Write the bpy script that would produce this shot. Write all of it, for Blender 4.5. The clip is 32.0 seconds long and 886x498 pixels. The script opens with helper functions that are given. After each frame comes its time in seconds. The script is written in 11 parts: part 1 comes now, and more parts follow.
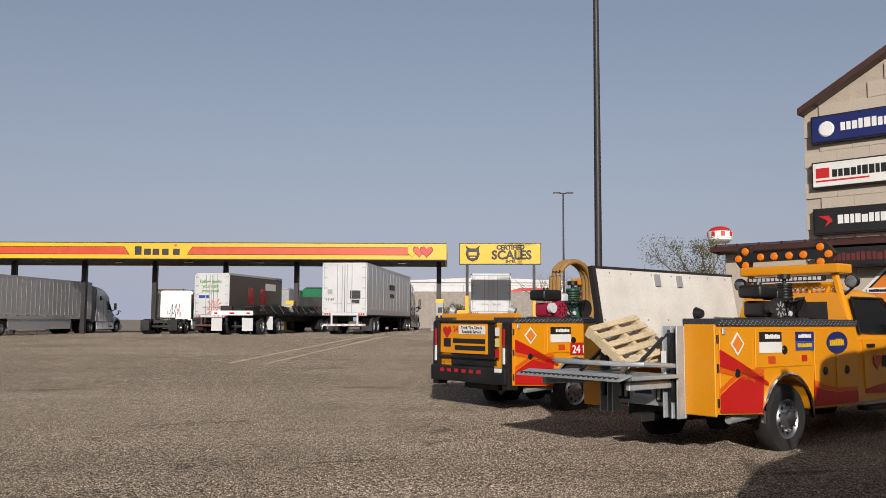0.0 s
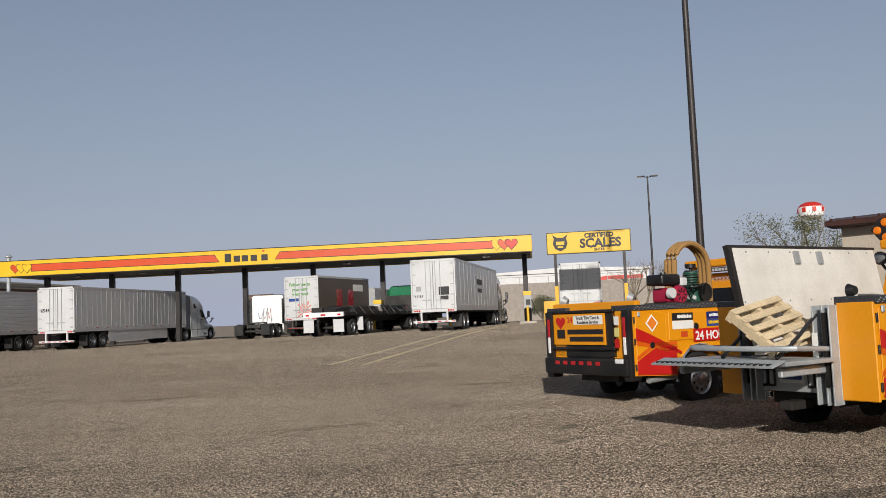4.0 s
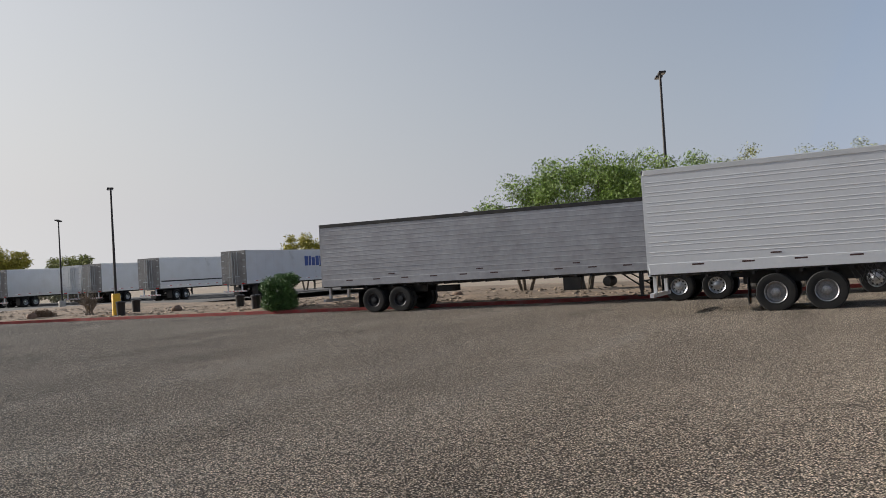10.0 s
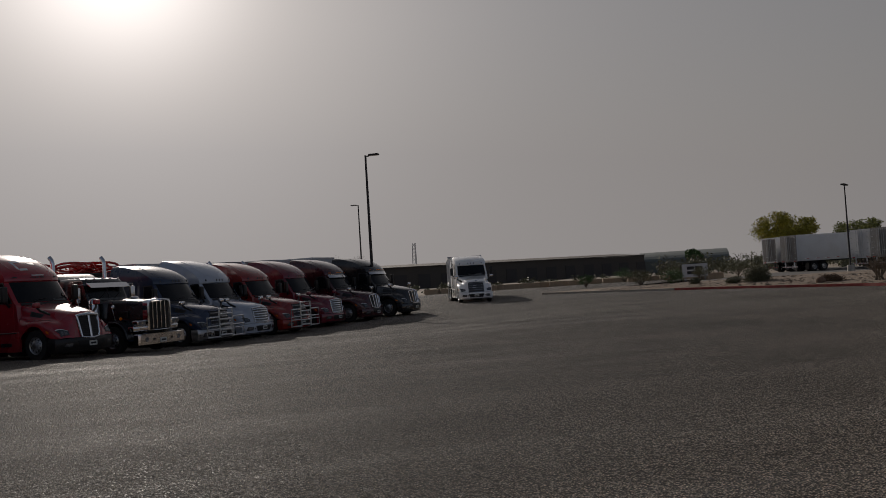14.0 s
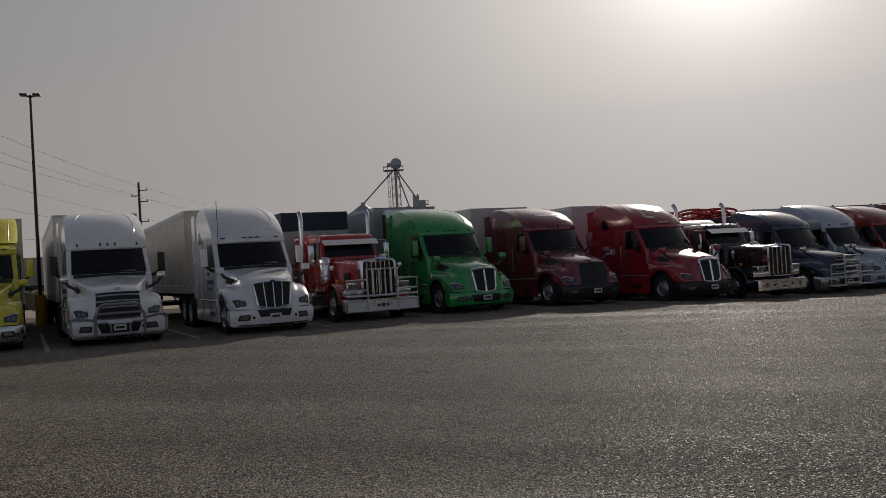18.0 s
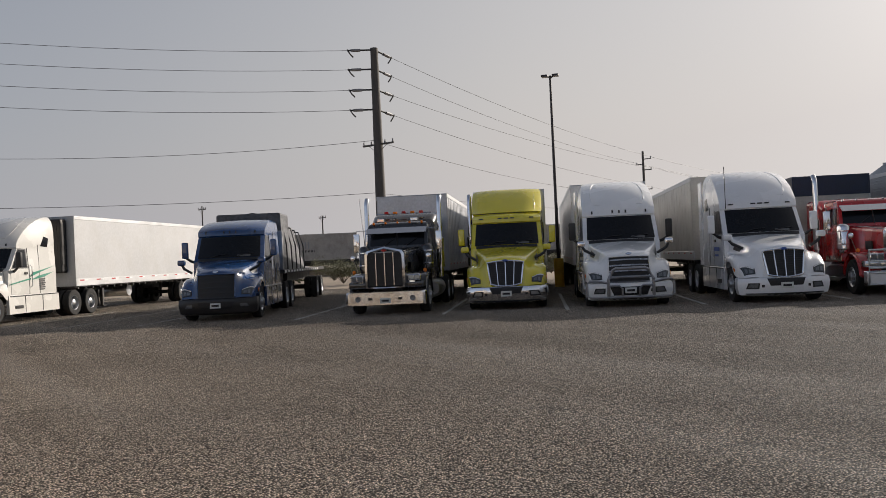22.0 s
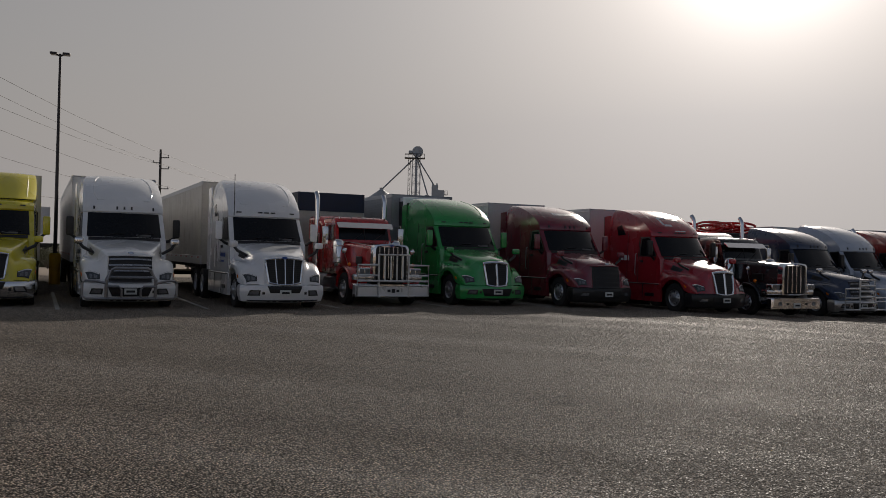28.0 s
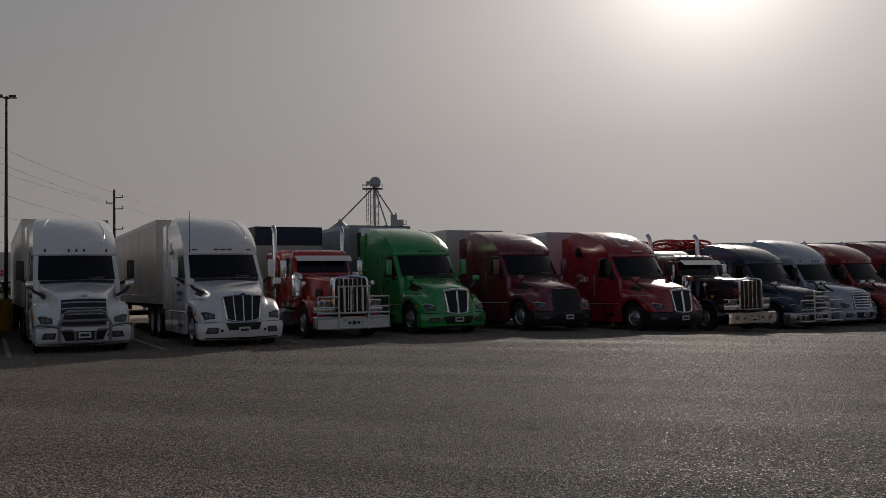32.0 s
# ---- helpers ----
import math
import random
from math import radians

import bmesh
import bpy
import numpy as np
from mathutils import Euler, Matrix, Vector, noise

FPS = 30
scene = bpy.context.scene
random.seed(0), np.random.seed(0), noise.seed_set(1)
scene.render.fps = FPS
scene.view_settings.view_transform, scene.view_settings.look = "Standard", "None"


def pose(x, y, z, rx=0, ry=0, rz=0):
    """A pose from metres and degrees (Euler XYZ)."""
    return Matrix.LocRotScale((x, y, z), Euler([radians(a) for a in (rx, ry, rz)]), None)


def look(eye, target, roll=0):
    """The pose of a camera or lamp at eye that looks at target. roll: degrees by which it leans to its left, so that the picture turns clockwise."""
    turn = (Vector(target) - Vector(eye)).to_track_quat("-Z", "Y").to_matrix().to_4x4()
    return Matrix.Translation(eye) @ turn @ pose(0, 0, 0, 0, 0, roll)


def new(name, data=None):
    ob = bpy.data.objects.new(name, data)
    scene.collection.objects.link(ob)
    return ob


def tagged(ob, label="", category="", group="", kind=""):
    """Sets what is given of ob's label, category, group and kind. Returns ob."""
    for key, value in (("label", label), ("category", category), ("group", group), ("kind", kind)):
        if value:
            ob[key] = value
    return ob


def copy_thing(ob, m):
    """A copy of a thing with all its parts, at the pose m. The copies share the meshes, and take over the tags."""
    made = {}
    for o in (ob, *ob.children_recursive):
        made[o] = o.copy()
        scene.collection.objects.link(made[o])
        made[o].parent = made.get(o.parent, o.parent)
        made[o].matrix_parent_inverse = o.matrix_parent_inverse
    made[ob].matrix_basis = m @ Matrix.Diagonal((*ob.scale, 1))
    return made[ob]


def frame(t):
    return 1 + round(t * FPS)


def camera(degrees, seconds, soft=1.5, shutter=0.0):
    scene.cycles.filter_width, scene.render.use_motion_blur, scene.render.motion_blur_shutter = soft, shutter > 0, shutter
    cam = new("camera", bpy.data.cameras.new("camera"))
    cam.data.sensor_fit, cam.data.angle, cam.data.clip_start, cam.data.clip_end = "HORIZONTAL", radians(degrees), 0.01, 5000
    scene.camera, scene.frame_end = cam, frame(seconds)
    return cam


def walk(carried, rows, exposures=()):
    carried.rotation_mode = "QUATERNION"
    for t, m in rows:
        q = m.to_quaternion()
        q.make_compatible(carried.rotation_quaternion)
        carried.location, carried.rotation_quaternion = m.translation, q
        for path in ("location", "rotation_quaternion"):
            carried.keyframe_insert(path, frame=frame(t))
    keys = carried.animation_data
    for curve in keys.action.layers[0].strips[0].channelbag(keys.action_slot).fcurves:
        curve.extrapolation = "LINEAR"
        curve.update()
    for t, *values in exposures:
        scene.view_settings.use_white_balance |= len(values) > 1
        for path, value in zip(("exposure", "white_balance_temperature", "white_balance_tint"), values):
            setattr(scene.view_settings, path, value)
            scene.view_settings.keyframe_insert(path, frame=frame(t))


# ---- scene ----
# stops by which the clip's camera brightens or darkens its picture
EXPOSURES = [  # seconds, stops, kelvin, tint
    (0.0, 0.0, 6320, 13.0), (2.5, -0.04, 6280, 11.8), (6.0, 0.14, 6250, 10.5), (7.0, 0.58, 6380, 10.5), (8.0, 0.72, 6480, 9.5),
    (9.0, 0.86, 6350, 9.5), (10.5, 0.42, 6150, 11.0), (11.0, 0.22, 6250, 12.0), (12.0, -0.52, 6580, 13.5), (13.0, -0.92, 6500, 14.0),
    (14.5, -0.95, 6510, 14.0), (17.0, -0.78, 6580, 13.0), (18.0, -0.53, 6580, 13.0), (19.0, -0.4, 6580, 13.0), (20.0, -0.22, 6570, 13.0),
    (21.0, 0.17, 6550, 13.0), (22.0, 0.4, 6530, 13.0), (23.0, 0.55, 6500, 13.0), (24.0, 0.4, 6500, 14.0), (25.0, 0.16, 6450, 15.0),
    (28.0, -0.42, 6600, 13.3), (30.0, -0.75, 6600, 13.3), (32.0, -0.8, 6600, 13.3),
]
HAZE = (0.4, 0.25, 0.55, 1.45)  # the dust's veil: all round, on the sun's side, near the sun, at the sun
import collections

cam = camera(54.22, 32.0, 0.6)
PATH = [  # seconds, x, y, z, tilt, roll, heading
    (0.0, 0.442, -0.339, 1.648, 94.743, -0.265, 3.512),
    (0.5, 0.387, -0.310, 1.645, 93.549, -0.173, 0.301),
    (1.0, 0.373, -0.269, 1.644, 93.100, 0.520, -0.979),
    (1.5, 0.413, -0.146, 1.649, 92.293, 1.482, -2.126),
    (2.0, 0.365, -0.038, 1.631, 91.284, 1.872, -0.983),
    (2.5, 0.168, 0.112, 1.656, 91.941, 1.735, 0.377),
    (4.5, -0.207, 0.112, 1.652, 95.038, 2.505, 14.920),
    (5.0, -0.289, 0.121, 1.663, 94.783, 2.427, 22.850),
    (5.5, -0.231, 0.101, 1.652, 94.910, 2.359, 30.601),
    (6.0, -0.195, 0.098, 1.661, 94.058, 2.767, 38.034),
    (6.5, -0.191, 0.033, 1.658, 94.066, 2.559, 46.651),
    (7.0, -0.230, -0.036, 1.652, 93.886, 2.528, 57.834),
    (7.5, -0.243, -0.032, 1.655, 94.487, 2.514, 66.894),
    (8.0, -0.251, 0.051, 1.650, 94.302, 2.661, 71.749),
    (8.5, -0.214, 0.063, 1.649, 94.250, 2.774, 78.149),
    (9.0, -0.195, 0.044, 1.651, 93.476, 2.336, 89.446),
    (9.5, -0.141, -0.018, 1.649, 91.223, 2.006, 103.714),
    (10.0, -0.092, -0.080, 1.633, 91.316, 3.371, 115.818),
    (10.5, -0.097, -0.029, 1.650, 91.851, 3.877, 124.423),
    (11.0, -0.090, 0.006, 1.640, 92.775, 4.084, 133.659),
    (11.5, -0.079, 0.010, 1.652, 93.624, 4.582, 141.299),
    (12.0, -0.099, 0.038, 1.656, 93.673, 4.903, 148.177),
    (12.5, -0.084, 0.056, 1.655, 93.721, 5.537, 153.595),
    (13.0, -0.064, 0.055, 1.652, 93.850, 5.452, 157.785),
    (13.5, -0.046, 0.066, 1.649, 93.468, 4.469, 160.713),
    (14.0, -0.023, 0.030, 1.651, 92.098, 3.576, 164.857),
    (14.5, 0.017, -0.011, 1.651, 91.533, 2.955, 169.610),
    (16.5, 0.051, -0.026, 1.637, 90.612, 2.846, 187.656),
    (17.0, 0.088, -0.055, 1.661, 91.391, 2.627, 192.939),
    (17.5, 0.093, -0.062, 1.662, 91.251, 2.602, 198.944),
    (18.0, 0.042, -0.045, 1.654, 90.984, 3.386, 204.198),
    (18.5, 0.030, -0.022, 1.654, 91.457, 3.195, 208.334),
    (19.0, 0.018, 0.014, 1.655, 91.961, 3.010, 212.574),
    (19.5, 0.000, 0.045, 1.639, 92.390, 3.258, 216.635),
    (20.0, -0.018, 0.061, 1.652, 92.665, 3.460, 219.903),
    (20.5, -0.023, 0.088, 1.649, 91.948, 3.458, 223.082),
    (21.0, -0.016, 0.109, 1.639, 90.705, 3.312, 227.106),
    (21.5, 0.007, 0.131, 1.646, 90.789, 2.930, 231.828),
    (22.0, 0.082, 0.185, 1.653, 90.522, 2.631, 236.506),
    (22.5, 0.075, 0.218, 1.652, 90.324, 2.563, 241.403),
    (23.0, 0.072, 0.178, 1.659, 90.440, 1.915, 242.782),
    (23.5, 0.051, 0.127, 1.651, 90.549, 1.775, 237.790),
    (24.0, 0.058, 0.065, 1.653, 90.748, 1.924, 231.531),
    (24.5, 0.080, 0.026, 1.652, 90.500, 1.194, 225.143),
    (25.0, 0.083, -0.007, 1.625, 89.215, 0.626, 217.731),
    (25.5, 0.043, -0.037, 1.650, 88.623, 0.198, 212.936),
    (27.5, 0.074, -0.086, 1.656, 89.016, -0.584, 207.894),
    (28.0, 0.047, -0.093, 1.651, 90.404, -1.356, 205.093),
    (28.5, 0.023, -0.124, 1.644, 90.982, -1.141, 202.584),
    (29.0, 0.021, -0.105, 1.651, 91.955, -0.455, 201.575),
    (29.5, 0.001, -0.059, 1.652, 92.621, 0.146, 200.881),
    (30.0, -0.010, -0.044, 1.650, 93.052, 0.677, 200.215),
    (30.5, -0.021, -0.057, 1.653, 93.269, 0.930, 199.757),
    (31.0, -0.031, -0.064, 1.652, 93.357, 1.132, 199.713),
    (31.5, -0.021, -0.096, 1.659, 93.139, 1.135, 200.195),
    (32.0, -0.000, -0.145, 1.650, 92.300, 1.054, 202.573),
]
walk(cam, [(t, pose(*p)) for t, *p in PATH], EXPOSURES)

# ---- hazy desert sky and a low sun ----
SUN_AZ, SUN_EL = 184.8, 21.6  # compass: counter-clockwise from +y
SUN_DIR = Vector((-math.sin(radians(SUN_AZ)) * math.cos(radians(SUN_EL)), math.cos(radians(SUN_AZ)) * math.cos(radians(SUN_EL)), math.sin(radians(SUN_EL))))
world = bpy.data.worlds.new("sky")
scene.world = world
world.use_nodes = True
_n, _l = world.node_tree.nodes, world.node_tree.links
_sky = _n.new("ShaderNodeTexSky")
_sky.sky_type = "NISHITA"
_sky.sun_disc = False
_sky.sun_elevation = radians(SUN_EL)
_sky.sun_rotation = radians(-SUN_AZ)
_sky.air_density, _sky.dust_density, _sky.ozone_density = 1.3, 1.2, 2.0
_bg = _n["Background"]
_bg.inputs["Strength"].default_value = 0.10
_l.new(_sky.outputs[0], _bg.inputs["Color"])


def _math(op, a, b=None):
    n = _n.new("ShaderNodeMath")
    n.operation = op
    for i, v in enumerate((a, b)):
        if v is None:
            continue
        if isinstance(v, (int, float)):
            n.inputs[i].default_value = v
        else:
            _l.new(v, n.inputs[i])
    return n.outputs[0]


# dust in the air: a pale veil, thicker towards the horizon and brighter round the sun
_tc = _n.new("ShaderNodeTexCoord")
_nrm = _n.new("ShaderNodeVectorMath")
_nrm.operation = "NORMALIZE"
_l.new(_tc.outputs["Generated"], _nrm.inputs[0])
_sep = _n.new("ShaderNodeSeparateXYZ")
_l.new(_nrm.outputs[0], _sep.inputs[0])
_dot = _n.new("ShaderNodeVectorMath")
_dot.operation = "DOT_PRODUCT"
_l.new(_nrm.outputs[0], _dot.inputs[0])
_dot.inputs[1].default_value = SUN_DIR
_c = _math("MAXIMUM", _dot.outputs["Value"], 0.0)
_glow = _math("ADD", _math("MULTIPLY", _math("POWER", _c, 2.0), HAZE[1]), _math("ADD", _math("MULTIPLY", _math("POWER", _c, 22.0), HAZE[2]), _math("MULTIPLY", _math("POWER", _c, 170.0), HAZE[3])))
# the dust band near the horizon dims the glow
_glow = _math("MULTIPLY", _glow, _math("MINIMUM", _math("ADD", 0.74, _math("MULTIPLY", _math("MAXIMUM", _sep.outputs["Z"], 0.0), 0.9)), 1.0))
_hz = _n.new("ShaderNodeBackground")
_hz.inputs["Color"].default_value = (0.92, 0.94, 1.0, 1)
_mixc = _n.new("ShaderNodeMix")
_mixc.data_type = "RGBA"
_mixc.inputs["A"].default_value = (0.83, 0.9, 1.12, 1)
_mixc.inputs["B"].default_value = (1.0, 0.958, 0.915, 1)
_l.new(_math("MINIMUM", _math("MULTIPLY", _math("POWER", _c, 0.5), 1.2), 1.0), _mixc.inputs["Factor"])
_l.new(_mixc.outputs["Result"], _hz.inputs["Color"])
# thinner overhead than along the horizon
_low = _math("ADD", 0.3, _math("MULTIPLY", 0.7, _math("POWER", _math("SUBTRACT", 1.0, _math("MAXIMUM", _sep.outputs["Z"], 0.0)), 1.4)))
# the low sun shines full on the dust opposite
_anti = _math("ADD", 1.0, _math("MULTIPLY", 0.22, _math("MAXIMUM", _math("MULTIPLY", _dot.outputs["Value"], -1.0), 0.0)))
# and least across its beams
_anti = _math("SUBTRACT", _anti, _math("MULTIPLY", 0.2, _math("POWER", _math("SUBTRACT", 1.0, _math("POWER", _math("ABSOLUTE", _dot.outputs["Value"]), 2.0)), 2.0)))
_l.new(_math("ADD", _glow, _math("MULTIPLY", _math("MULTIPLY", _low, HAZE[0]), _anti)), _hz.inputs["Strength"])
_up = _math("MAXIMUM", _sep.outputs["Z"], 0.0)
_fac = _math("MINIMUM", 1.0, _math("ADD", _math("ADD", 0.6, _math("MULTIPLY", 0.22, _c)), _math("MULTIPLY", 0.37, _math("POWER", _math("SUBTRACT", 1.0, _up), 4.0))))
_mx = _n.new("ShaderNodeMixShader")
_l.new(_fac, _mx.inputs[0])
_l.new(_bg.outputs[0], _mx.inputs[1])
_l.new(_hz.outputs[0], _mx.inputs[2])
_l.new(_mx.outputs[0], _n["World Output"].inputs["Surface"])

_sun = new("sun", bpy.data.lights.new("sun", "SUN"))
_sun.data.energy, _sun.data.angle, _sun.data.color = 4.5, radians(0.8), (1.0, 0.92, 0.8)
_sun.matrix_world = look(SUN_DIR * 100, (0, 0, 0))

# ---- materials ----
MATS = {}


def surface(name, base, rough=0.5, metal=0.0, vary=0.08, scale=2.0, fine=40.0, bump=0.0, coat=0.0, dirt=0.0, dirt_col=(0.16, 0.13, 0.1), emit=0.0, island=0.0):
    """A procedural surface: base colour with grain at two sizes, wear in the gloss, dust and fine relief."""
    if name in MATS:
        return MATS[name]
    m = bpy.data.materials.new(name)
    m.use_nodes = True
    nt = m.node_tree
    nd, lk = nt.nodes, nt.links
    bs = nd["Principled BSDF"]
    tc = nd.new("ShaderNodeTexCoord")
    n1, n2 = nd.new("ShaderNodeTexNoise"), nd.new("ShaderNodeTexNoise")
    n1.inputs["Scale"].default_value, n1.inputs["Detail"].default_value = scale, 5
    n2.inputs["Scale"].default_value, n2.inputs["Detail"].default_value = fine, 3
    lk.new(tc.outputs["Object"], n1.inputs["Vector"])
    lk.new(tc.outputs["Object"], n2.inputs["Vector"])
    add = nd.new("ShaderNodeMath")
    add.operation = "ADD"
    lk.new(n1.outputs["Fac"], add.inputs[0])
    lk.new(n2.outputs["Fac"], add.inputs[1])
    ramp = nd.new("ShaderNodeMapRange")
    ramp.inputs["From Min"].default_value, ramp.inputs["From Max"].default_value = 0.6, 1.4
    ramp.inputs["To Min"].default_value, ramp.inputs["To Max"].default_value = 1 - vary * 1.6, 1 + vary
    lk.new(add.outputs[0], ramp.inputs["Value"])
    mul = nd.new("ShaderNodeVectorMath")
    mul.operation = "SCALE"
    mul.inputs[0].default_value = base[:3]
    lk.new(ramp.outputs[0], mul.inputs["Scale"])
    col = mul.outputs[0]
    if island:
        geo = nd.new("ShaderNodeNewGeometry")
        r2 = nd.new("ShaderNodeMapRange")
        r2.inputs["To Min"].default_value, r2.inputs["To Max"].default_value = 1 - island, 1 + island
        lk.new(geo.outputs["Random Per Island"], r2.inputs["Value"])
        m2 = nd.new("ShaderNodeVectorMath")
        m2.operation = "SCALE"
        lk.new(col, m2.inputs[0])
        lk.new(r2.outputs[0], m2.inputs["Scale"])
        col = m2.outputs[0]
    if dirt:
        n3 = nd.new("ShaderNodeTexNoise")
        n3.inputs["Scale"].default_value, n3.inputs["Detail"].default_value = 1.3, 8
        lk.new(tc.outputs["Object"], n3.inputs["Vector"])
        r3 = nd.new("ShaderNodeMapRange")
        r3.inputs["From Min"].default_value, r3.inputs["From Max"].default_value = 0.45, 0.75
        r3.inputs["To Max"].default_value = dirt
        lk.new(n3.outputs["Fac"], r3.inputs["Value"])
        mx = nd.new("ShaderNodeMix")
        mx.data_type = "RGBA"
        mx.inputs["B"].default_value = (*dirt_col, 1)
        lk.new(r3.outputs[0], mx.inputs["Factor"])
        lk.new(col, mx.inputs["A"])
        col = mx.outputs["Result"]
    lk.new(col, bs.inputs["Base Color"])
    rr = nd.new("ShaderNodeMapRange")
    rr.inputs["From Min"].default_value, rr.inputs["From Max"].default_value = 0.3, 0.7
    rr.inputs["To Min"].default_value, rr.inputs["To Max"].default_value = max(0.02, rough - 0.08), min(1, rough + 0.1)
    lk.new(n1.outputs["Fac"], rr.inputs["Value"])
    lk.new(rr.outputs[0], bs.inputs["Roughness"])
    bs.inputs["Metallic"].default_value = metal
    if coat:
        bs.inputs["Coat Weight"].default_value = coat
        bs.inputs["Coat Roughness"].default_value = 0.08
    if bump:
        b = nd.new("ShaderNodeBump")
        b.inputs["Strength"].default_value, b.inputs["Distance"].default_value = min(1, bump * 5), bump
        lk.new(n2.outputs["Fac"], b.inputs["Height"])
        lk.new(b.outputs[0], bs.inputs["Normal"])
    if emit:
        lk.new(col, bs.inputs["Emission Color"])
        bs.inputs["Emission Strength"].default_value = emit
    MATS[name] = m
    return m


def car_paint(name, base, rough=0.24):
    return surface(name, base, rough, 0.0, 0.05, 1.2, 30, 0.0, 0.9, 0.06, (0.3, 0.26, 0.2))


def glass(name, tint=(0.02, 0.025, 0.03)):
    if name in MATS:
        return MATS[name]
    m = surface(name, tint, 0.06, 0.0, 0.1, 1.5, 20)
    m.node_tree.nodes["Principled BSDF"].inputs["Specular IOR Level"].default_value = 0.3
    return m


WHITE = car_paint("white paint", (0.8, 0.81, 0.81))
BLACK = surface("black plastic", (0.009, 0.009, 0.01), 0.42, vary=0.2, dirt=0.08)
RUBBER = surface("tyre rubber", (0.011, 0.011, 0.011), 0.85, vary=0.3, bump=0.004, dirt=0.06)
CHROME = surface("chrome", (0.75, 0.75, 0.76), 0.1, 1.0, 0.06, 3, 60)
RAIL = surface("milled aluminium rail", (0.56, 0.565, 0.57), 0.42, 0.35, 0.06, 2, 40)
ALLOY = surface("brushed alloy", (0.52, 0.53, 0.55), 0.34, 1.0, 0.14, 5, 80)
STEEL = surface("dark chassis steel", (0.018, 0.018, 0.019), 0.55, 0.2, 0.25, 4, 50, dirt=0.25)
GALV = surface("galvanised steel", (0.4, 0.43, 0.45), 0.42, 0.35, 0.15, 4, 50, dirt=0.2)
DARKGLASS = glass("tinted cab glass", (0.008, 0.009, 0.011))
LAMP = surface("headlamp lens", (0.2, 0.21, 0.22), 0.08, 0.35, 0.3, 12, 40)
AMBER = surface("amber lens", (0.8, 0.2, 0.01), 0.25, vary=0.1)
REDLENS = surface("red lens", (0.45, 0.01, 0.01), 0.25, vary=0.1)
TRWHITE = surface("white trailer panel", (0.54, 0.55, 0.565), 0.35, 0.0, 0.07, 0.7, 12, dirt=0.22, dirt_col=(0.4, 0.37, 0.32))
TRALU = surface("bare aluminium panel", (0.5, 0.51, 0.53), 0.38, 0.75, 0.14, 0.8, 12, dirt=0.3, dirt_col=(0.3, 0.28, 0.26))
REFLRED = surface("red reflective tape", (0.4, 0.015, 0.02), 0.4)
REFLWHITE = surface("white reflective tape", (0.75, 0.75, 0.75), 0.4)
PLATE = surface("number plate", (0.6, 0.62, 0.6), 0.4)
INK = surface("black lettering", (0.012, 0.012, 0.014), 0.5)
INKW = surface("white lettering", (0.75, 0.75, 0.74), 0.5)
INKR = surface("red lettering", (0.5, 0.02, 0.02), 0.5)
INKB = surface("blue lettering", (0.02, 0.06, 0.25), 0.5)
YELLOW = surface("sign yellow", (0.66, 0.41, 0.008), 0.38, vary=0.05)
ORANGE = surface("sign orange-red", (0.52, 0.062, 0.014), 0.38, vary=0.05)
SIGNRED = surface("sign red", (0.5, 0.025, 0.015), 0.38, vary=0.05)


P_BLUE = car_paint("metallic blue paint", (0.005, 0.043, 0.145))
P_ORRED = car_paint("orange-red paint", (0.27, 0.02, 0.014))
P_DARK = car_paint("black paint", (0.012, 0.012, 0.014))
P_YEL = car_paint("lime yellow paint", (0.68, 0.58, 0.02))
P_RED = car_paint("red paint", (0.42, 0.018, 0.02))
P_GREEN = car_paint("green paint", (0.018, 0.3, 0.065))
P_MAROON = car_paint("maroon paint", (0.17, 0.012, 0.028))
P_CRIM = car_paint("crimson paint", (0.33, 0.014, 0.025))
P_NAVY = car_paint("navy paint", (0.02, 0.035, 0.075))
P_PLUM = car_paint("dark plum paint", (0.06, 0.01, 0.014))
P_GREY = car_paint("slate grey paint", (0.013, 0.018, 0.027))
P_WHITE2 = car_paint("fleet white paint", (0.76, 0.77, 0.78))
P_PALE = car_paint("pale blue-grey paint", (0.45, 0.5, 0.58))


# ---- shapes ----
def part(name, bm, material, parent=None, label="", smooth=False):
    """Links a bmesh as one mesh object, a child of parent."""
    me = bpy.data.meshes.new(name)
    bm.to_mesh(me)
    bm.free()
    for m in material if isinstance(material, (list, tuple)) else (material,):
        me.materials.append(m)
    if smooth:
        for p in me.polygons:
            p.use_smooth = True
        me.set_sharp_from_angle(angle=radians(38))
    ob = new(name, me)
    ob.parent = parent
    if label:
        ob["label"] = label
    return ob


def again(name, ob, parent, m=None, label=""):
    """Another object on the same mesh."""
    o = new(name, ob.data)
    o.parent = parent
    o.matrix_basis = m if m is not None else ob.matrix_basis.copy()
    if label:
        o["label"] = label
    return o


def thing(name, m, label, category, group="", kind=""):
    ob = new(name)
    ob.empty_display_size = 0.3
    ob.matrix_basis = m
    return tagged(ob, label, category, group, kind)


def slab(bm, x0, y0, z0, x1, y1, z1, mat=0):
    v = [bm.verts.new((x, y, z)) for z in (z0, z1) for y in (y0, y1) for x in (x0, x1)]
    for q in ((0, 2, 3, 1), (4, 5, 7, 6), (0, 1, 5, 4), (2, 6, 7, 3), (0, 4, 6, 2), (1, 3, 7, 5)):
        bm.faces.new([v[i] for i in q]).material_index = mat
    return v


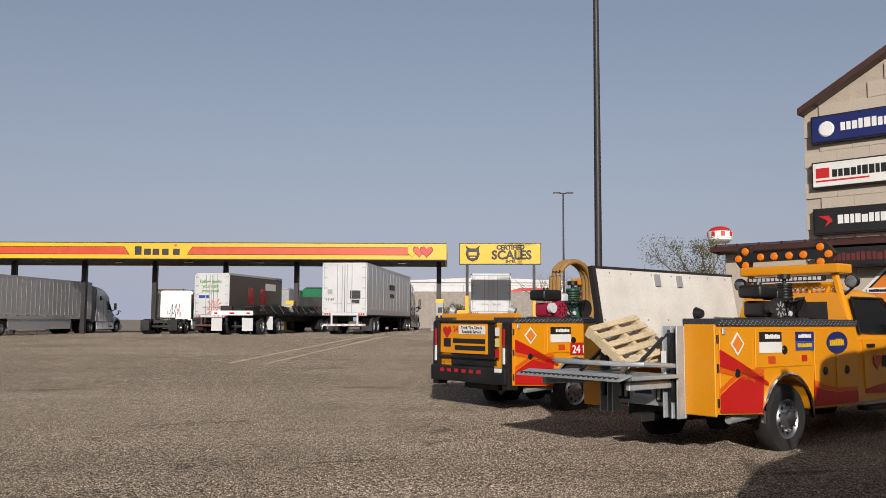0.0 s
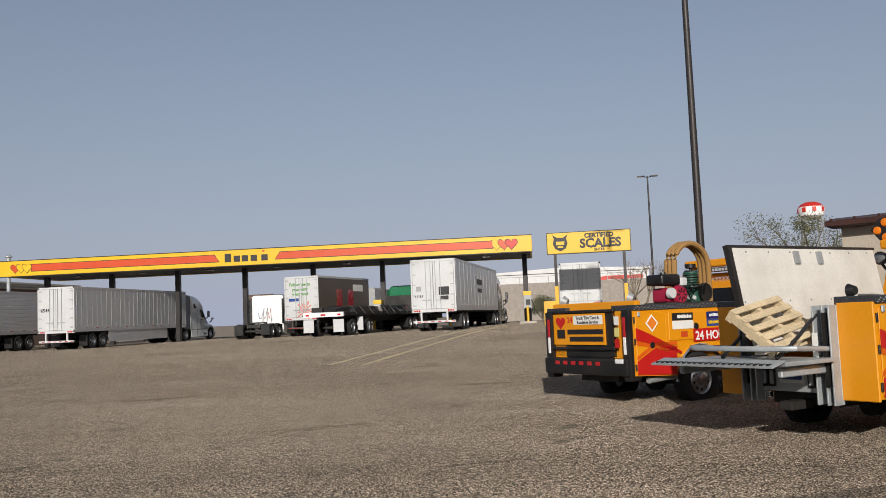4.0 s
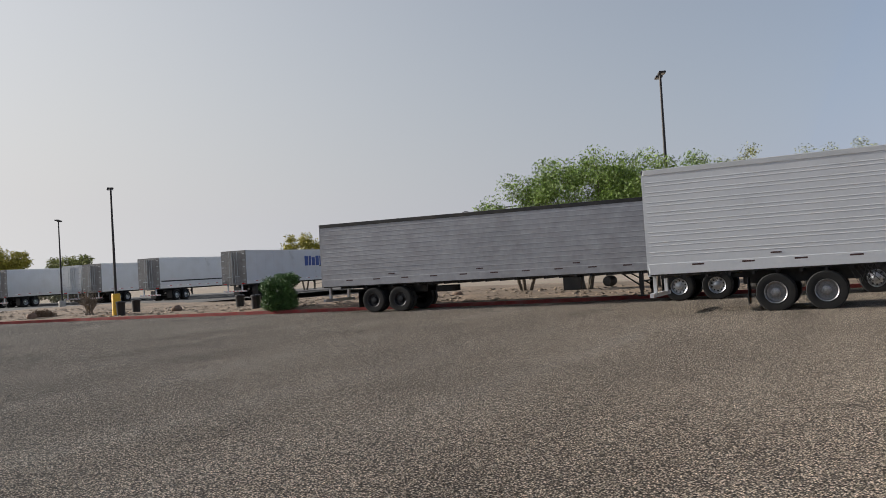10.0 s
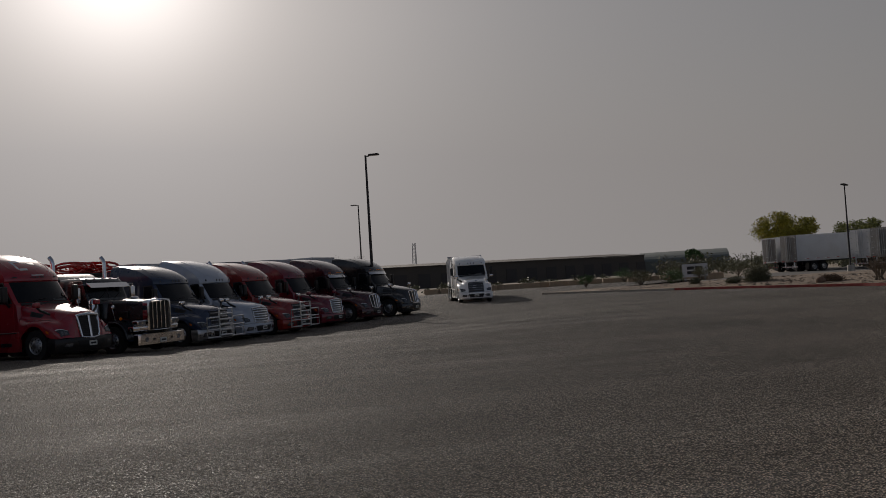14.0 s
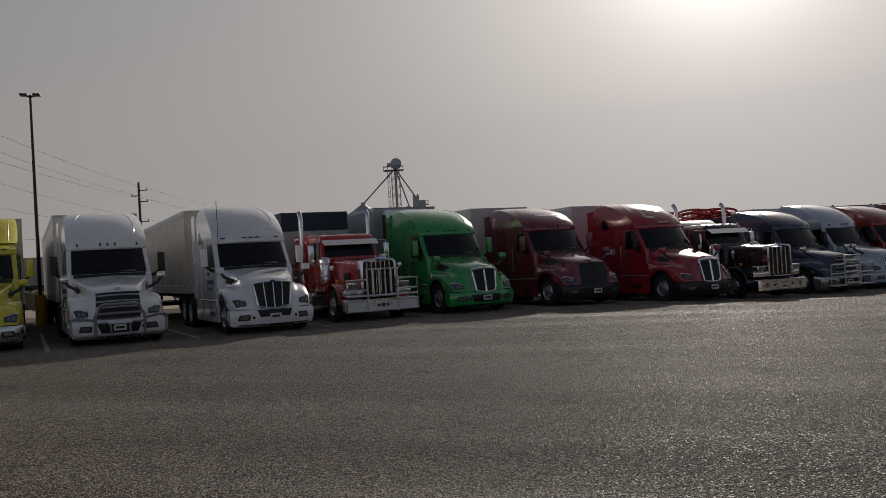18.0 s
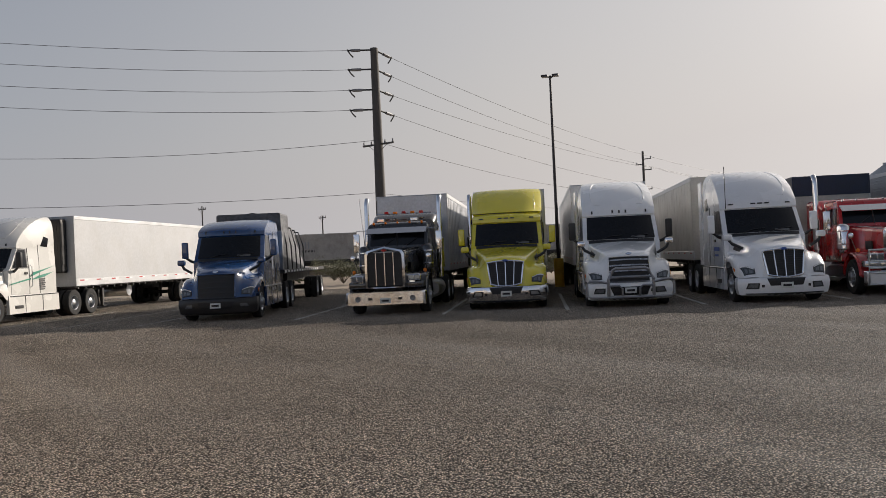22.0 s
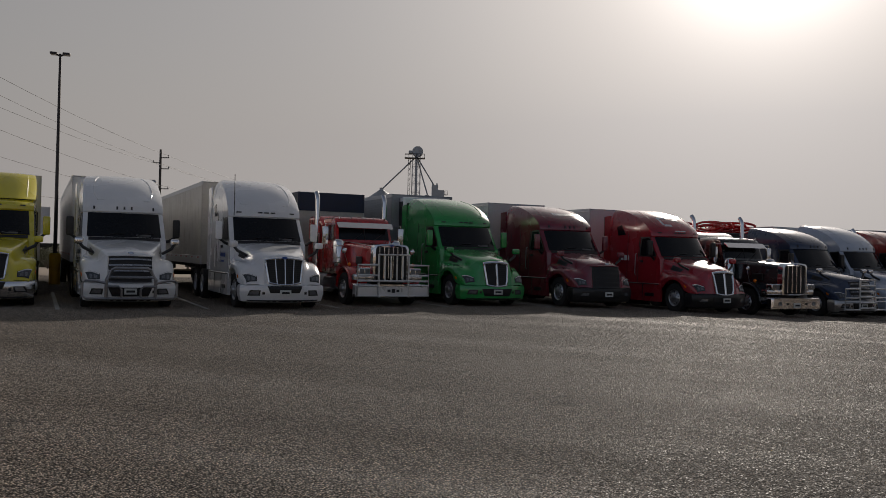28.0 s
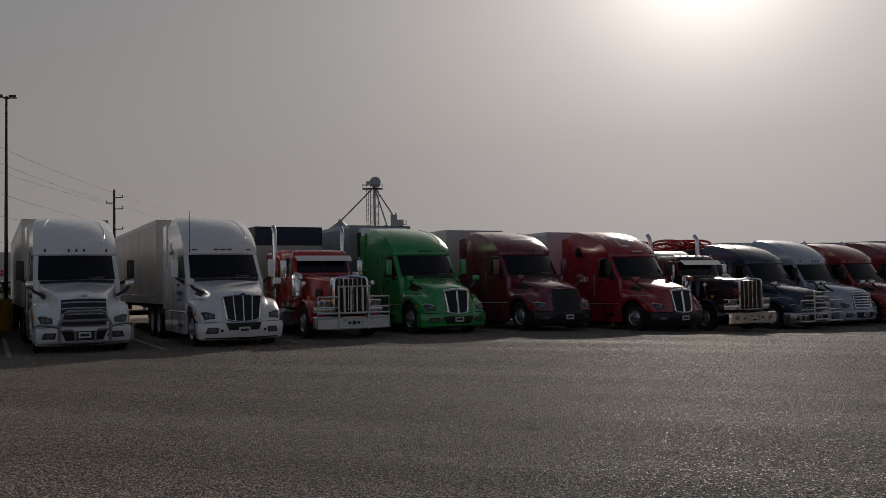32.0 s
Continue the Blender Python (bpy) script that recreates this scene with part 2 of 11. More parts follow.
def boxm(x0, y0, z0, x1, y1, z1, bevel=0.0, seg=2):
    bm = bmesh.new()
    slab(bm, min(x0, x1), min(y0, y1), min(z0, z1), max(x0, x1), max(y0, y1), max(z0, z1))
    if bevel:
        bmesh.ops.bevel(bm, geom=bm.edges[:], offset=bevel, segments=seg, affect="EDGES", profile=0.6)
    return bm


def extrude(pts, axis, lo, hi, bm=None, mat=0):
    """A prism: a polygon in the plane of the two other axes, from lo to hi along axis."""
    bm = bm or bmesh.new()

    def put(p, q):
        return {"x": (q, p[0], p[1]), "y": (p[0], q, p[1]), "z": (p[0], p[1], q)}[axis]

    a = [bm.verts.new(put(p, lo)) for p in pts]
    b = [bm.verts.new(put(p, hi)) for p in pts]
    n = len(pts)
    fs = [bm.faces.new(a[::-1]), bm.faces.new(b)]
    for i in range(n):
        fs.append(bm.faces.new((a[i], a[(i + 1) % n], b[(i + 1) % n], b[i])))
    for f in fs:
        f.material_index = mat
    bmesh.ops.recalc_face_normals(bm, faces=fs)
    return bm


def pipe(bm, pts, r, n=8, cap=True, mat=0):
    """A tube along a line of points; r may be a list."""
    pts = [Vector(p) for p in pts]
    rs = r if isinstance(r, (list, tuple)) else [r] * len(pts)
    rings = []
    for i, p in enumerate(pts):
        d = (pts[min(i + 1, len(pts) - 1)] - pts[max(i - 1, 0)]).normalized()
        u = d.cross(Vector((0, 0, 1)) if abs(d.z) < 0.95 else Vector((1, 0, 0))).normalized()
        w = d.cross(u)
        rings.append([bm.verts.new(p + (u * math.cos(2 * math.pi * k / n) + w * math.sin(2 * math.pi * k / n)) * rs[i]) for k in range(n)])
    for a, b in zip(rings, rings[1:]):
        for k in range(n):
            bm.faces.new((a[k], b[k], b[(k + 1) % n], a[(k + 1) % n])).material_index = mat
    if cap:
        bm.faces.new(rings[0]).material_index = mat
        bm.faces.new(rings[-1][::-1]).material_index = mat
    return bm


def tube(pts, r, n=8):
    bm = bmesh.new()
    pipe(bm, pts, r, n)
    bmesh.ops.recalc_face_normals(bm, faces=bm.faces[:])
    return bm


def lathe(profile, n=24, axis="y"):
    """Turns a profile of (radius, height) about an axis."""
    bm = bmesh.new()
    rings = []
    for r, h in profile:
        ring = []
        for k in range(n):
            c, s = math.cos(2 * math.pi * k / n) * r, math.sin(2 * math.pi * k / n) * r
            ring.append(bm.verts.new((c, h, s) if axis == "y" else (c, s, h)))
        rings.append(ring)
    for a, b in zip(rings, rings[1:]):
        for k in range(n):
            bm.faces.new((a[k], a[(k + 1) % n], b[(k + 1) % n], b[k]))
    bmesh.ops.remove_doubles(bm, verts=bm.verts[:], dist=1e-5)
    bmesh.ops.recalc_face_normals(bm, faces=bm.faces[:])
    return bm


def loft(secs, n=6, closed=True):
    """A skin over sections (x, half width low, half width high, z low, z high, corner radius), as truck cabs and hoods are formed."""
    bm = bmesh.new()
    rings = []
    for x, w0, w1, z0, z1, r in secs:
        r = min(r, w1 * 0.95, (z1 - z0) * 0.95)
        half = [(w0, z0)]
        for k in range(n + 1):
            t = math.pi / 2 * k / n
            half.append((w1 - r + r * math.cos(t), z1 - r + r * math.sin(t)))
        ring = half + [(-y, z) for y, z in half[::-1]]
        rings.append([bm.verts.new((x, y, z)) for y, z in ring])
    m = len(rings[0])
    for a, b in zip(rings, rings[1:]):
        for k in range(m):
            bm.faces.new((a[k], a[(k + 1) % m], b[(k + 1) % m], b[k]))
    if closed:
        bm.faces.new(rings[0])
        bm.faces.new(rings[-1][::-1])
    bmesh.ops.recalc_face_normals(bm, faces=bm.faces[:])
    return bm


def panel(pts, thick=0.02):
    """A flat plate: points on its outer face, given thickness inwards."""
    bm = bmesh.new()
    ps = [Vector(p) for p in pts]
    nrm = (ps[1] - ps[0]).cross(ps[2] - ps[0]).normalized()
    a = [bm.verts.new(p) for p in ps]
    b = [bm.verts.new(p - nrm * thick) for p in ps]
    bm.faces.new(a)
    bm.faces.new(b[::-1])
    for i in range(len(ps)):
        j = (i + 1) % len(ps)
        bm.faces.new((a[i], b[i], b[j], a[j]))
    bmesh.ops.recalc_face_normals(bm, faces=bm.faces[:])
    return bm


def words(name, text, size, m, material, parent, depth=0.006, align="LEFT", shear=0.0, label="", bold=0.02):
    """Lettering as a mesh, lying in the x-y plane of m."""
    cu = bpy.data.curves.new(name, "FONT")
    cu.body, cu.size, cu.align_x, cu.extrude, cu.shear = text, size, align, depth, shear
    cu.resolution_u = 3
    cu.offset = bold * size
    tmp = bpy.data.objects.new(name, cu)
    scene.collection.objects.link(tmp)
    dg = bpy.context.evaluated_depsgraph_get()
    me = bpy.data.meshes.new_from_object(tmp.evaluated_get(dg))
    bpy.data.objects.remove(tmp)
    me.materials.clear()
    me.materials.append(material)
    ob = new(name, me)
    ob.parent = parent
    ob.matrix_basis = m
    if label:
        ob["label"] = label
    return ob


def bars(name, rows, m, material, parent, depth=0.006):
    """Writing that cannot be read: plain bars. rows of (x0, x1, y0, y1) in the x-y plane of m."""
    ob = None
    for x0, x1, y0, y1 in rows:  # one bar, one part
        bm = bmesh.new()
        slab(bm, x0, y0, -0.002, x1, y1, depth)
        ob = part(name[:-1] if name.endswith("s") else name, bm, material, parent)
        ob.matrix_basis = m
    return ob


def bar_line(x0, x1, y0, h, seed, word=3.5, gap=0.35):
    """Bars for one line of unreadable writing."""
    rnd = random.Random(seed)
    out, x = [], x0
    while x < x1 - h * 0.4:
        if word <= 1.0:  # single large letters: narrow blocks
            w = min(h * 0.55 * rnd.uniform(0.7, 1.15), x1 - x)
            out.append((x, x + w, y0, y0 + h * rnd.choice((1.0, 1.0, 0.86))))
            x += w + h * 0.14
            continue
        w = min(h * word * rnd.uniform(0.5, 1.3), x1 - x)
        out.append((x, x + w, y0, y0 + h))
        x += w + h * gap
    return out


def heart(size, n=28):
    pts = []
    for k in range(n):
        t = 2 * math.pi * k / n
        pts.append((size * math.sin(t) ** 3 * 0.5, size * (0.8125 * math.cos(t) - 0.3125 * math.cos(2 * t) - 0.125 * math.cos(3 * t) - 0.0625 * math.cos(4 * t)) * 0.5))
    return pts


# a face that looks along an axis of its thing: text runs to the reader's right
def face(x, y, z, yaw):
    """The pose of a sign surface at a point whose front looks along yaw (degrees, 0 = +x)."""
    return pose(x, y, z, 90, 0, yaw + 90)


def polar(az, d):
    """A place from its compass angle (counter-clockwise from +y) and distance."""
    return -math.sin(radians(az)) * d, math.cos(radians(az)) * d


def smooth01(a, b, x):
    t = min(1, max(0, (x - a) / (b - a)))
    return t * t * (3 - 2 * t)


def ground_z(x, y):
    """The lot is level, but rises gently towards the fuel canopy and the shop and sinks at the row's southern stalls."""
    r = smooth01(2, 50, 0.85 * y - 0.35 * x)
    a, b = -0.64 * x - 0.768 * y, 0.768 * x - 0.64 * y  # along and across the parking row
    dip = 0.45 * smooth01(15, 31, a) * (1 - smooth01(34, 60, a)) * smooth01(8, 20, b) * (1 - smooth01(48, 64, b))
    return r * min(1.1, max(0.5, 0.78 + 0.014 * (x + 14))) - dip


# ---- vehicles: forward is +x, the origin lies on the ground under the middle of the front ----
def wheel_meshes():
    tyre = lathe([(0.29, -0.13), (0.4, -0.145), (0.485, -0.14), (0.51, -0.11), (0.515, 0.0), (0.51, 0.11), (0.485, 0.14), (0.4, 0.145), (0.29, 0.13)], 28)
    dual = bmesh.new()
    for off in (-0.17, 0.17):
        b = lathe([(0.29, off - 0.12), (0.4, off - 0.135), (0.485, off - 0.13), (0.51, off - 0.1), (0.51, off + 0.1), (0.485, off + 0.13), (0.4, off + 0.135), (0.29, off + 0.12)], 28)
        me = bpy.data.meshes.new("t")
        b.to_mesh(me)
        b.free()
        dual.from_mesh(me)
        bpy.data.meshes.remove(me)
    steer = lathe([(0.3, 0.12), (0.29, 0.14), (0.265, 0.12), (0.25, 0.06), (0.23, 0.1), (0.17, 0.135), (0.13, 0.15), (0.12, 0.2), (0.07, 0.22), (0.0, 0.225)], 24)
    deep = lathe([(0.3, 0.28), (0.29, 0.3), (0.265, 0.28), (0.25, 0.2), (0.24, 0.13), (0.16, 0.11), (0.13, 0.12), (0.12, 0.26), (0.07, 0.28), (0.0, 0.285)], 24)
    for b, h in ((steer, 0.14), (deep, 0.12)):
        for k in range(10):
            t = 2 * math.pi * k / 10
            pipe(b, [(0.175 * math.cos(t), h - 0.02, 0.175 * math.sin(t)), (0.175 * math.cos(t), h + 0.04, 0.175 * math.sin(t))], 0.018, 6)
    res = {}
    for b, h in ((steer, 0.128), (deep, 0.136)):
        for k in range(10):
            t = 2 * math.pi * (k + 0.5) / 10
            old = set(b.faces)
            bmesh.ops.create_circle(b, cap_ends=True, radius=0.03, segments=8, matrix=Matrix.Translation((0.205 * math.cos(t), h, 0.205 * math.sin(t))) @ Matrix.Rotation(radians(-90), 4, "X"))
            for f in set(b.faces) - old:
                f.material_index = 1
    for n, b in (("tyre", tyre), ("dual", dual), ("steer", steer), ("deep", deep)):
        o = part(n, b, RUBBER if n in ("tyre", "dual") else (ALLOY, BLACK), None, smooth=True)
        res[n] = o.data
        bpy.data.objects.remove(o)
    return res


WM = wheel_meshes()


def wheel(parent, x, y, dual=False, rim=None, scale=1.0, z=None):
    """A wheel whose outer side looks away from the middle of its vehicle."""
    w = new("wheel", WM["dual" if dual else "tyre"])
    w.parent = parent
    w.matrix_basis = pose(x, y, 0.51 * scale if z is None else z, 0, 0, 0 if y > 0 else 180) @ Matrix.Diagonal((scale, scale, scale, 1))
    r = new("rim", WM["deep" if dual else "steer"])
    r.parent = w
    if rim:
        me = r.data.copy()
        me.materials.clear()
        me.materials.append(rim)
        r.data = me
    return w


def lens_mesh(s, y0, dy, x0, dx, z0, h0, h1, lean=0.1):
    """A wraparound lamp lens on the corner of a nose."""
    lens, grid = bmesh.new(), []
    for i in range(9):
        u = i / 8
        col = []
        for j in range(6):
            w = j / 5
            col.append(lens.verts.new((x0 - dx * (1 - math.cos(u * math.pi / 2)) - lean * w * w, s * (y0 + dy * math.sin(u * math.pi / 2) - 0.08 * w * w * (0.4 + 0.6 * u)), z0 + 0.08 * u * u + (h0 + (h1 - h0) * u) * w)))
        grid.append(col)
    for a, b in zip(grid, grid[1:]):
        for j in range(5):
            lens.faces.new((a[j], b[j], b[j + 1], a[j + 1]))
    bmesh.ops.solidify(lens, geom=lens.faces[:], thickness=0.03)
    bmesh.ops.recalc_face_normals(lens, faces=lens.faces[:])
    return lens


# ---- curved body forms ----
def body_shape(levels, xb, p=2.6, flare=0.0):
    """A cab's form. levels: (height, front, half width, fall-back of the corners); xb is its flat back; flare narrows the front.
    Returns the front's x at (y, z), the side's y at (x, z), and the heights."""
    zs = [l[0] for l in levels]

    def at(z):
        return [float(np.interp(z, zs, [l[i] for l in levels])) for i in (1, 2, 3)]

    def front(y, z):
        xf, w, c = at(z)
        return xf - c * min(1.0, abs(y) / (w * (1 - flare))) ** p

    def side(x, z):
        xf, w, c = at(z)
        return w * (1 - flare * (1 - smooth01(0.0, 1.5, xf - c - x)))

    return front, side, zs, xb


def body_mesh(shape, n=9, m=6):
    front, side, zs, xb = shape
    bm = bmesh.new()
    rings = []
    for z in zs:
        w = side(9.0, z)
        half = [(front(w * math.sin(math.pi / 2 * k / n), z), w * math.sin(math.pi / 2 * k / n)) for k in range(n + 1)]
        x1 = half[-1][0]
        half += [(x1 + (xb - x1) * k / m, side(x1 + (xb - x1) * k / m, z)) for k in range(1, m + 1)]
        ring = half + [(x, -y) for x, y in half[:0:-1]]
        rings.append([bm.verts.new((x, y, z)) for x, y in ring])
    q = len(rings[0])
    for a, b in zip(rings, rings[1:]):
        for k in range(q):
            bm.faces.new((a[k], a[(k + 1) % q], b[(k + 1) % q], b[k]))
    bm.faces.new(rings[0][::-1])
    bm.faces.new(rings[-1])
    bmesh.ops.recalc_face_normals(bm, faces=bm.faces[:])
    return bm


def sheet(grid, back):
    """A solid sheet: a grid of points, and the same points shifted by back."""
    bm = bmesh.new()
    back = Vector(back)
    g = [[bm.verts.new(p) for p in row] for row in grid]
    h = [[bm.verts.new(Vector(p) + back) for p in row] for row in grid]
    nu, nv = len(g), len(g[0])
    for i in range(nu - 1):
        for j in range(nv - 1):
            bm.faces.new((g[i][j], g[i + 1][j], g[i + 1][j + 1], g[i][j + 1]))
            bm.faces.new((h[i][j], h[i][j + 1], h[i + 1][j + 1], h[i + 1][j]))
    rim = [(i, 0) for i in range(nu)] + [(nu - 1, j) for j in range(1, nv)] + [(i, nv - 1) for i in range(nu - 2, -1, -1)] + [(0, j) for j in range(nv - 2, 0, -1)]
    for (a, b), (c, d) in zip(rim, rim[1:] + rim[:1]):
        bm.faces.new((g[a][b], h[a][b], h[c][d], g[c][d]))
    bmesh.ops.recalc_face_normals(bm, faces=bm.faces[:])
    return bm


def front_sheet(shape, y0, y1, z0, z1, off=0.012, nu=14, nv=5, y2=None, y3=None):
    """A pane or plate that follows a body's front; y2, y3 are its upper corners."""
    y2, y3 = y0 if y2 is None else y2, y1 if y3 is None else y3
    grid = []
    for j in range(nv + 1):
        f = j / nv
        z, a, b = z0 + (z1 - z0) * f, y0 + (y2 - y0) * f, y1 + (y3 - y1) * f
        grid.append([(shape[0](a + (b - a) * i / nu, z) + off, a + (b - a) * i / nu, z + off * 0.5) for i in range(nu + 1)])
    return sheet(grid, (-0.03, 0, -0.005))


def side_sheet(shape, s, corners, off=0.012, n=5, thick=0.03):
    """A plate on a body's side: four corners (x, z), in order round it."""
    (ax, az), (bx, bz), (cx, cz), (dx, dz) = corners
    grid = []
    for j in range(n + 1):
        v = j / n
        row = []
        for i in range(n + 1):
            u = i / n
            x = (ax + (bx - ax) * u) * (1 - v) + (dx + (cx - dx) * u) * v
            z = (az + (bz - az) * u) * (1 - v) + (dz + (cz - dz) * u) * v
            row.append((x, s * (shape[1](x, z) + off), z))
        grid.append(row)
    return sheet(grid, (0, -s * thick, 0))


def spline_weights(n, ts):
    """Weights of a smooth curve through n points, at the places ts along it."""
    w = np.zeros((len(ts), n))
    for k, t in enumerate(ts):
        i = int(min(max(t, 0), n - 1.000001))
        f = t - i
        for j, c in ((i - 1, -0.5 * f + f * f - 0.5 * f ** 3), (i, 1 - 2.5 * f * f + 1.5 * f ** 3), (i + 1, 0.5 * f + 2 * f * f - 1.5 * f ** 3), (i + 2, -0.5 * f * f + 0.5 * f ** 3)):
            w[k, min(max(j, 0), n - 1)] += c
    return w


def nose_net(rows):
    """Control net of a one-piece nose: hood crown, shoulder, hollow, wheel-arch crest and flank.
    rows from the windshield forward and down the front: (x, z of the crown, shoulder half width, shoulder z, x, y, z of the crest, half width, lower edge)."""
    net = []
    for xc, zc, hw, hz, xf, fy, fz, w, zb in rows:
        xm = xc + (xf - xc) * 0.55
        net.append([(xc, 0, zc), (xc - 0.01, hw * 0.55, zc - 0.03 * (zc - hz) / 0.12), (xc - 0.04, hw * 0.9, hz + (zc - hz) * 0.35), (xc + (xf - xc) * 0.25, hw, hz - 0.03), (xm, hw + 0.36 * (fy - hw), fz + 0.13 * (hz - fz)),
                    (xf, fy, fz), (xf - 0.02, w - 0.025, fz - 0.3 * (fz - zb)), (xf - 0.02, w, fz - 0.6 * (fz - zb)), (xf - 0.02, w, zb)])
    return np.array(net)


def net_points(net, us, vs):
    """Points and outward normals of a net's skin at pairs (u, v)."""
    def ev(a, b):
        return np.einsum("ki,ijc,kj->kc", spline_weights(net.shape[0], a), net, spline_weights(net.shape[1], b))

    us, vs = np.array(us, float), np.array(vs, float)
    p = ev(us, vs)
    du = ev(np.minimum(us + 0.02, net.shape[0] - 1), vs) - ev(np.maximum(us - 0.02, 0), vs)
    dv = ev(us, np.minimum(vs + 0.02, net.shape[1] - 1)) - ev(us, np.maximum(vs - 0.02, 0))
    nr = np.cross(du, dv)
    nr /= np.maximum(np.linalg.norm(nr, axis=1), 1e-9)[:, None]
    nr *= np.where(nr[:, 0] * 0.6 + nr[:, 1] * 0.6 + nr[:, 2] < 0, -1, 1)[:, None]
    return p, nr


def net_skin(net, ku=3, kv=3):
    """The whole skin of a nose, both halves."""
    nu, nv = (net.shape[0] - 1) * ku + 1, (net.shape[1] - 1) * kv + 1
    uu, vv = np.meshgrid(np.arange(nu) / ku, np.arange(nv) / kv, indexing="ij")
    p, _ = net_points(net, uu.ravel(), vv.ravel())
    p = p.reshape(nu, nv, 3)
    bm = bmesh.new()
    g = []
    for i in range(nu):
        row = [bm.verts.new((p[i, j, 0], -p[i, j, 1], p[i, j, 2])) for j in range(nv - 1, 0, -1)]
        row += [bm.verts.new(tuple(p[i, j])) for j in range(nv)]
        g.append(row)
    for a, b in zip(g, g[1:]):
        for k in range(len(a) - 1):
            bm.faces.new((a[k], b[k], b[k + 1], a[k + 1]))
    bmesh.ops.recalc_face_normals(bm, faces=bm.faces[:])
    if sum(f.normal.z for f in bm.faces) < 0:
        bmesh.ops.reverse_faces(bm, faces=bm.faces[:])
    return bm


def net_patch(net, corners, s=1, off=0.01, thick=0.03, n=8):
    """A lamp, vent or trim that lies on a nose's skin: four corners (u, v), in order round it."""
    (au, av), (bu, bv), (cu, cv), (du, dv) = corners
    us, vs = [], []
    for j in range(n + 1):
        for i in range(n + 1):
            a, b = i / n, j / n
            us.append((au + (bu - au) * a) * (1 - b) + (du + (cu - du) * a) * b)
            vs.append((av + (bv - av) * a) * (1 - b) + (dv + (cv - dv) * a) * b)
    p, nr = net_points(net, us, vs)
    out, inn = p + nr * off, p + nr * (off - thick)
    bm = bmesh.new()
    g = [[bm.verts.new((q[0], s * q[1], q[2])) for q in out[j * (n + 1):(j + 1) * (n + 1)]] for j in range(n + 1)]
    h = [[bm.verts.new((q[0], s * q[1], q[2])) for q in inn[j * (n + 1):(j + 1) * (n + 1)]] for j in range(n + 1)]
    for j in range(n):
        for i in range(n):
            bm.faces.new((g[j][i], g[j][i + 1], g[j + 1][i + 1], g[j + 1][i]))
    rim = [(0, i) for i in range(n + 1)] + [(j, n) for j in range(1, n + 1)] + [(n, i) for i in range(n - 1, -1, -1)] + [(j, 0) for j in range(n - 1, 0, -1)]
    for (a, b), (c, d) in zip(rim, rim[1:] + rim[:1]):
        bm.faces.new((g[a][b], h[a][b], h[c][d], g[c][d]))
    bmesh.ops.recalc_face_normals(bm, faces=bm.faces[:])
    return bm


GUARD = surface("bright satin steel", (0.66, 0.66, 0.66), 0.3, 0.4, 0.08, 3, 30)
DULLSTEEL = surface("dull steel tube", (0.3, 0.3, 0.31), 0.38, 0.8, 0.12, 3, 30)
LENS = surface("dark headlamp lens", (0.09, 0.095, 0.1), 0.06, 0.3, 0.3, 12, 40)
SLATGREY = surface("grille slat", (0.33, 0.33, 0.34), 0.25, 0.7)
MESH = surface("grille mesh", (0.022, 0.022, 0.024), 0.5, 0.3, 0.5, 60, 160, 0.01)
NOSE_NET = nose_net((
    (-2.08, 1.90, 1.00, 1.83, -2.08, 1.09, 1.42, 1.18, 0.74),
    (-1.66, 1.83, 0.94, 1.72, -1.86, 1.10, 1.36, 1.20, 0.86),
    (-1.20, 1.75, 0.85, 1.62, -1.50, 1.10, 1.34, 1.22, 1.12),
    (-0.78, 1.67, 0.75, 1.52, -1.05, 1.08, 1.31, 1.22, 1.09),
    (-0.46, 1.59, 0.67, 1.44, -0.72, 1.03, 1.24, 1.20, 0.78),
    (-0.25, 1.48, 0.60, 1.33, -0.48, 0.98, 1.12, 1.15, 0.71),
    (-0.17, 1.12, 0.58, 1.05, -0.31, 0.94, 0.92, 1.09, 0.70),
    (-0.11, 0.68, 0.58, 0.70, -0.23, 0.93, 0.71, 1.06, 0.69)))


def gx(y, z):
    """The bowed, leaning plane of a grille."""
    return -0.055 - 0.125 * max(0.0, (z - 0.7) / 0.75) - 0.11 * (abs(y) / 0.6) ** 2


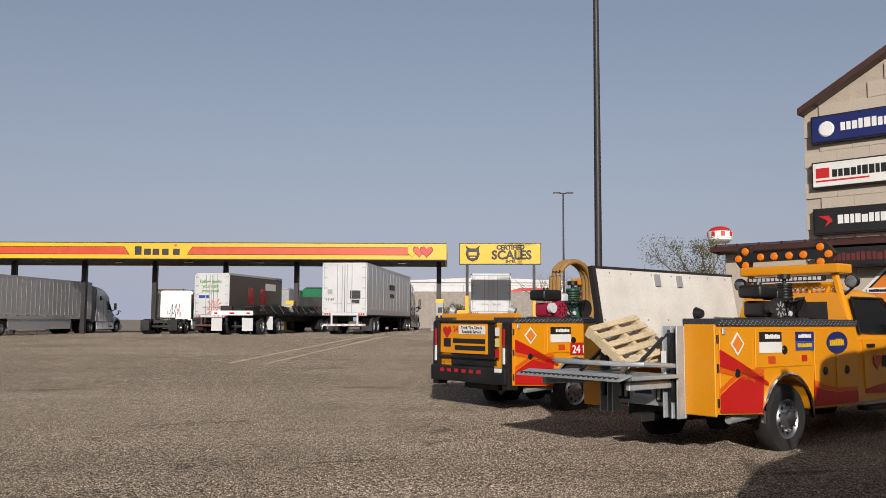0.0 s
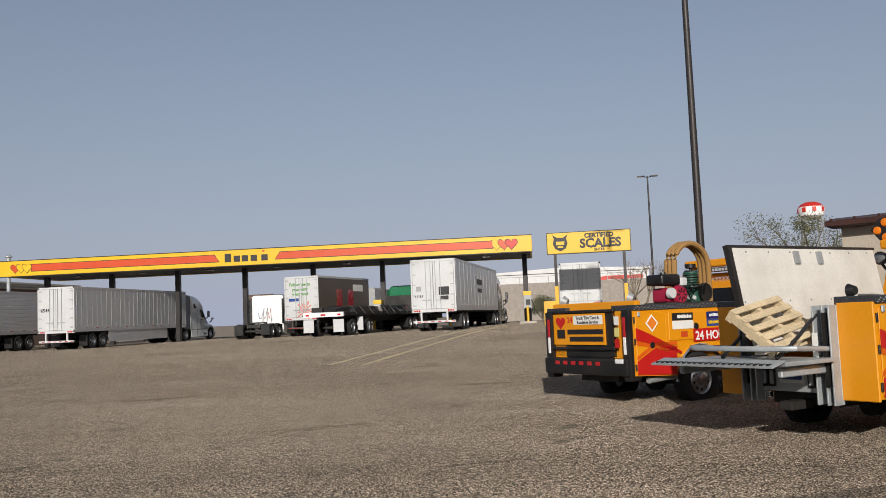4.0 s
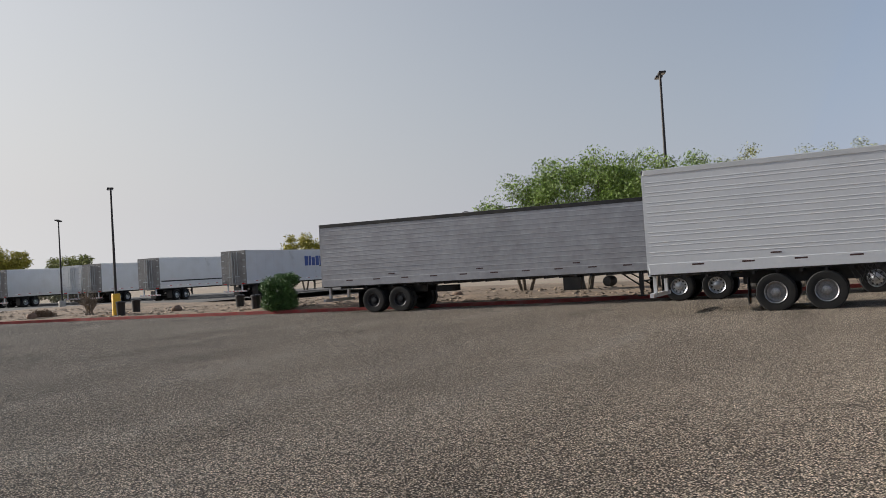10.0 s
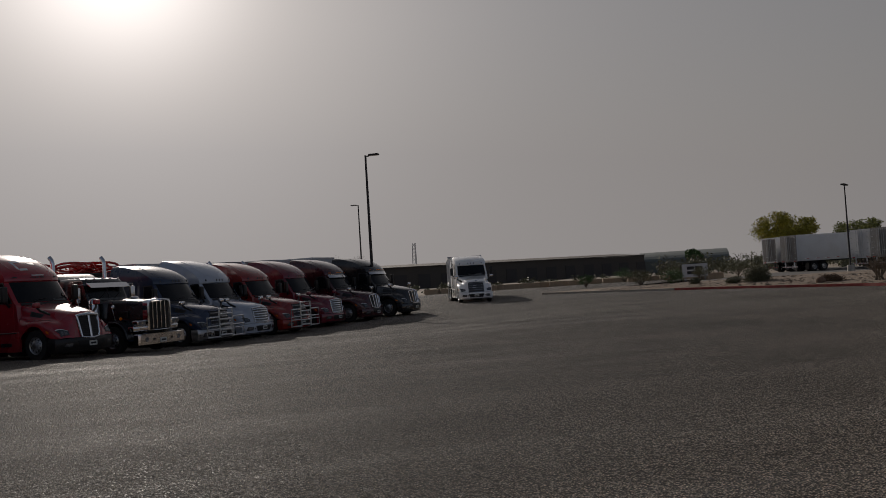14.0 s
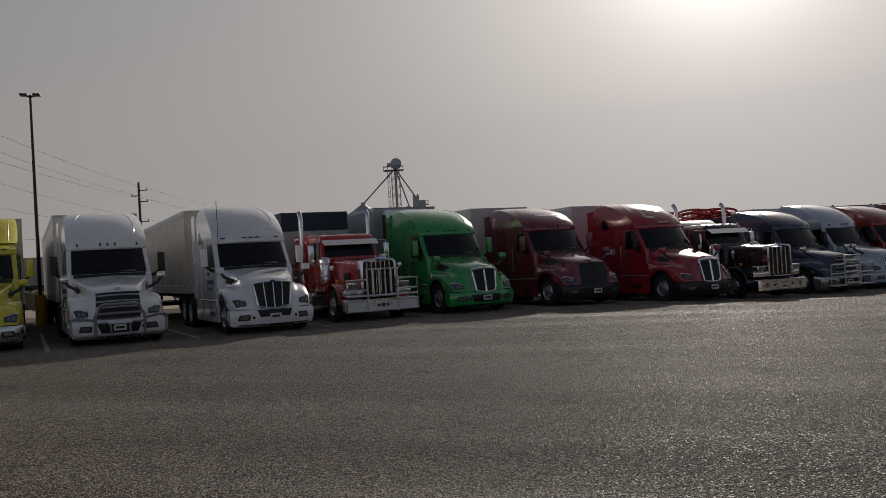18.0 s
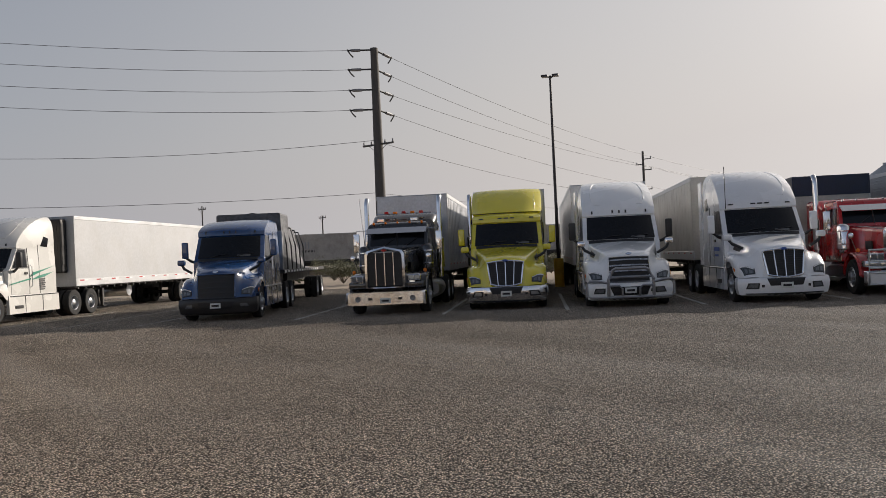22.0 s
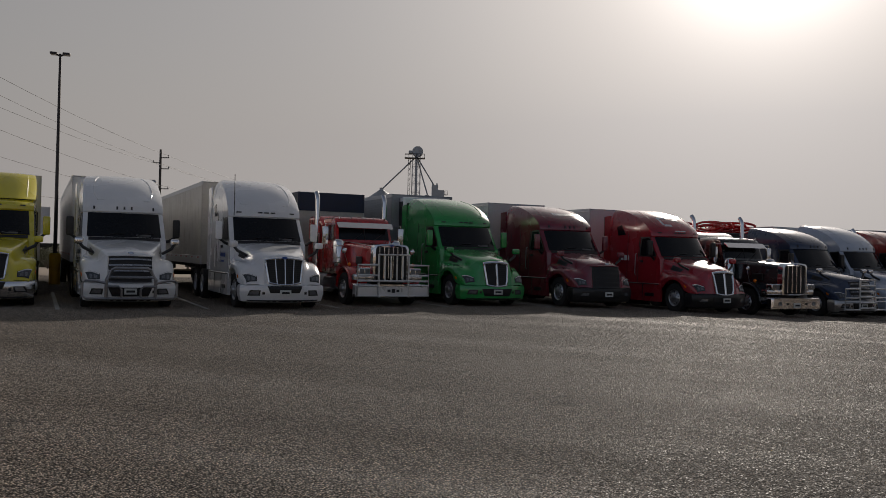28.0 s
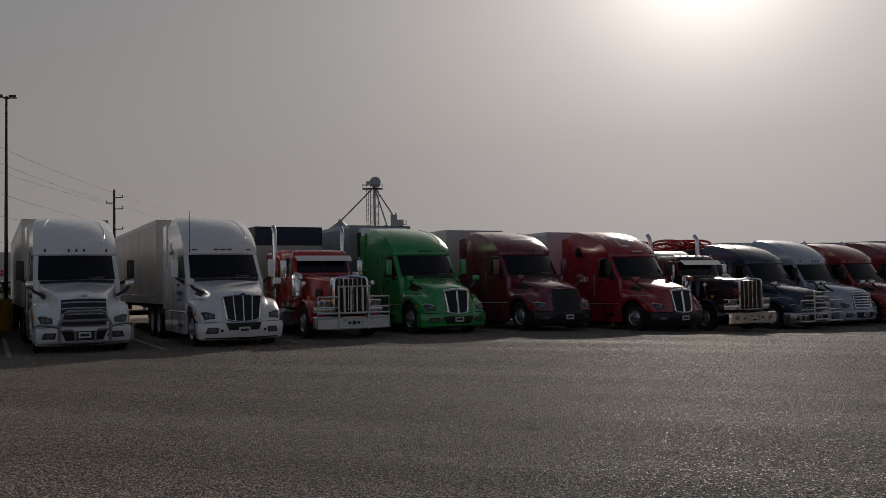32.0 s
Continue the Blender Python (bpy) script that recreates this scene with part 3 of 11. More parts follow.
def aero_grille(t, kind, bright, paint):
    """slats: wide and painted; bars: four panes between bright bars; twin: a narrow shield with a mid bar; framed: bright frame round close slats."""
    w0, w1, z0, z1, bow, crown = {"slats": (0.60, 0.56, 0.62, 1.44, 0.0, 0.02), "bars": (0.45, 0.54, 0.70, 1.45, 0.07, 0.05), "twin": (0.36, 0.44, 0.66, 1.46, 0.05, 0.04), "framed": (0.50, 0.55, 0.70, 1.42, 0.04, 0.04)}[kind]

    def at(u, f, off=0.0):
        w = w0 + (w1 - w0) * f
        y = w * u
        z = z0 + bow * u * u * (1 - f) + (z1 - z0) * f - crown * u * u * f
        return (gx(y, z) + off, y, z)

    g = part("grille", sheet([[at(-1 + 2 * i / 12, j / 8) for i in range(13)] for j in range(9)], (-0.06, 0, 0)), MESH, t, "black radiator grille")
    rim = [at(u, 0, 0.01) for u in np.linspace(-1, 1, 9)] + [at(1, f, 0.01) for f in np.linspace(0.15, 0.85, 5)] + [at(u, 1, 0.01) for u in np.linspace(1, -1, 9)] + [at(-1, f, 0.01) for f in np.linspace(0.85, 0.15, 5)]
    rim.append(rim[0])
    part("grille_surround", tube(rim, 0.04 if kind == "twin" else 0.03 if kind != "slats" else 0.018, 8), CHROME if kind != "slats" else paint, g, "bright grille surround" if kind != "slats" else "", smooth=True)
    if kind in ("slats", "framed"):
        n = 5 if kind == "slats" else 6
        for k in range(n):
            f = (k + 0.6) / (n + 0.2)
            grid = [[(q[0] + dx, q[1], q[2] + dz) for q in (at(-0.95 + 1.9 * i / 10, f, 0.012) for i in range(11))] for dx, dz in ((0.012, -0.018), (0.0, 0.022))]
            part("slat", sheet(grid, (-0.03, 0, 0)), CHROME if bright and kind == "framed" else BLACK if bright is None else SLATGREY, g)
        if kind == "framed":
            for u in (-0.5, 0.0, 0.5):
                part("upright", tube([at(u, f, 0.01) for f in np.linspace(0.02, 0.98, 6)], 0.01, 5), CHROME, g)
    else:
        for u, r in (((-0.5, 0.02), (0.0, 0.024), (0.5, 0.02)) if kind == "bars" else ((0.0, 0.035),)):
            part("upright", tube([at(u, f, 0.015) for f in np.linspace(0.01, 0.99, 7)], r, 6), CHROME, g, smooth=True)
        if kind == "twin":
            part("top_bar", tube([at(u, 0.97, 0.01) for u in np.linspace(-0.98, 0.98, 9)], 0.05, 8), CHROME, g, smooth=True)
        mb = bmesh.new()
        for k in range(1, 12):
            pipe(mb, [at(u, k / 12, 0.004) for u in (-0.97, -0.5, 0, 0.5, 0.97)], 0.006, 4)
        part("mesh", mb, BLACK, g)["kind"] = "stuff"
    b = part("badge", lathe([(0.0, 0.0), (0.07, 0.0), (0.06, 0.018), (0, 0.022)], 14, "z"), CHROME if kind != "bars" else INKB, t, "small nose badge", smooth=True)
    b.matrix_basis = pose(gx(0, z1 + 0.02) + 0.03, 0, z1 + (0.01 if kind != "slats" else 0.07), 0, 70, 0) @ Matrix.Diagonal((0.55, 1.25, 1, 1))


def guard_runs(bar):
    """Runs of tube of a grille guard."""
    if bar == "loop":
        runs = [([(0.1, -0.62, 0.3), (0.16, -0.62, 0.8), (0.15, -0.48, 1.06), (0.15, -0.4, 1.1), (0.15, 0.4, 1.1), (0.15, 0.48, 1.06), (0.16, 0.62, 0.8), (0.1, 0.62, 0.3)], 0.045), ([(0.14, -0.6, 0.3), (0.14, 0.6, 0.3)], 0.035), ([(0.16, -0.6, 0.86), (0.16, 0.6, 0.86)], 0.03)]
        for q in (-1, 1):
            runs += [([(0.16, q * 0.62, 0.7), (0.16, q * 0.9, 0.77), (0.02, q * 1.12, 0.77), (-0.06, q * 1.2, 0.7), (-0.06, q * 1.2, 0.36), (0.02, q * 1.1, 0.3), (0.14, q * 0.62, 0.3)], 0.035), ([(0.14, q * 0.24, 0.3), (0.17, q * 0.24, 0.54), (0.17, q * 0.32, 0.62), (0.16, q * 0.62, 0.62)], 0.03)]
        return runs
    wide = bar == "wide"
    a, zt = (0.5, 1.62) if wide else (0.42, 1.5)
    runs = [([(0.14, -a, 0.3), (0.14, -a, zt), (0.14, a, zt), (0.14, a, 0.3)], 0.04)]
    if wide:
        runs += [([(0.14, y, 0.8), (0.14, y, zt)], 0.026) for y in (-0.3, -0.1, 0.1, 0.3)]
    runs += [([(0.14, -a, z), (0.14, a, z)], 0.035) for z in ((0.34, 0.8) if wide else (0.4, 0.62, 0.84, 1.06, 1.28))]
    for q in (1, -1):
        runs += [([(0.14, q * a, 1.3 if wide else 1.15), (0.13, q * 1.18, 1.3 if wide else 1.15), (0.12, q * 1.2, 0.34), (0.14, q * a, 0.34)], 0.036), ([(0.14, q * a, 0.8), (0.11, q * 1.19, 0.8)], 0.03), ([(0.14, q * a, 0.66), (0.11, q * 1.19, 0.66)], 0.024)]
        if wide:
            runs.append(([(0.14, q * a, 0.98), (0.12, q * 1.19, 0.98)], 0.026))
    return runs


def grille_guard(t, bar):
    runs, mat = guard_runs(bar), DULLSTEEL if bar == "loop" else GUARD
    guard = part("bull_bar", tube(*runs[0], 8), mat, t, "tubular steel grille guard", smooth=True)
    for r_ in runs[1:]:
        part("guard_bar", tube(*r_, 8), mat, guard, smooth=True)


def running_gear(t, paint, style, tail, fx, wb, day, skirt):
    """Frame, axles, wheels, tanks and skirts of a tractor."""
    for s in (1, -1):
        part("frame_rail", boxm(tail, s * 0.43 - 0.05, 0.72, -0.6, s * 0.43 + 0.05, 1.0), STEEL, t)
    for x in (-2.5, -4.5, -5.9 if not day else -5.2, -7.8 + wb):
        part("cross_member", boxm(x - 0.06, -0.38, 0.75, x + 0.06, 0.38, 0.95), STEEL, t)
    part("fifth_wheel", extrude([(x_ + wb, y_) for x_, y_ in ((-6.3, -0.4), (-6.5, -0.46), (-7.2, -0.46), (-7.35, -0.2), (-7.0, 0.0), (-7.35, 0.2), (-7.2, 0.46), (-6.5, 0.46), (-6.3, 0.4))], "z", 1.02, 1.12), STEEL, t)
    for x in (-6.3 + wb, -7.6 + wb):
        part("axle", tube([(x, -0.95, 0.51), (x, 0.95, 0.51)], 0.09, 10), STEEL, t)
        for s in (1, -1):
            wheel(t, x, s * 0.95, True, None if paint is not BLACK else CHROME)
    part("engine_block", boxm(-2.0, -0.4, 0.62, -0.45, 0.4, 1.2, 0.05, 1), STEEL, t)
    for s in (1, -1):
        wheel(t, fx, s * 1.04)
        part("mud_flap", boxm(tail - 0.3, s * 0.95 - 0.3, 0.25, tail - 0.28, s * 0.95 + 0.3, 0.95), BLACK, t)
        if skirt and style != "classic":
            part("side_skirt", loft([(-2.02, 0.06, 0.05, 0.32, 0.98, 0.04), (-5.2, 0.06, 0.05, 0.32, 0.98, 0.04)]), paint, t, smooth=True).location = (0, s * 1.17, 0)
            part("skirt_trim", boxm(-5.2, s * 1.215, 0.93, -2.1, s * 1.238, 0.965, 0.006, 1), BLACK, t)
            for x in (-3.0, -4.1):
                part("skirt_seam", boxm(x - 0.01, s * 1.215, 0.36, x + 0.01, s * 1.236, 0.93), BLACK, t)
            part("step_recess", boxm(-2.85, s * 1.18, 0.5, -2.35, s * 1.242, 0.62, 0.01), BLACK, t)
        elif day:
            part("fuel_tank", lathe([(0.0, -3.7), (0.29, -3.7), (0.32, -3.66), (0.32, -2.3), (0.29, -2.26), (0.0, -2.26)], 20, "y"), ALLOY, t, "polished fuel tank", smooth=True).matrix_basis = pose(0, s * 0.9, 0.62, 0, 0, -90)
        else:
            part("fuel_tank", lathe([(0.0, -5.3), (0.29, -5.3), (0.32, -5.26), (0.32, -3.5), (0.29, -3.46), (0.0, -3.46)], 20, "y"), ALLOY, t, "polished fuel tank", smooth=True).matrix_basis = pose(0, s * 0.92, 0.62, 0, 0, -90)
            for z in (0.42, 0.8):
                part("step", boxm(-3.4, s * 0.9 - 0.25, z, -2.65, s * 0.9 + 0.25, z + 0.05, 0.01, 1), ALLOY, t)
    ax = -5.1 if not day else -3.68
    for y, mt in ((-0.25, REDLENS), (0.0, STEEL), (0.25, INKB)):
        part("air_line", tube([(ax, y, 2.1), (ax - 0.45, y * 1.2, 1.4), (ax - 0.7, y * 1.4, 1.35), (ax - 0.8, y * 1.5, 1.8)], 0.018, 6), mt, t)


def exhaust(t, x, y, shield=True):
    part("exhaust_pipe", tube([(x, y, 1.0), (x, y, 2.0), (x, y, 3.5), (x - 0.04, y, 3.62), (x - 0.15, y, 3.74)], [0.09, 0.09, 0.08, 0.08, 0.08], 12), CHROME, t, "polished upright exhaust stack", smooth=True)
    if shield:
        hs = part("heat_shield", lathe([(0.1, 1.3), (0.13, 1.32), (0.13, 2.3), (0.1, 2.32)], 14, "z"), CHROME, t, smooth=True)
        hs.location = (x, y, 0)
        part("shield_slot", boxm(0.11, -0.02, 1.4, 0.134, 0.02, 2.2, 0.004, 1), BLACK, hs)


def mirror_pair(t, shape, mx, my, mz, mat, hood_mat, hood=True, h=0.54, chrome=False):
    for s in (1, -1):
        m_ = part("mirror", boxm(mx - 0.09, s * my - 0.1, mz + 0.04, mx + 0.07, s * my + 0.1, mz + 0.04 + h, 0.045, 3), mat, t, smooth=True)
        part("mirror_glass", boxm(mx - 0.097, s * my - 0.075, mz + 0.09, mx - 0.089, s * my + 0.075, mz + h), CHROME, m_)
        y_in = shape[1](mx - 0.2, mz) - 0.03
        part("mirror_arm", tube([(mx - 0.2, s * y_in, mz - 0.1), (mx - 0.06, s * (my - 0.2), mz - 0.06), (mx, s * my, mz + 0.08)], [0.055, 0.045, 0.035], 8), BLACK if not chrome else CHROME, t, smooth=True)
        if hood:
            hm = part("hood_mirror", boxm(-1.18, s * 1.26 - 0.12, 1.74, -1.0, s * 1.26 + 0.12, 1.92, 0.06, 3), hood_mat, t, smooth=True)
            part("stem", tube([(-1.1, s * 1.26, 1.78), (-1.02, s * 1.16, 1.64), (-0.9, s * 0.9, 1.5)], [0.035, 0.045, 0.04], 8), BLACK, hm, smooth=True)


def aero_tractor(m, label, paint, top=4.02, grille="slats", stacks=False, bar="", visor=False, skirt=True, mirror=None, bumper=None, group="", wb=0.0, day=False, deflector=True, chrome_grille=False, ext=True, roof="dome", antenna=False, bunk_window=True, mark=""):
    """A sleeper tractor with a sloping one-piece nose."""
    t = thing("semi_tractor", m, label, "truck", group)
    mirror, bumper = mirror or BLACK, bumper or paint
    xb = -5.08 if not day else -3.65
    # cab: doors, brow over the windshield, and the raised roof
    levels = [(0.95, -2.0, 1.2, 0.06), (1.86, -2.0, 1.2, 0.16), (1.94, -2.04, 1.195, 0.22), (2.3, -2.27, 1.18, 0.24), (2.66, -2.5, 1.16, 0.26), (2.7, -2.46, 1.16, 0.26), (2.82, -2.47, 1.165, 0.27)]
    if not deflector:
        top = min(top, 3.0)
    domed = roof == "dome" and deflector
    t1 = top if domed else 3.02
    for f, x, w in ((0.12, -2.52, 1.165), (0.3, -2.68, 1.16), (0.48, -2.9, 1.15), (0.65, -3.2, 1.13), (0.8, -3.58, 1.1), (0.91, -4.0, 1.05), (0.97, -4.35, 0.98), (1.0, -4.75 if domed and not day else -3.2, 0.88)):
        x = x if domed else -2.5 - 0.5 * f ** 3
        levels.append((2.82 + (t1 - 2.82) * f, x, w if domed else 1.165 - 0.2 * f ** 4, 0.27 + 0.25 * f))
    shape = body_shape(levels, xb, 2.7, 0.045)
    part("cab", body_mesh(shape), paint, t, smooth=True)
    if not domed and deflector:  # separate air deflector on a low roof
        dz = top - 3.0
        fs = body_shape([(2.95, -2.72, 1.1, 0.4), (3.02, -2.7, 1.16, 0.4), (3.06, -2.74, 1.18, 0.5), (3.0 + dz * 0.25, -2.95, 1.19, 0.46), (3.0 + dz * 0.5, -3.2, 1.19, 0.42), (3.0 + dz * 0.8, -3.55, 1.18, 0.38), (3.0 + dz * 0.95, -3.78, 1.15, 0.36), (top, -3.95, 1.08, 0.36)], -5.08, 3.2, 0.02)
        fp = part("roof_fairing", body_mesh(fs), paint, t, "tall roof air deflector", smooth=True)
        part("fairing_gap", front_sheet(fs, -1.04, 1.04, 2.975, 3.0, 0.012), BLACK, fp)
        for s in (1, -1):
            part("fairing_seam", tube([(fs[0](s * 0.93, z) - 0.001, s * 0.93, z) for z in np.linspace(3.1, top - 0.1, 6)], 0.008, 5), paint, fp)
    elif domed and top > 3.3:  # pressed panel line in the dome
        zs = [2.82 + (top - 2.82) * f for f in (0.2, 0.35, 0.5, 0.65, 0.8, 0.92)]
        for s in (1, -1):
            part("roof_seam", tube([(shape[0](s * 0.55, zs[0]) + 0.002, s * 0.55, zs[0])] + [(shape[0](s * y, z) + 0.002, s * y, z) for z, y in zip(zs, (0.72, 0.8, 0.82, 0.8, 0.74, 0.62))], 0.012, 6), paint, t, smooth=True)
    nose = part("hood", net_skin(NOSE_NET), paint, t, smooth=True)
    part("cowl", front_sheet(shape, -0.98, 0.98, 1.84, 1.93, 0.03), BLACK, t)
    for s in (1, -1):
        lamp = part("headlamp", net_patch(NOSE_NET, ((5.95, 4.25), (6.55, 4.25), (6.6, 6.0), (5.1, 6.0)), s, 0.010), BLACK, t, "clear wraparound headlamp in a dark housing", smooth=True)
        part("lens", net_patch(NOSE_NET, ((6.02, 4.35), (6.48, 4.35), (6.48, 5.85), (5.25, 5.9)), s, 0.015), LENS, lamp, smooth=True)
        part("reflector", net_patch(NOSE_NET, ((6.12, 4.5), (6.42, 4.5), (6.42, 4.85), (6.0, 4.85)), s, 0.019, 0.015, 3), LAMP, lamp, smooth=True)
        part("reflector", net_patch(NOSE_NET, ((5.98, 5.05), (6.42, 5.05), (6.42, 5.45), (5.85, 5.45)), s, 0.019, 0.015, 3), LAMP, lamp, smooth=True)
        part("light_strip", net_patch(NOSE_NET, ((5.97, 4.3), (6.05, 4.3), (5.3, 5.95), (5.14, 5.95)), s, 0.019, 0.015, 5), INKW, lamp, smooth=True)
        part("hood_vent", net_patch(NOSE_NET, ((1.1, 3.15), (2.2, 3.3), (2.1, 3.8), (1.0, 3.7)), s, 0.008), BLACK, nose, smooth=True)
        part("side_marker", net_patch(NOSE_NET, ((3.9, 7.0), (4.25, 7.0), (4.25, 7.35), (3.9, 7.35)), s, 0.012, 0.02, 3), AMBER, nose)
        part("wheel_arch", boxm(-1.9, s * 0.66, 0.5, -0.7, s * 0.72, 1.2), BLACK, t)
    # wraparound bumper
    bs = body_shape([(0.2, -0.14, 1.06, 0.3), (0.24, -0.06, 1.16, 0.34), (0.44, -0.01, 1.21, 0.36), (0.6, 0.0, 1.21, 0.36), (0.68, -0.03, 1.19, 0.36), (0.705, -0.08, 1.15, 0.36)], -0.72, 2.4)
    bp = part("bumper", body_mesh(bs), bumper, t, smooth=True)
    part("lower_intake", front_sheet(bs, -0.46, 0.46, 0.34, 0.58, 0.008, y2=-0.56, y3=0.56) if grille != "bars" else front_sheet(bs, -0.42, 0.42, 0.47, 0.67, 0.008, y2=-0.5, y3=0.5), MESH, bp, "black mesh intake")
    part("bumper_lip", front_sheet(bs, -1.02, 1.02, 0.21, 0.27, 0.012), BLACK, bp)
    for s in (1, -1):
        part("fog_lamp", front_sheet(bs, s * 0.74, s * 0.98, 0.42, 0.52, 0.01, 5, 2, s * 0.72, s * 0.92), LAMP if bumper is not CHROME else ALLOY, bp)
        part("fog_recess", front_sheet(bs, s * 0.7, s * 1.02, 0.39, 0.55, 0.005, 5, 2, s * 0.68, s * 0.96), BLACK, bp)
        part("tow_hole", front_sheet(bs, s * 0.6 - 0.035, s * 0.6 + 0.035, 0.43, 0.5, 0.006, 2, 2), BLACK, bp)
    aero_grille(t, grille if not (chrome_grille and grille == "slats") else "framed", None if bumper is BLACK else chrome_grille, paint)
    if bar:
        grille_guard(t, bar)
    pl = part("number_plate", boxm(0.012, -0.16, 0.4, 0.03, 0.16, 0.56, 0.005), PLATE, t)
    bars("plate_marks", [(-0.11, 0.11, -0.03, 0.03)], pose(0.032, 0, 0.48, 90, 0, 90), INK, pl, 0.003)
    # glass
    ws = part("windshield", front_sheet(shape, -1.02, 1.02, 1.95, 2.65, 0.012, 16, 5, -0.98, 0.98), DARKGLASS, t, "dark reflecting windshield")
    for y in (-0.6, 0.2):
        part("wiper", tube([(shape[0](y, 1.96) + 0.03, y, 1.965), (shape[0](y + 0.3, 2.04) + 0.03, y + 0.3, 2.05), (shape[0](y + 0.62, 2.05) + 0.035, y + 0.62, 2.07)], 0.012, 5), BLACK, ws)
    part("dash_paper", front_sheet(shape, 0.3, 0.72, 1.975, 2.03, 0.0135, 4, 1), surface("pale paper behind glass", (0.12, 0.12, 0.12), 0.5), ws)
    for s in (1, -1):
        part("door", side_sheet(shape, s, ((-2.28, 1.02), (-3.3, 1.02), (-3.3, 1.93), (-2.28, 1.93)), 0.012), paint, t)
        part("side_window", side_sheet(shape, s, ((-2.42, 1.97), (-3.22, 1.97), (-3.2, 2.6), (-2.82, 2.62)), 0.008), DARKGLASS, t)
        part("window_frame", side_sheet(shape, s, ((-2.34, 1.93), (-3.28, 1.93), (-3.27, 2.65), (-2.79, 2.67)), 0.003), BLACK, t)
        part("door_seam", tube([(-3.32, s * (shape[1](-3.32, z) + 0.004), z) for z in (1.0, 1.5, 2.0, 2.4, 2.68)], 0.012, 5), BLACK, t)
        part("door_handle", boxm(-3.2, s * (shape[1](-3.1, 1.75) + 0.01), 1.72, -3.04, s * (shape[1](-3.1, 1.75) + 0.05), 1.8, 0.01), BLACK, t)
        part("grab_rail", tube([(-3.42, s * (shape[1](-3.42, 1.3) + 0.02), 1.25), (-3.42, s * (shape[1](-3.42, 1.3) + 0.07), 1.3), (-3.42, s * (shape[1](-3.42, 2.0) + 0.07), 2.0), (-3.42, s * (shape[1](-3.42, 2.0) + 0.02), 2.05)], 0.016, 6), ALLOY, t)
        if not day:
            part("luggage_door", side_sheet(shape, s, ((-4.3, 1.1), (-4.9, 1.1), (-4.9, 1.72), (-4.3, 1.72)), 0.01), paint, t)
            part("sleeper_seam", tube([(-3.98, s * (shape[1](-3.98, z) + 0.003), z) for z in (1.0, 1.7, 2.4, 2.8)], 0.008, 5), BLACK, t)
            if bunk_window and top > 3.3 and deflector:
                part("sleeper_window", side_sheet(shape, s, ((-4.15, 2.75), (-4.6, 2.72), (-4.7, 3.05), (-4.4, 3.12)), 0.008), DARKGLASS, t)
            if ext:
                part("side_extender", panel([(-5.06, s * 1.19, 1.0), (-5.42, s * 1.22, 1.0), (-5.42, s * 1.2, t1 - 0.28), (-5.06, s * 1.17, t1 - 0.24)], 0.03), paint if deflector else BLACK, t)
                part("extender_edge", boxm(-5.46, s * 1.19, 1.0, -5.42, s * 1.225, t1 - 0.28), BLACK, t)
    mirror_pair(t, shape, -2.32, 1.46, 1.93, mirror, paint if mirror is not BLACK else CHROME if paint not in (P_BLUE, P_MAROON, P_CRIM) else paint)
    for y in (-0.82, -0.2, 0.0, 0.2, 0.82):
        part("marker_lamp", front_sheet(shape, y - 0.025, y + 0.025, 2.75, 2.84, 0.02, 2, 1) if roof == "dome" and grille == "slats" else front_sheet(shape, y - 0.07, y + 0.07, 2.79, 2.825, 0.02, 2, 1), BLACK if not visor else AMBER, t)
    if visor:
        part("sun_visor", front_sheet(shape, -1.0, 1.0, 2.5, 2.7, 0.09), CHROME, t, "pale drop visor over the windshield")
    if stacks:
        for s in (1, -1) if stacks != "one" else (-1,):
            exhaust(t, -4.4, s * 1.32, stacks == "one")
    for a, b, z0, z1 in {"": (), "large": ((-0.56, -0.48, 0.3, 0.6), (-0.5, -0.2, 0.56, 0.64), (-0.5, -0.2, 0.26, 0.34), (0.05, 0.3, 0.5, 0.58), (-0.2, 0.3, 0.05, 0.09)), "small": tuple((-0.4 + 0.1 * k, -0.33 + 0.1 * k, 0.5, 0.6) for k in range(9))}[mark]:
        part("roof_mark", front_sheet(shape, a, b, 2.82 + z0 * (top - 2.82), 2.82 + z1 * (top - 2.82), 0.006, 4, 3), INKW, t, "white painted roof mark")
    if antenna:
        part("antenna", tube([(-2.5, -0.98, 2.7), (-2.5, -0.98, 3.95)], 0.012, 5), BLACK, t)
    running_gear(t, paint, "aero", -7.9 + wb, -1.3, wb, day, skirt)
    return t


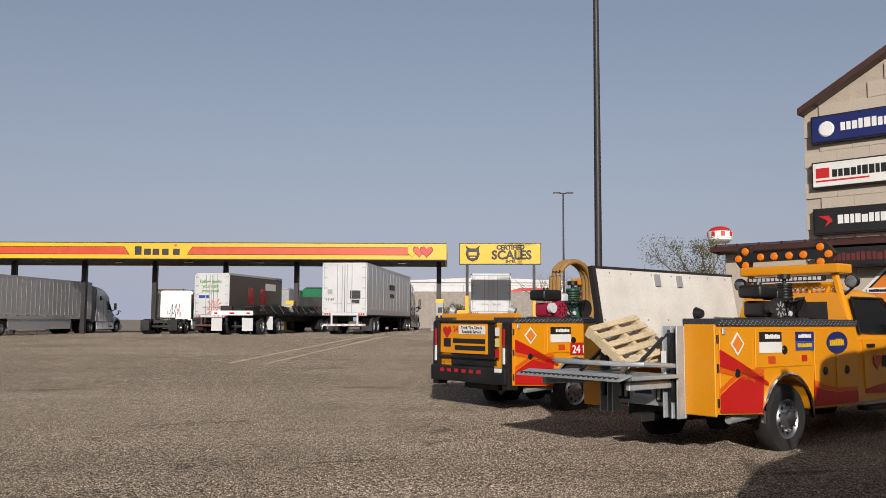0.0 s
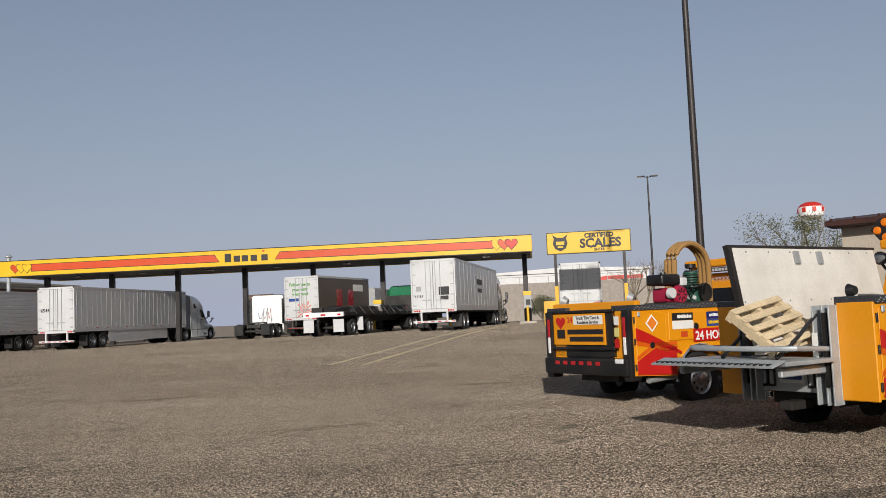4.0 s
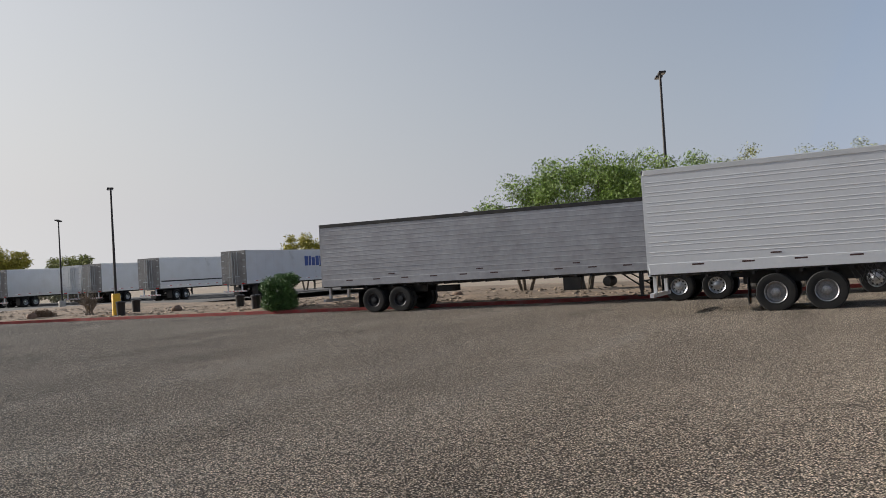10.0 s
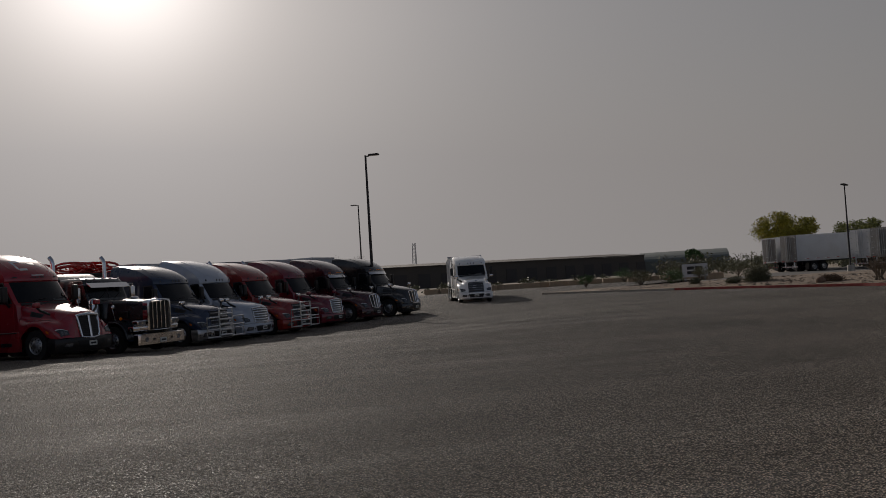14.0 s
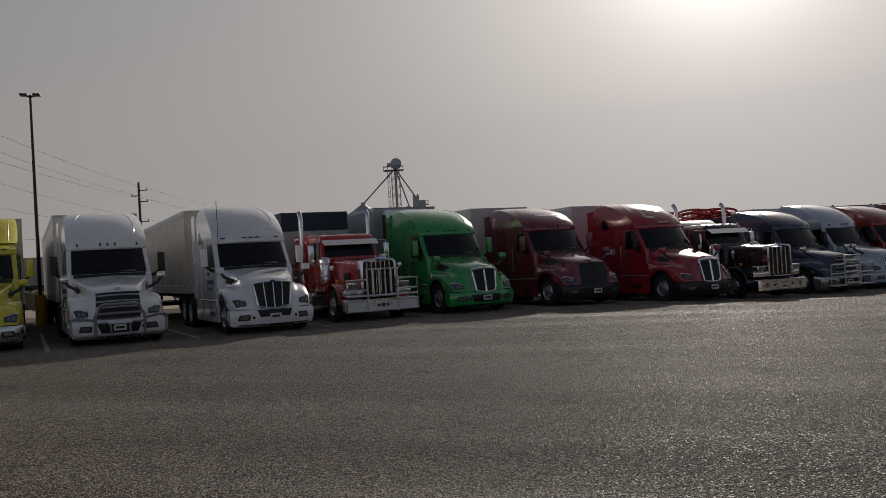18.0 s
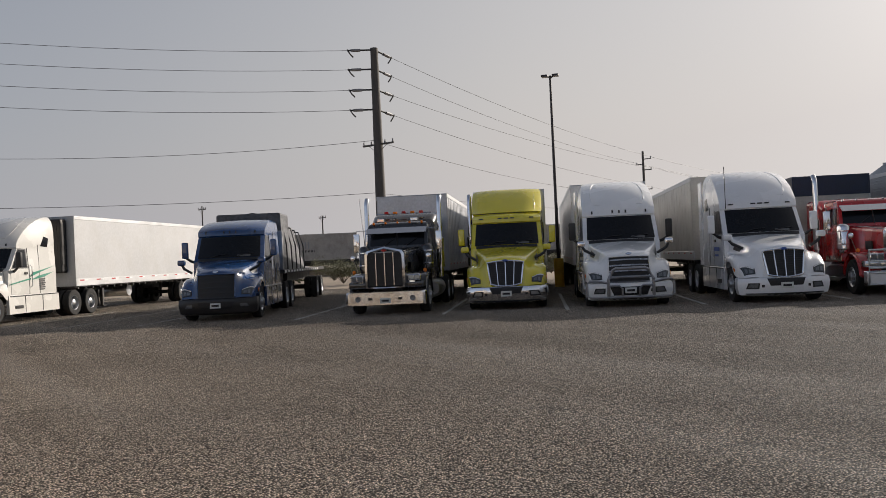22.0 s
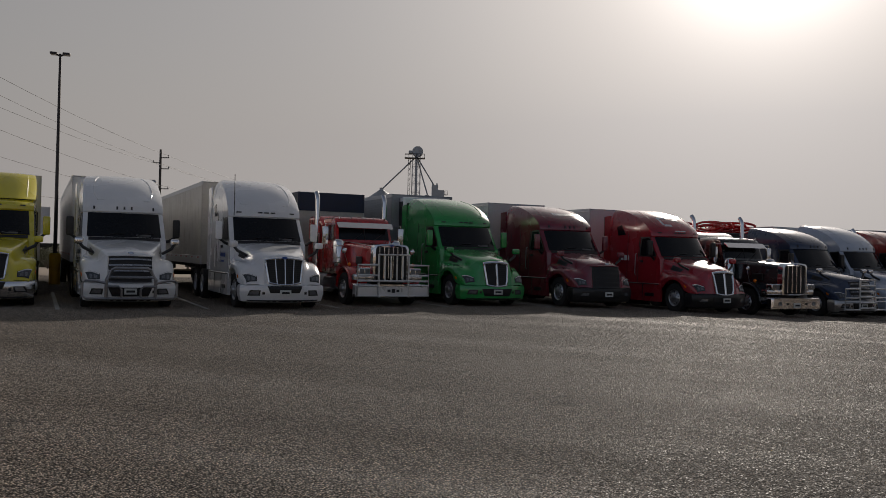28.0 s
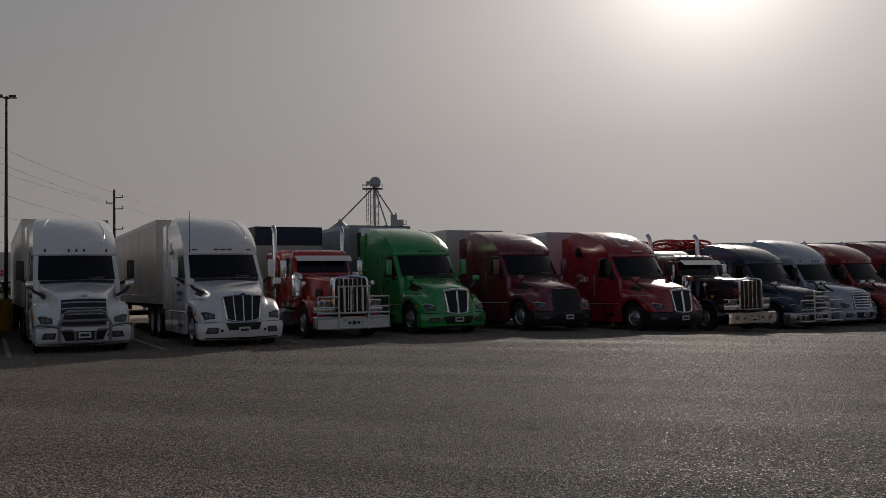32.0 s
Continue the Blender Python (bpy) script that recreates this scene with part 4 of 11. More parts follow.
def classic_tractor(m, label, paint, top=3.0, bar="", uprights=3, group="", peaked=False, drums=None, extra_lamps=False, sleeper=None):
    """A long-nosed tractor with an upright bright grille and twin stacks."""
    t = thing("semi_tractor", m, label, "truck", group)
    fx = -1.3
    # hood: flat top, narrow, with a soft edge
    part("hood", loft([(-0.26, 0.55, 0.54, 0.85, 1.86, 0.1), (-0.5, 0.58, 0.56, 0.85, 1.9, 0.12), (-1.6, 0.68, 0.66, 0.9, 1.97, 0.14), (-2.62, 0.88, 0.84, 0.95, 2.04, 0.16)]), paint, t, smooth=True)
    for s in (1, -1):
        part("hood_seam", tube([(-0.3, s * 0.5, 1.865), (-1.6, s * 0.6, 1.975), (-2.55, s * 0.76, 2.04)], 0.01, 5), ALLOY if paint is not P_DARK else STEEL, t)
        part("hood_louvre", boxm(-1.5, s * 0.655, 1.3, -1.0, s * 0.685, 1.55, 0.01, 1), BLACK, t)
    cab = body_shape([(0.95, -2.52, 1.02, 0.03), (2.0, -2.55, 1.01, 0.05), (2.1, -2.58, 1.0, 0.09), (2.64, -2.76, 0.97, 0.09), (2.7, -2.76, 0.97, 0.1), (2.8, -2.82, 0.95, 0.12), (2.86, -2.95, 0.88, 0.14), (2.88, -3.15, 0.75, 0.14)], -4.2, 3.0)
    part("cab", body_mesh(cab), paint, t, smooth=True)
    part("sleeper", loft([(-4.12, 1.08, 1.06, 0.95, top - 0.22, 0.2), (-4.4, 1.13, 1.1, 0.95, top - 0.04, 0.2), (-4.6, 1.14, 1.12, 0.95, top, 0.18), (-5.4, 1.15, 1.14, 0.95, top, 0.15)]), sleeper or paint, t, smooth=True)
    # split windshield under a bright visor
    for s in (1, -1):
        part("windshield", front_sheet(cab, s * 0.02, s * 0.9, 2.1, 2.6, 0.014, 8, 4, s * 0.02, s * 0.87), DARKGLASS, t, "one half of a split windshield")
    part("windshield_divider", tube([(cab[0](0, 2.08) + 0.02, 0, 2.08), (cab[0](0, 2.62) + 0.02, 0, 2.62)], 0.018, 6), BLACK, t)
    part("sun_visor", panel([(-2.66, -0.99, 2.68), (-2.44, -0.97, 2.5), (-2.44, 0.97, 2.5), (-2.66, 0.99, 2.68)], 0.02), CHROME, t, "bright drop visor")
    for y in (-0.45, 0.3):
        part("wiper", tube([(-2.52, y, 2.09), (cab[0](y, 2.3) + 0.04, y + 0.35, 2.32)], 0.012, 5), BLACK, t)
    for y in (-0.8, -0.4, 0.0, 0.4, 0.8):
        o = part("marker_lamp", lathe([(0.0, 0.11), (0.035, 0.1), (0.05, 0.06), (0.055, 0.0)], 10, "z"), AMBER if extra_lamps else CHROME, t, smooth=True)
        o.matrix_basis = pose(-2.9, y, 2.82, 0, 40, 0) @ Matrix.Diagonal((0.7, 0.7, 0.7, 1))
    if extra_lamps:  # lamps along the sleeper's roof, and two work lamps
        for k in range(5):
            part("roof_lamp", boxm(-4.36, -0.6 + 0.3 * k - 0.07, top + 0.02, -4.24, -0.6 + 0.3 * k + 0.07, top + 0.09, 0.02, 1), AMBER if k % 2 else REDLENS, t)
        part("lamp_rail", tube([(-4.32, -0.95, top + 0.01), (-4.32, 0.95, top + 0.01)], 0.025, 6), CHROME, t)
        for y in (-0.55, 0.55):
            part("work_lamp", boxm(-2.95, y - 0.12, 2.88, -2.82, y + 0.12, 3.0, 0.02, 1), CHROME, t)
        part("antenna", tube([(-2.9, -1.12, 2.1), (-2.9, -1.25, 3.7)], 0.012, 5), GUARD, t)
    # upright grille in a rounded bright frame
    gw, z0, z1 = 0.53, 0.86, 1.86
    g = part("grille", boxm(-0.3, -gw, z0, -0.17, gw, z1, 0.03), MESH, t, "tall bright-framed grille")
    peak = 0.1 if peaked else 0.03
    rim = [(-gw, z0 - 0.02), (-gw - 0.01, (z0 + z1) / 2), (-gw, z1 - 0.08), (-gw + 0.05, z1 + 0.01), (-gw * 0.5, z1 + 0.03 + peak * 0.4), (0, z1 + 0.03 + peak), (gw * 0.5, z1 + 0.03 + peak * 0.4), (gw - 0.05, z1 + 0.01), (gw, z1 - 0.08), (gw + 0.01, (z0 + z1) / 2), (gw, z0 - 0.02), (0, z0 - 0.03), (-gw, z0 - 0.02)]
    outer = [(y * 1.12, z + 0.045 if z > 1.5 else z - 0.03 if z < 0.9 else z) for y, z in rim[:-1]]
    fr = bmesh.new()
    loops = []
    for x, ring in ((-0.36, outer), (-0.13, outer), (-0.11, [(y * 0.98, z) for y, z in rim[:-1]]), (-0.2, [(y * 0.93, z - 0.03 if z > 1.5 else z + 0.03 if z < 0.9 else z) for y, z in rim[:-1]])):
        loops.append([fr.verts.new((x, y, z)) for y, z in ring])
    for a, b in zip(loops, loops[1:]):
        for k in range(len(a)):
            fr.faces.new((a[k], a[(k + 1) % len(a)], b[(k + 1) % len(a)], b[k]))
    bmesh.ops.recalc_face_normals(fr, faces=fr.faces[:])
    part("grille_surround", fr, CHROME, g, "bright rounded grille shell", smooth=True)
    for k in range(uprights):
        y = -gw + 2 * gw * (k + 1) / (uprights + 1)
        part("upright", tube([(-0.15, y, z0 + 0.02), (-0.15, y, z1)], 0.02, 8), CHROME, g)
    mb = bmesh.new()
    for k in range(1, 14):
        slab(mb, -0.175, -gw + 0.03, z0 + k * 0.07, -0.164, gw - 0.03, z0 + k * 0.07 + 0.012)
    part("mesh", mb, BLACK, g)["kind"] = "stuff"
    part("badge", lathe([(0.0, 0.0), (0.07, 0.0), (0.06, 0.02), (0, 0.025)], 14, "z"), INKB if not peaked else REDLENS, t, smooth=True).matrix_basis = pose(-0.105, 0, z1 + 0.035 + peak * 0.3, 0, 90, 0) @ Matrix.Diagonal((0.5, 1.2, 1, 1))
    part("ornament", tube([(-0.2, 0, z1 + 0.07), (-0.3, 0, z1 + 0.19)], [0.03, 0.01], 6), CHROME, t)
    # bumper, plate
    part("bumper", loft([(0.0, 1.12, 1.12, 0.32, 0.69, 0.05), (-0.06, 1.19, 1.19, 0.3, 0.71, 0.05), (-0.22, 1.22, 1.22, 0.3, 0.71, 0.05)]), CHROME, t, "deep bright bumper", smooth=True)
    for s in (1, -1):
        part("fog_lamp", lathe([(0.0, 0.012), (0.06, 0.01), (0.075, 0.016), (0.085, 0.0)], 14, "z"), LAMP, t, smooth=True).matrix_basis = pose(0.002, s * 0.82, 0.5, 0, 90, 0)
        part("tow_hole", boxm(-0.01, s * 0.45 - 0.06, 0.46, 0.003, s * 0.45 + 0.06, 0.53), BLACK, t)
    pl = part("number_plate", boxm(0.006, -0.16, 0.36, 0.024, 0.16, 0.52, 0.005), PLATE if not bar else BLACK, t)
    bars("plate_marks", [(-0.11, 0.11, -0.03, 0.03)], pose(0.026, 0, 0.44, 90, 0, 90), INK if not bar else INKW, pl, 0.003)
    if bar:
        grille_guard(t, bar)
        part("guard_plate", boxm(0.11, -1.17, 0.36, 0.125, 1.17, 0.63, 0.004, 1), GUARD, t, "bright steel plate across the guard")
        part("plate_board", boxm(0.127, -0.26, 0.42, 0.135, 0.26, 0.58), PLATE, t)
        bars("board_marks", [(-0.2, -0.1, -0.04, 0.04), (-0.06, 0.06, -0.06, 0.06), (0.1, 0.2, -0.04, 0.04)], pose(0.137, 0, 0.5, 90, 0, 90), INK, t, 0.003)
    for s in (1, -1):
        # swept fender, lamp pod, drum air cleaner, west-coast mirror
        arc = [radians(d) for d in range(0, 181, 12)]
        bm = extrude([(fx + 0.74 * math.cos(a), 0.52 + 0.72 * math.sin(a)) for a in arc] + [(fx + 0.62 * math.cos(a), 0.52 + 0.62 * math.sin(a)) for a in arc[::-1]], "y", s * 0.62, s * 1.2)
        bmesh.ops.bevel(bm, geom=[e for e in bm.edges if all(abs(abs(v.co.y) - 1.2) < 1e-4 for v in e.verts)], offset=0.05, segments=3, affect="EDGES")
        part("fender", bm, paint, t, smooth=True)
        part("fender_apron", boxm(-0.6, s * 0.58, 0.8, -0.3, s * 1.16, 1.0, 0.06, 2), paint if peaked else CHROME, t, smooth=True)
        pod = part("headlamp", boxm(-0.46, s * 0.86 - 0.2, 1.0, -0.16, s * 0.86 + 0.2, 1.2, 0.05, 3), CHROME, t, "bright headlamp pod with twin lenses", smooth=True)
        for q in (-0.09, 0.09):
            lens = part("lens", boxm(-0.165, s * 0.86 + q - 0.08, 1.03, -0.145, s * 0.86 + q + 0.08, 1.17, 0.012, 1), LAMP, pod)
            lens["label"] = "clear square lamp lens"
        part("pod_stem", boxm(-0.4, s * 0.7, 0.95, -0.3, s * 0.86, 1.04), CHROME, pod)
        part("turn_signal", lathe([(0.0, 0.06), (0.05, 0.05), (0.06, 0.0)], 12, "z"), AMBER, t, smooth=True).matrix_basis = pose(-0.95, s * 1.1, 1.28, 0, 60, 0)
        dr = part("air_cleaner", lathe([(0.0, 1.2), (0.12, 1.2), (0.15, 1.25), (0.15, 1.3), (0.19, 1.34), (0.19, 2.0), (0.15, 2.06), (0.1, 2.1), (0.0, 2.11)], 18, "z"), drums or CHROME, t, "drum air cleaner beside the hood", smooth=True)
        dr.location = (-2.3, s * 1.02, 0)
        for z in (1.46, 1.86):
            part("strap", lathe([(0.191, z), (0.198, z + 0.01), (0.198, z + 0.04), (0.191, z + 0.05)], 18, "z"), CHROME, dr)
        part("mirror_bracket", tube([(-2.75, s * 1.0, 2.62), (-2.72, s * 1.36, 2.62), (-2.72, s * 1.36, 1.82), (-2.75, s * 1.02, 1.82)], 0.018, 6), CHROME, t)
        mir = part("mirror", boxm(-2.76, s * 1.36 - 0.1, 1.92, -2.68, s * 1.36 + 0.1, 2.52, 0.02, 2), CHROME, t, "tall bright mirror", smooth=True)
        part("mirror_glass", boxm(-2.768, s * 1.36 - 0.085, 1.95, -2.758, s * 1.36 + 0.085, 2.49), DARKGLASS, mir)
        part("spot_mirror", lathe([(0.0, 0.05), (0.07, 0.03), (0.09, 0.0), (0.0, -0.01)], 14, "z"), CHROME, t, smooth=True).matrix_basis = pose(-1.2, s * 1.18, 1.72, 0, 90, 0)
        part("spot_stem", tube([(-1.25, s * 1.18, 1.7), (-1.3, s * 1.0, 1.22)], 0.014, 5), CHROME, t)
        part("side_window", side_sheet(cab, s, ((-2.85, 2.08), (-3.62, 2.08), (-3.62, 2.6), (-2.95, 2.6)), 0.01), DARKGLASS, t)
        part("door", side_sheet(cab, s, ((-2.8, 1.0), (-3.7, 1.0), (-3.7, 2.03), (-2.8, 2.03)), 0.012), paint, t)
        part("door_handle", boxm(-3.6, s * 1.02, 1.82, -3.45, s * 1.06, 1.87, 0.01), CHROME, t)
        part("kick_plate", side_sheet(cab, s, ((-2.6, 0.98), (-4.1, 0.98), (-4.1, 1.12), (-2.6, 1.12)), 0.018), CHROME, t)
        part("wheel_arch", boxm(fx - 0.6, s * 0.58, 0.5, fx + 0.6, s * 0.62, 1.15), BLACK, t)
        exhaust(t, -4.05, s * 1.25)
    running_gear(t, paint, "classic", -7.9, fx, 0.0, False, False)
    return t


def round_tractor(m, label, paint, group=""):
    """An older tractor with one bulbous full-width nose and a low roof; its cab stands further back."""
    t = thing("semi_tractor", m, label, "truck", group)
    part("hood", loft([(-0.1, 0.74, 0.6, 0.74, 1.1, 0.16), (-0.16, 0.95, 0.8, 0.7, 1.2, 0.22), (-0.3, 1.08, 0.96, 0.68, 1.32, 0.3), (-0.5, 1.14, 1.04, 0.68, 1.42, 0.36), (-0.68, 1.17, 1.08, 0.7, 1.5, 0.4),
                       (-0.8, 1.18, 1.1, 1.0, 1.55, 0.42), (-1.3, 1.2, 1.12, 1.14, 1.7, 0.44), (-1.8, 1.2, 1.12, 1.0, 1.82, 0.42), (-1.92, 1.2, 1.12, 0.75, 1.84, 0.4), (-3.4, 1.18, 1.08, 0.75, 1.92, 0.34)], 10), paint, t, smooth=True)
    cab = body_shape([(0.95, -3.25, 1.2, 0.06), (1.9, -3.25, 1.2, 0.16), (1.96, -3.29, 1.19, 0.22), (2.66, -3.75, 1.16, 0.26), (2.7, -3.71, 1.16, 0.26), (2.86, -3.74, 1.15, 0.28), (2.96, -3.9, 1.08, 0.3), (3.0, -4.2, 0.95, 0.3)], -6.33, 2.7, 0.04)
    part("cab", body_mesh(cab), paint, t, smooth=True)
    part("windshield", front_sheet(cab, -1.02, 1.02, 1.97, 2.65, 0.012, 16, 5, -0.98, 0.98), DARKGLASS, t, "dark reflecting windshield")
    for y in (-0.55, 0.25):
        part("wiper", tube([(cab[0](y, 1.98) + 0.03, y, 1.98), (cab[0](y + 0.5, 2.1) + 0.03, y + 0.5, 2.12)], 0.012, 5), BLACK, t)
    for s in (1, -1):
        part("side_window", side_sheet(cab, s, ((-3.62, 1.98), (-4.45, 1.98), (-4.45, 2.6), (-4.05, 2.62)), 0.008), DARKGLASS, t)
        part("door", side_sheet(cab, s, ((-3.55, 1.02), (-4.55, 1.02), (-4.55, 1.94), (-3.55, 1.94)), 0.012), paint, t)
        part("door_handle", boxm(-4.45, s * 1.21, 1.72, -4.3, s * 1.25, 1.79, 0.01), BLACK, t)
        for arm in ([(-3.15, s * 1.05, 1.8), (-3.2, s * 1.24, 2.08)], [(-3.25, s * 1.03, 2.5), (-3.25, s * 1.24, 2.71)]):
            part("mirror_arm", tube(arm, 0.022, 6), BLACK, t)
        mir = part("mirror", boxm(-3.34, s * 1.24 - 0.11, 2.09, -3.18, s * 1.24 + 0.11, 2.73, 0.045, 3), paint, t, smooth=True)
        part("mirror_glass", boxm(-3.346, s * 1.24 - 0.085, 2.13, -3.339, s * 1.24 + 0.085, 2.69), CHROME, mir)
        hl = part("headlamp", lens_mesh(s, 0.66, 0.48, -0.075, 0.5, 0.72, 0.3, 0.36), surface("hazy headlamp plastic", (0.5, 0.49, 0.44), 0.3, 0, 0.12, 4, 20, dirt=0.3), t, "hazy yellowed wraparound headlamp", smooth=True)
        for y, z, rr in ((0.8, 0.86, 0.075), (1.02, 0.86, 0.06)):
            o = part("reflector", lathe([(0.0, 0.0), (rr * 0.8, 0.004), (rr, 0.01), (rr * 1.12, 0.006), (rr * 1.15, -0.01)], 20, "z"), GALV, hl, smooth=True)
            o.matrix_basis = pose(-0.115 if y < 0.9 else -0.24, s * y, z, 0, 84, s * (14 if y < 0.9 else 52))
        part("wheel_arch", boxm(-1.9, s * 0.66, 0.5, -0.7, s * 0.72, 1.2), BLACK, t)
    part("chrome_lower", loft([(-0.02, 0.85, 0.85, 0.32, 0.54, 0.04), (-0.14, 1.06, 1.06, 0.3, 0.55, 0.05), (-0.4, 1.18, 1.18, 0.3, 0.55, 0.04), (-0.6, 1.18, 1.18, 0.3, 0.55, 0.04)]), CHROME, t, "scuffed chrome lower bumper", smooth=True)
    part("bumper", loft([(-0.03, 0.82, 0.82, 0.57, 0.71, 0.05), (-0.14, 1.04, 1.04, 0.57, 0.71, 0.05), (-0.38, 1.15, 1.15, 0.57, 0.71, 0.05), (-0.7, 1.19, 1.19, 0.57, 0.71, 0.05)]), paint, t, smooth=True)
    aero_grille(t, "framed", True, paint)
    running_gear(t, paint, "aero", -9.15, -1.3, -1.25, False, True)
    return t


def tractor(m, label, paint, style="aero", **look_):
    return {"aero": aero_tractor, "classic": classic_tractor, "round": round_tractor}[style](m, label, paint, **look_)


OLDTAPE = surface("worn dark red tape", (0.05, 0.022, 0.022), 0.6)
DARKRIM = surface("dark steel rim", (0.055, 0.055, 0.058), 0.5, 0.6, 0.3)


def trailer(m, label, mat=None, length=16.15, ribs="posts", skirt=False, reefer=False, bogie=-13.4, group="", height=4.1, floor=1.15, doors=True, tape=True, door_mat=None, legs=True, rim=None):
    """A box semi-trailer: its front is at x = 0."""
    t = thing("semi_trailer", m, label, "trailer", group)
    mat = mat or TRWHITE
    W, L = 1.3, length
    rail = 0.3
    for s in (1, -1):
        side = boxm(-L, s * (W - 0.03), floor + rail, 0, s * W, height - 0.12)
        part("side_wall", side, mat, t)
        if ribs:
            bm = bmesh.new()
            if ribs == "posts":
                for k in range(int(L / 0.61) + 1):
                    x = -0.05 - k * 0.61
                    slab(bm, x - 0.035, s * W - 0.006, floor + rail, x + 0.035, s * W + 0.012, height - 0.12)
            elif ribs == "wide":
                for k in range(int(L / 1.22) + 1):
                    x = -0.03 - k * 1.22
                    slab(bm, x - 0.04, s * W - 0.006, floor + rail, x + 0.04, s * W + 0.008, height - 0.12)
            else:
                z = floor + rail + 0.2
                while z < height - 0.2:
                    for z_ in (z, z + 0.1) if ribs == "corr" else (z,):  # low rounded ridges in pairs
                        v = [bm.verts.new((x, s * (W + q), z_ + dz)) for x in (-L + 0.05, -0.05) for q, dz in ((-0.006, 0.0), (0.005, 0.012), (0.005, 0.026), (-0.006, 0.04))]
                        for i in range(3):
                            bm.faces.new((v[i], v[i + 1], v[i + 5], v[i + 4]) if s < 0 else (v[i], v[i + 4], v[i + 5], v[i + 1]))
                    z += 0.28 if ribs == "corr" else 0.185
            part("ribbing", bm, mat, t, "pressed ribs of the side panels")["kind"] = "stuff"
        part("bottom_rail", boxm(-L, s * (W - 0.05), floor, 0, s * (W + 0.012), floor + rail, 0.008, 1), RAIL if mat is not TRALU and tape != "dull" else mat, t)
        part("top_rail", boxm(-L, s * (W - 0.04), height - 0.14, 0, s * (W + 0.014), height + 0.005, 0.008, 1), RAIL if ribs != "fine" else STEEL, t)
        if tape:
            a, b = bmesh.new(), bmesh.new()
            n = int(L / 1.3)
            dull = tape == "dull"
            for k in range(n):
                x = -0.3 - k * (L - 0.5) / n
                slab(a, x - 0.32, s * (W + 0.012) - 0.002, floor + 0.21, x, s * (W + 0.012) + 0.004, floor + 0.255)
                if dull and k % 3 == 0:
                    slab(a, x - 0.9, s * (W + 0.001), floor + 0.4, x - 0.62, s * (W + 0.01), floor + 0.44)
                slab(b, x - 0.6, s * (W + 0.012) - 0.002, floor + 0.21, x - 0.34, s * (W + 0.012) + 0.004, floor + 0.255)
            part("red_tape", a, REFLRED if not dull else OLDTAPE, t)["kind"] = "stuff"
            part("white_tape", b, REFLWHITE if not dull else mat, t)["kind"] = "stuff"
        if skirt:
            part("side_skirt", boxm(bogie + 1.4, s * (W - 0.06), 0.4, -3.3, s * (W - 0.03), floor, 0.0), mat, t)
    part("roof", boxm(-L, -W, height - 0.02, 0, W, height, 0.006, 1), mat, t)
    part("front_wall", boxm(-0.05, -W, floor, 0.0, W, height - 0.02, 0.015, 1), mat, t)
    fl = bmesh.new()
    slab(fl, -L + 0.02, -W + 0.05, floor - 0.04, -0.02, W - 0.05, floor + 0.04)
    for k in range(int(L / 0.6)):
        slab(fl, -0.3 - k * 0.6, -W + 0.06, floor - 0.12, -0.22 - k * 0.6, W - 0.06, floor - 0.04)
    part("floor", fl, STEEL, t)
    if doors:
        fr = bmesh.new()
        for a in ((-W, floor, -W + 0.09, height), (W - 0.09, floor, W, height), (-W, height - 0.12, W, height + 0.006), (-W, floor - 0.05, W, floor + 0.13)):
            slab(fr, -L - 0.045, a[0], a[1], -L + 0.02, a[2], a[3])
        part("rear_frame", fr, ALLOY if mat is TRALU else door_mat or mat, t)
        for s in (1, -1):
            d = part("rear_door", boxm(-L - 0.05, s * 0.01, floor + 0.14, -L, s * (W - 0.1), height - 0.13, 0.01, 1), door_mat or mat, t)
            for y in (0.14, 0.42):
                rod = part("lock_rod", tube([(-L - 0.085, s * y, floor + 0.1), (-L - 0.085, s * y, height - 0.1)], 0.018, 6), GALV, d)
                part("lock_handle", boxm(-L - 0.12, s * y, floor + 0.62, -L - 0.09, s * (y + 0.22), floor + 0.67), GALV, d)
            h0 = None
            for k in range(5):
                z = floor + 0.3 + k * (height - floor - 0.6) / 4
                if h0 is None:
                    h0 = part("hinge", boxm(-L - 0.075, s * (W - 0.2) - 0.1, 0, -L - 0.05, s * (W - 0.2) + 0.1, 0.07), GALV, d)
                    h0.location.z = z
                else:
                    again("hinge", h0, d, pose(0, 0, z))
        for s in (1, -1):
            for k in range(3):
                part("tail_lamp", lathe([(0.0, 0.02), (0.05, 0.015), (0.055, 0.0)], 10, "z"), REDLENS, t).matrix_basis = pose(-L - 0.05, s * (0.85 + 0.13 * k), floor + 0.03, 0, -90, 0)
    ug = bmesh.new()
    for s in (1, -1):
        slab(ug, -L - 0.02, s * 0.75 - 0.05, 0.56, -L + 0.08, s * 0.75 + 0.05, floor)
    slab(ug, -L - 0.04, -1.22, 0.5, -L + 0.06, 1.22, 0.62)
    part("underride_guard", ug, STEEL if mat is TRALU else mat, t, "rear impact guard")
    tp = bmesh.new()
    for k in range(6):
        slab(tp, -L - 0.046, -1.2 + k * 0.4, 0.535, -L - 0.038, -1.0 + k * 0.4, 0.585)
    part("guard_tape", tp, REFLRED, t)["kind"] = "stuff"
    bg = bmesh.new()
    for s in (1, -1):
        slab(bg, bogie - 1.5, s * 0.5 - 0.06, 0.75, bogie + 1.5, s * 0.5 + 0.06, floor - 0.02)
    for x in (bogie + 0.62, bogie - 0.62):
        pipe(bg, [(x, -0.95, 0.51), (x, 0.95, 0.51)], 0.08, 10)
    part("bogie_frame", bg, STEEL, t)
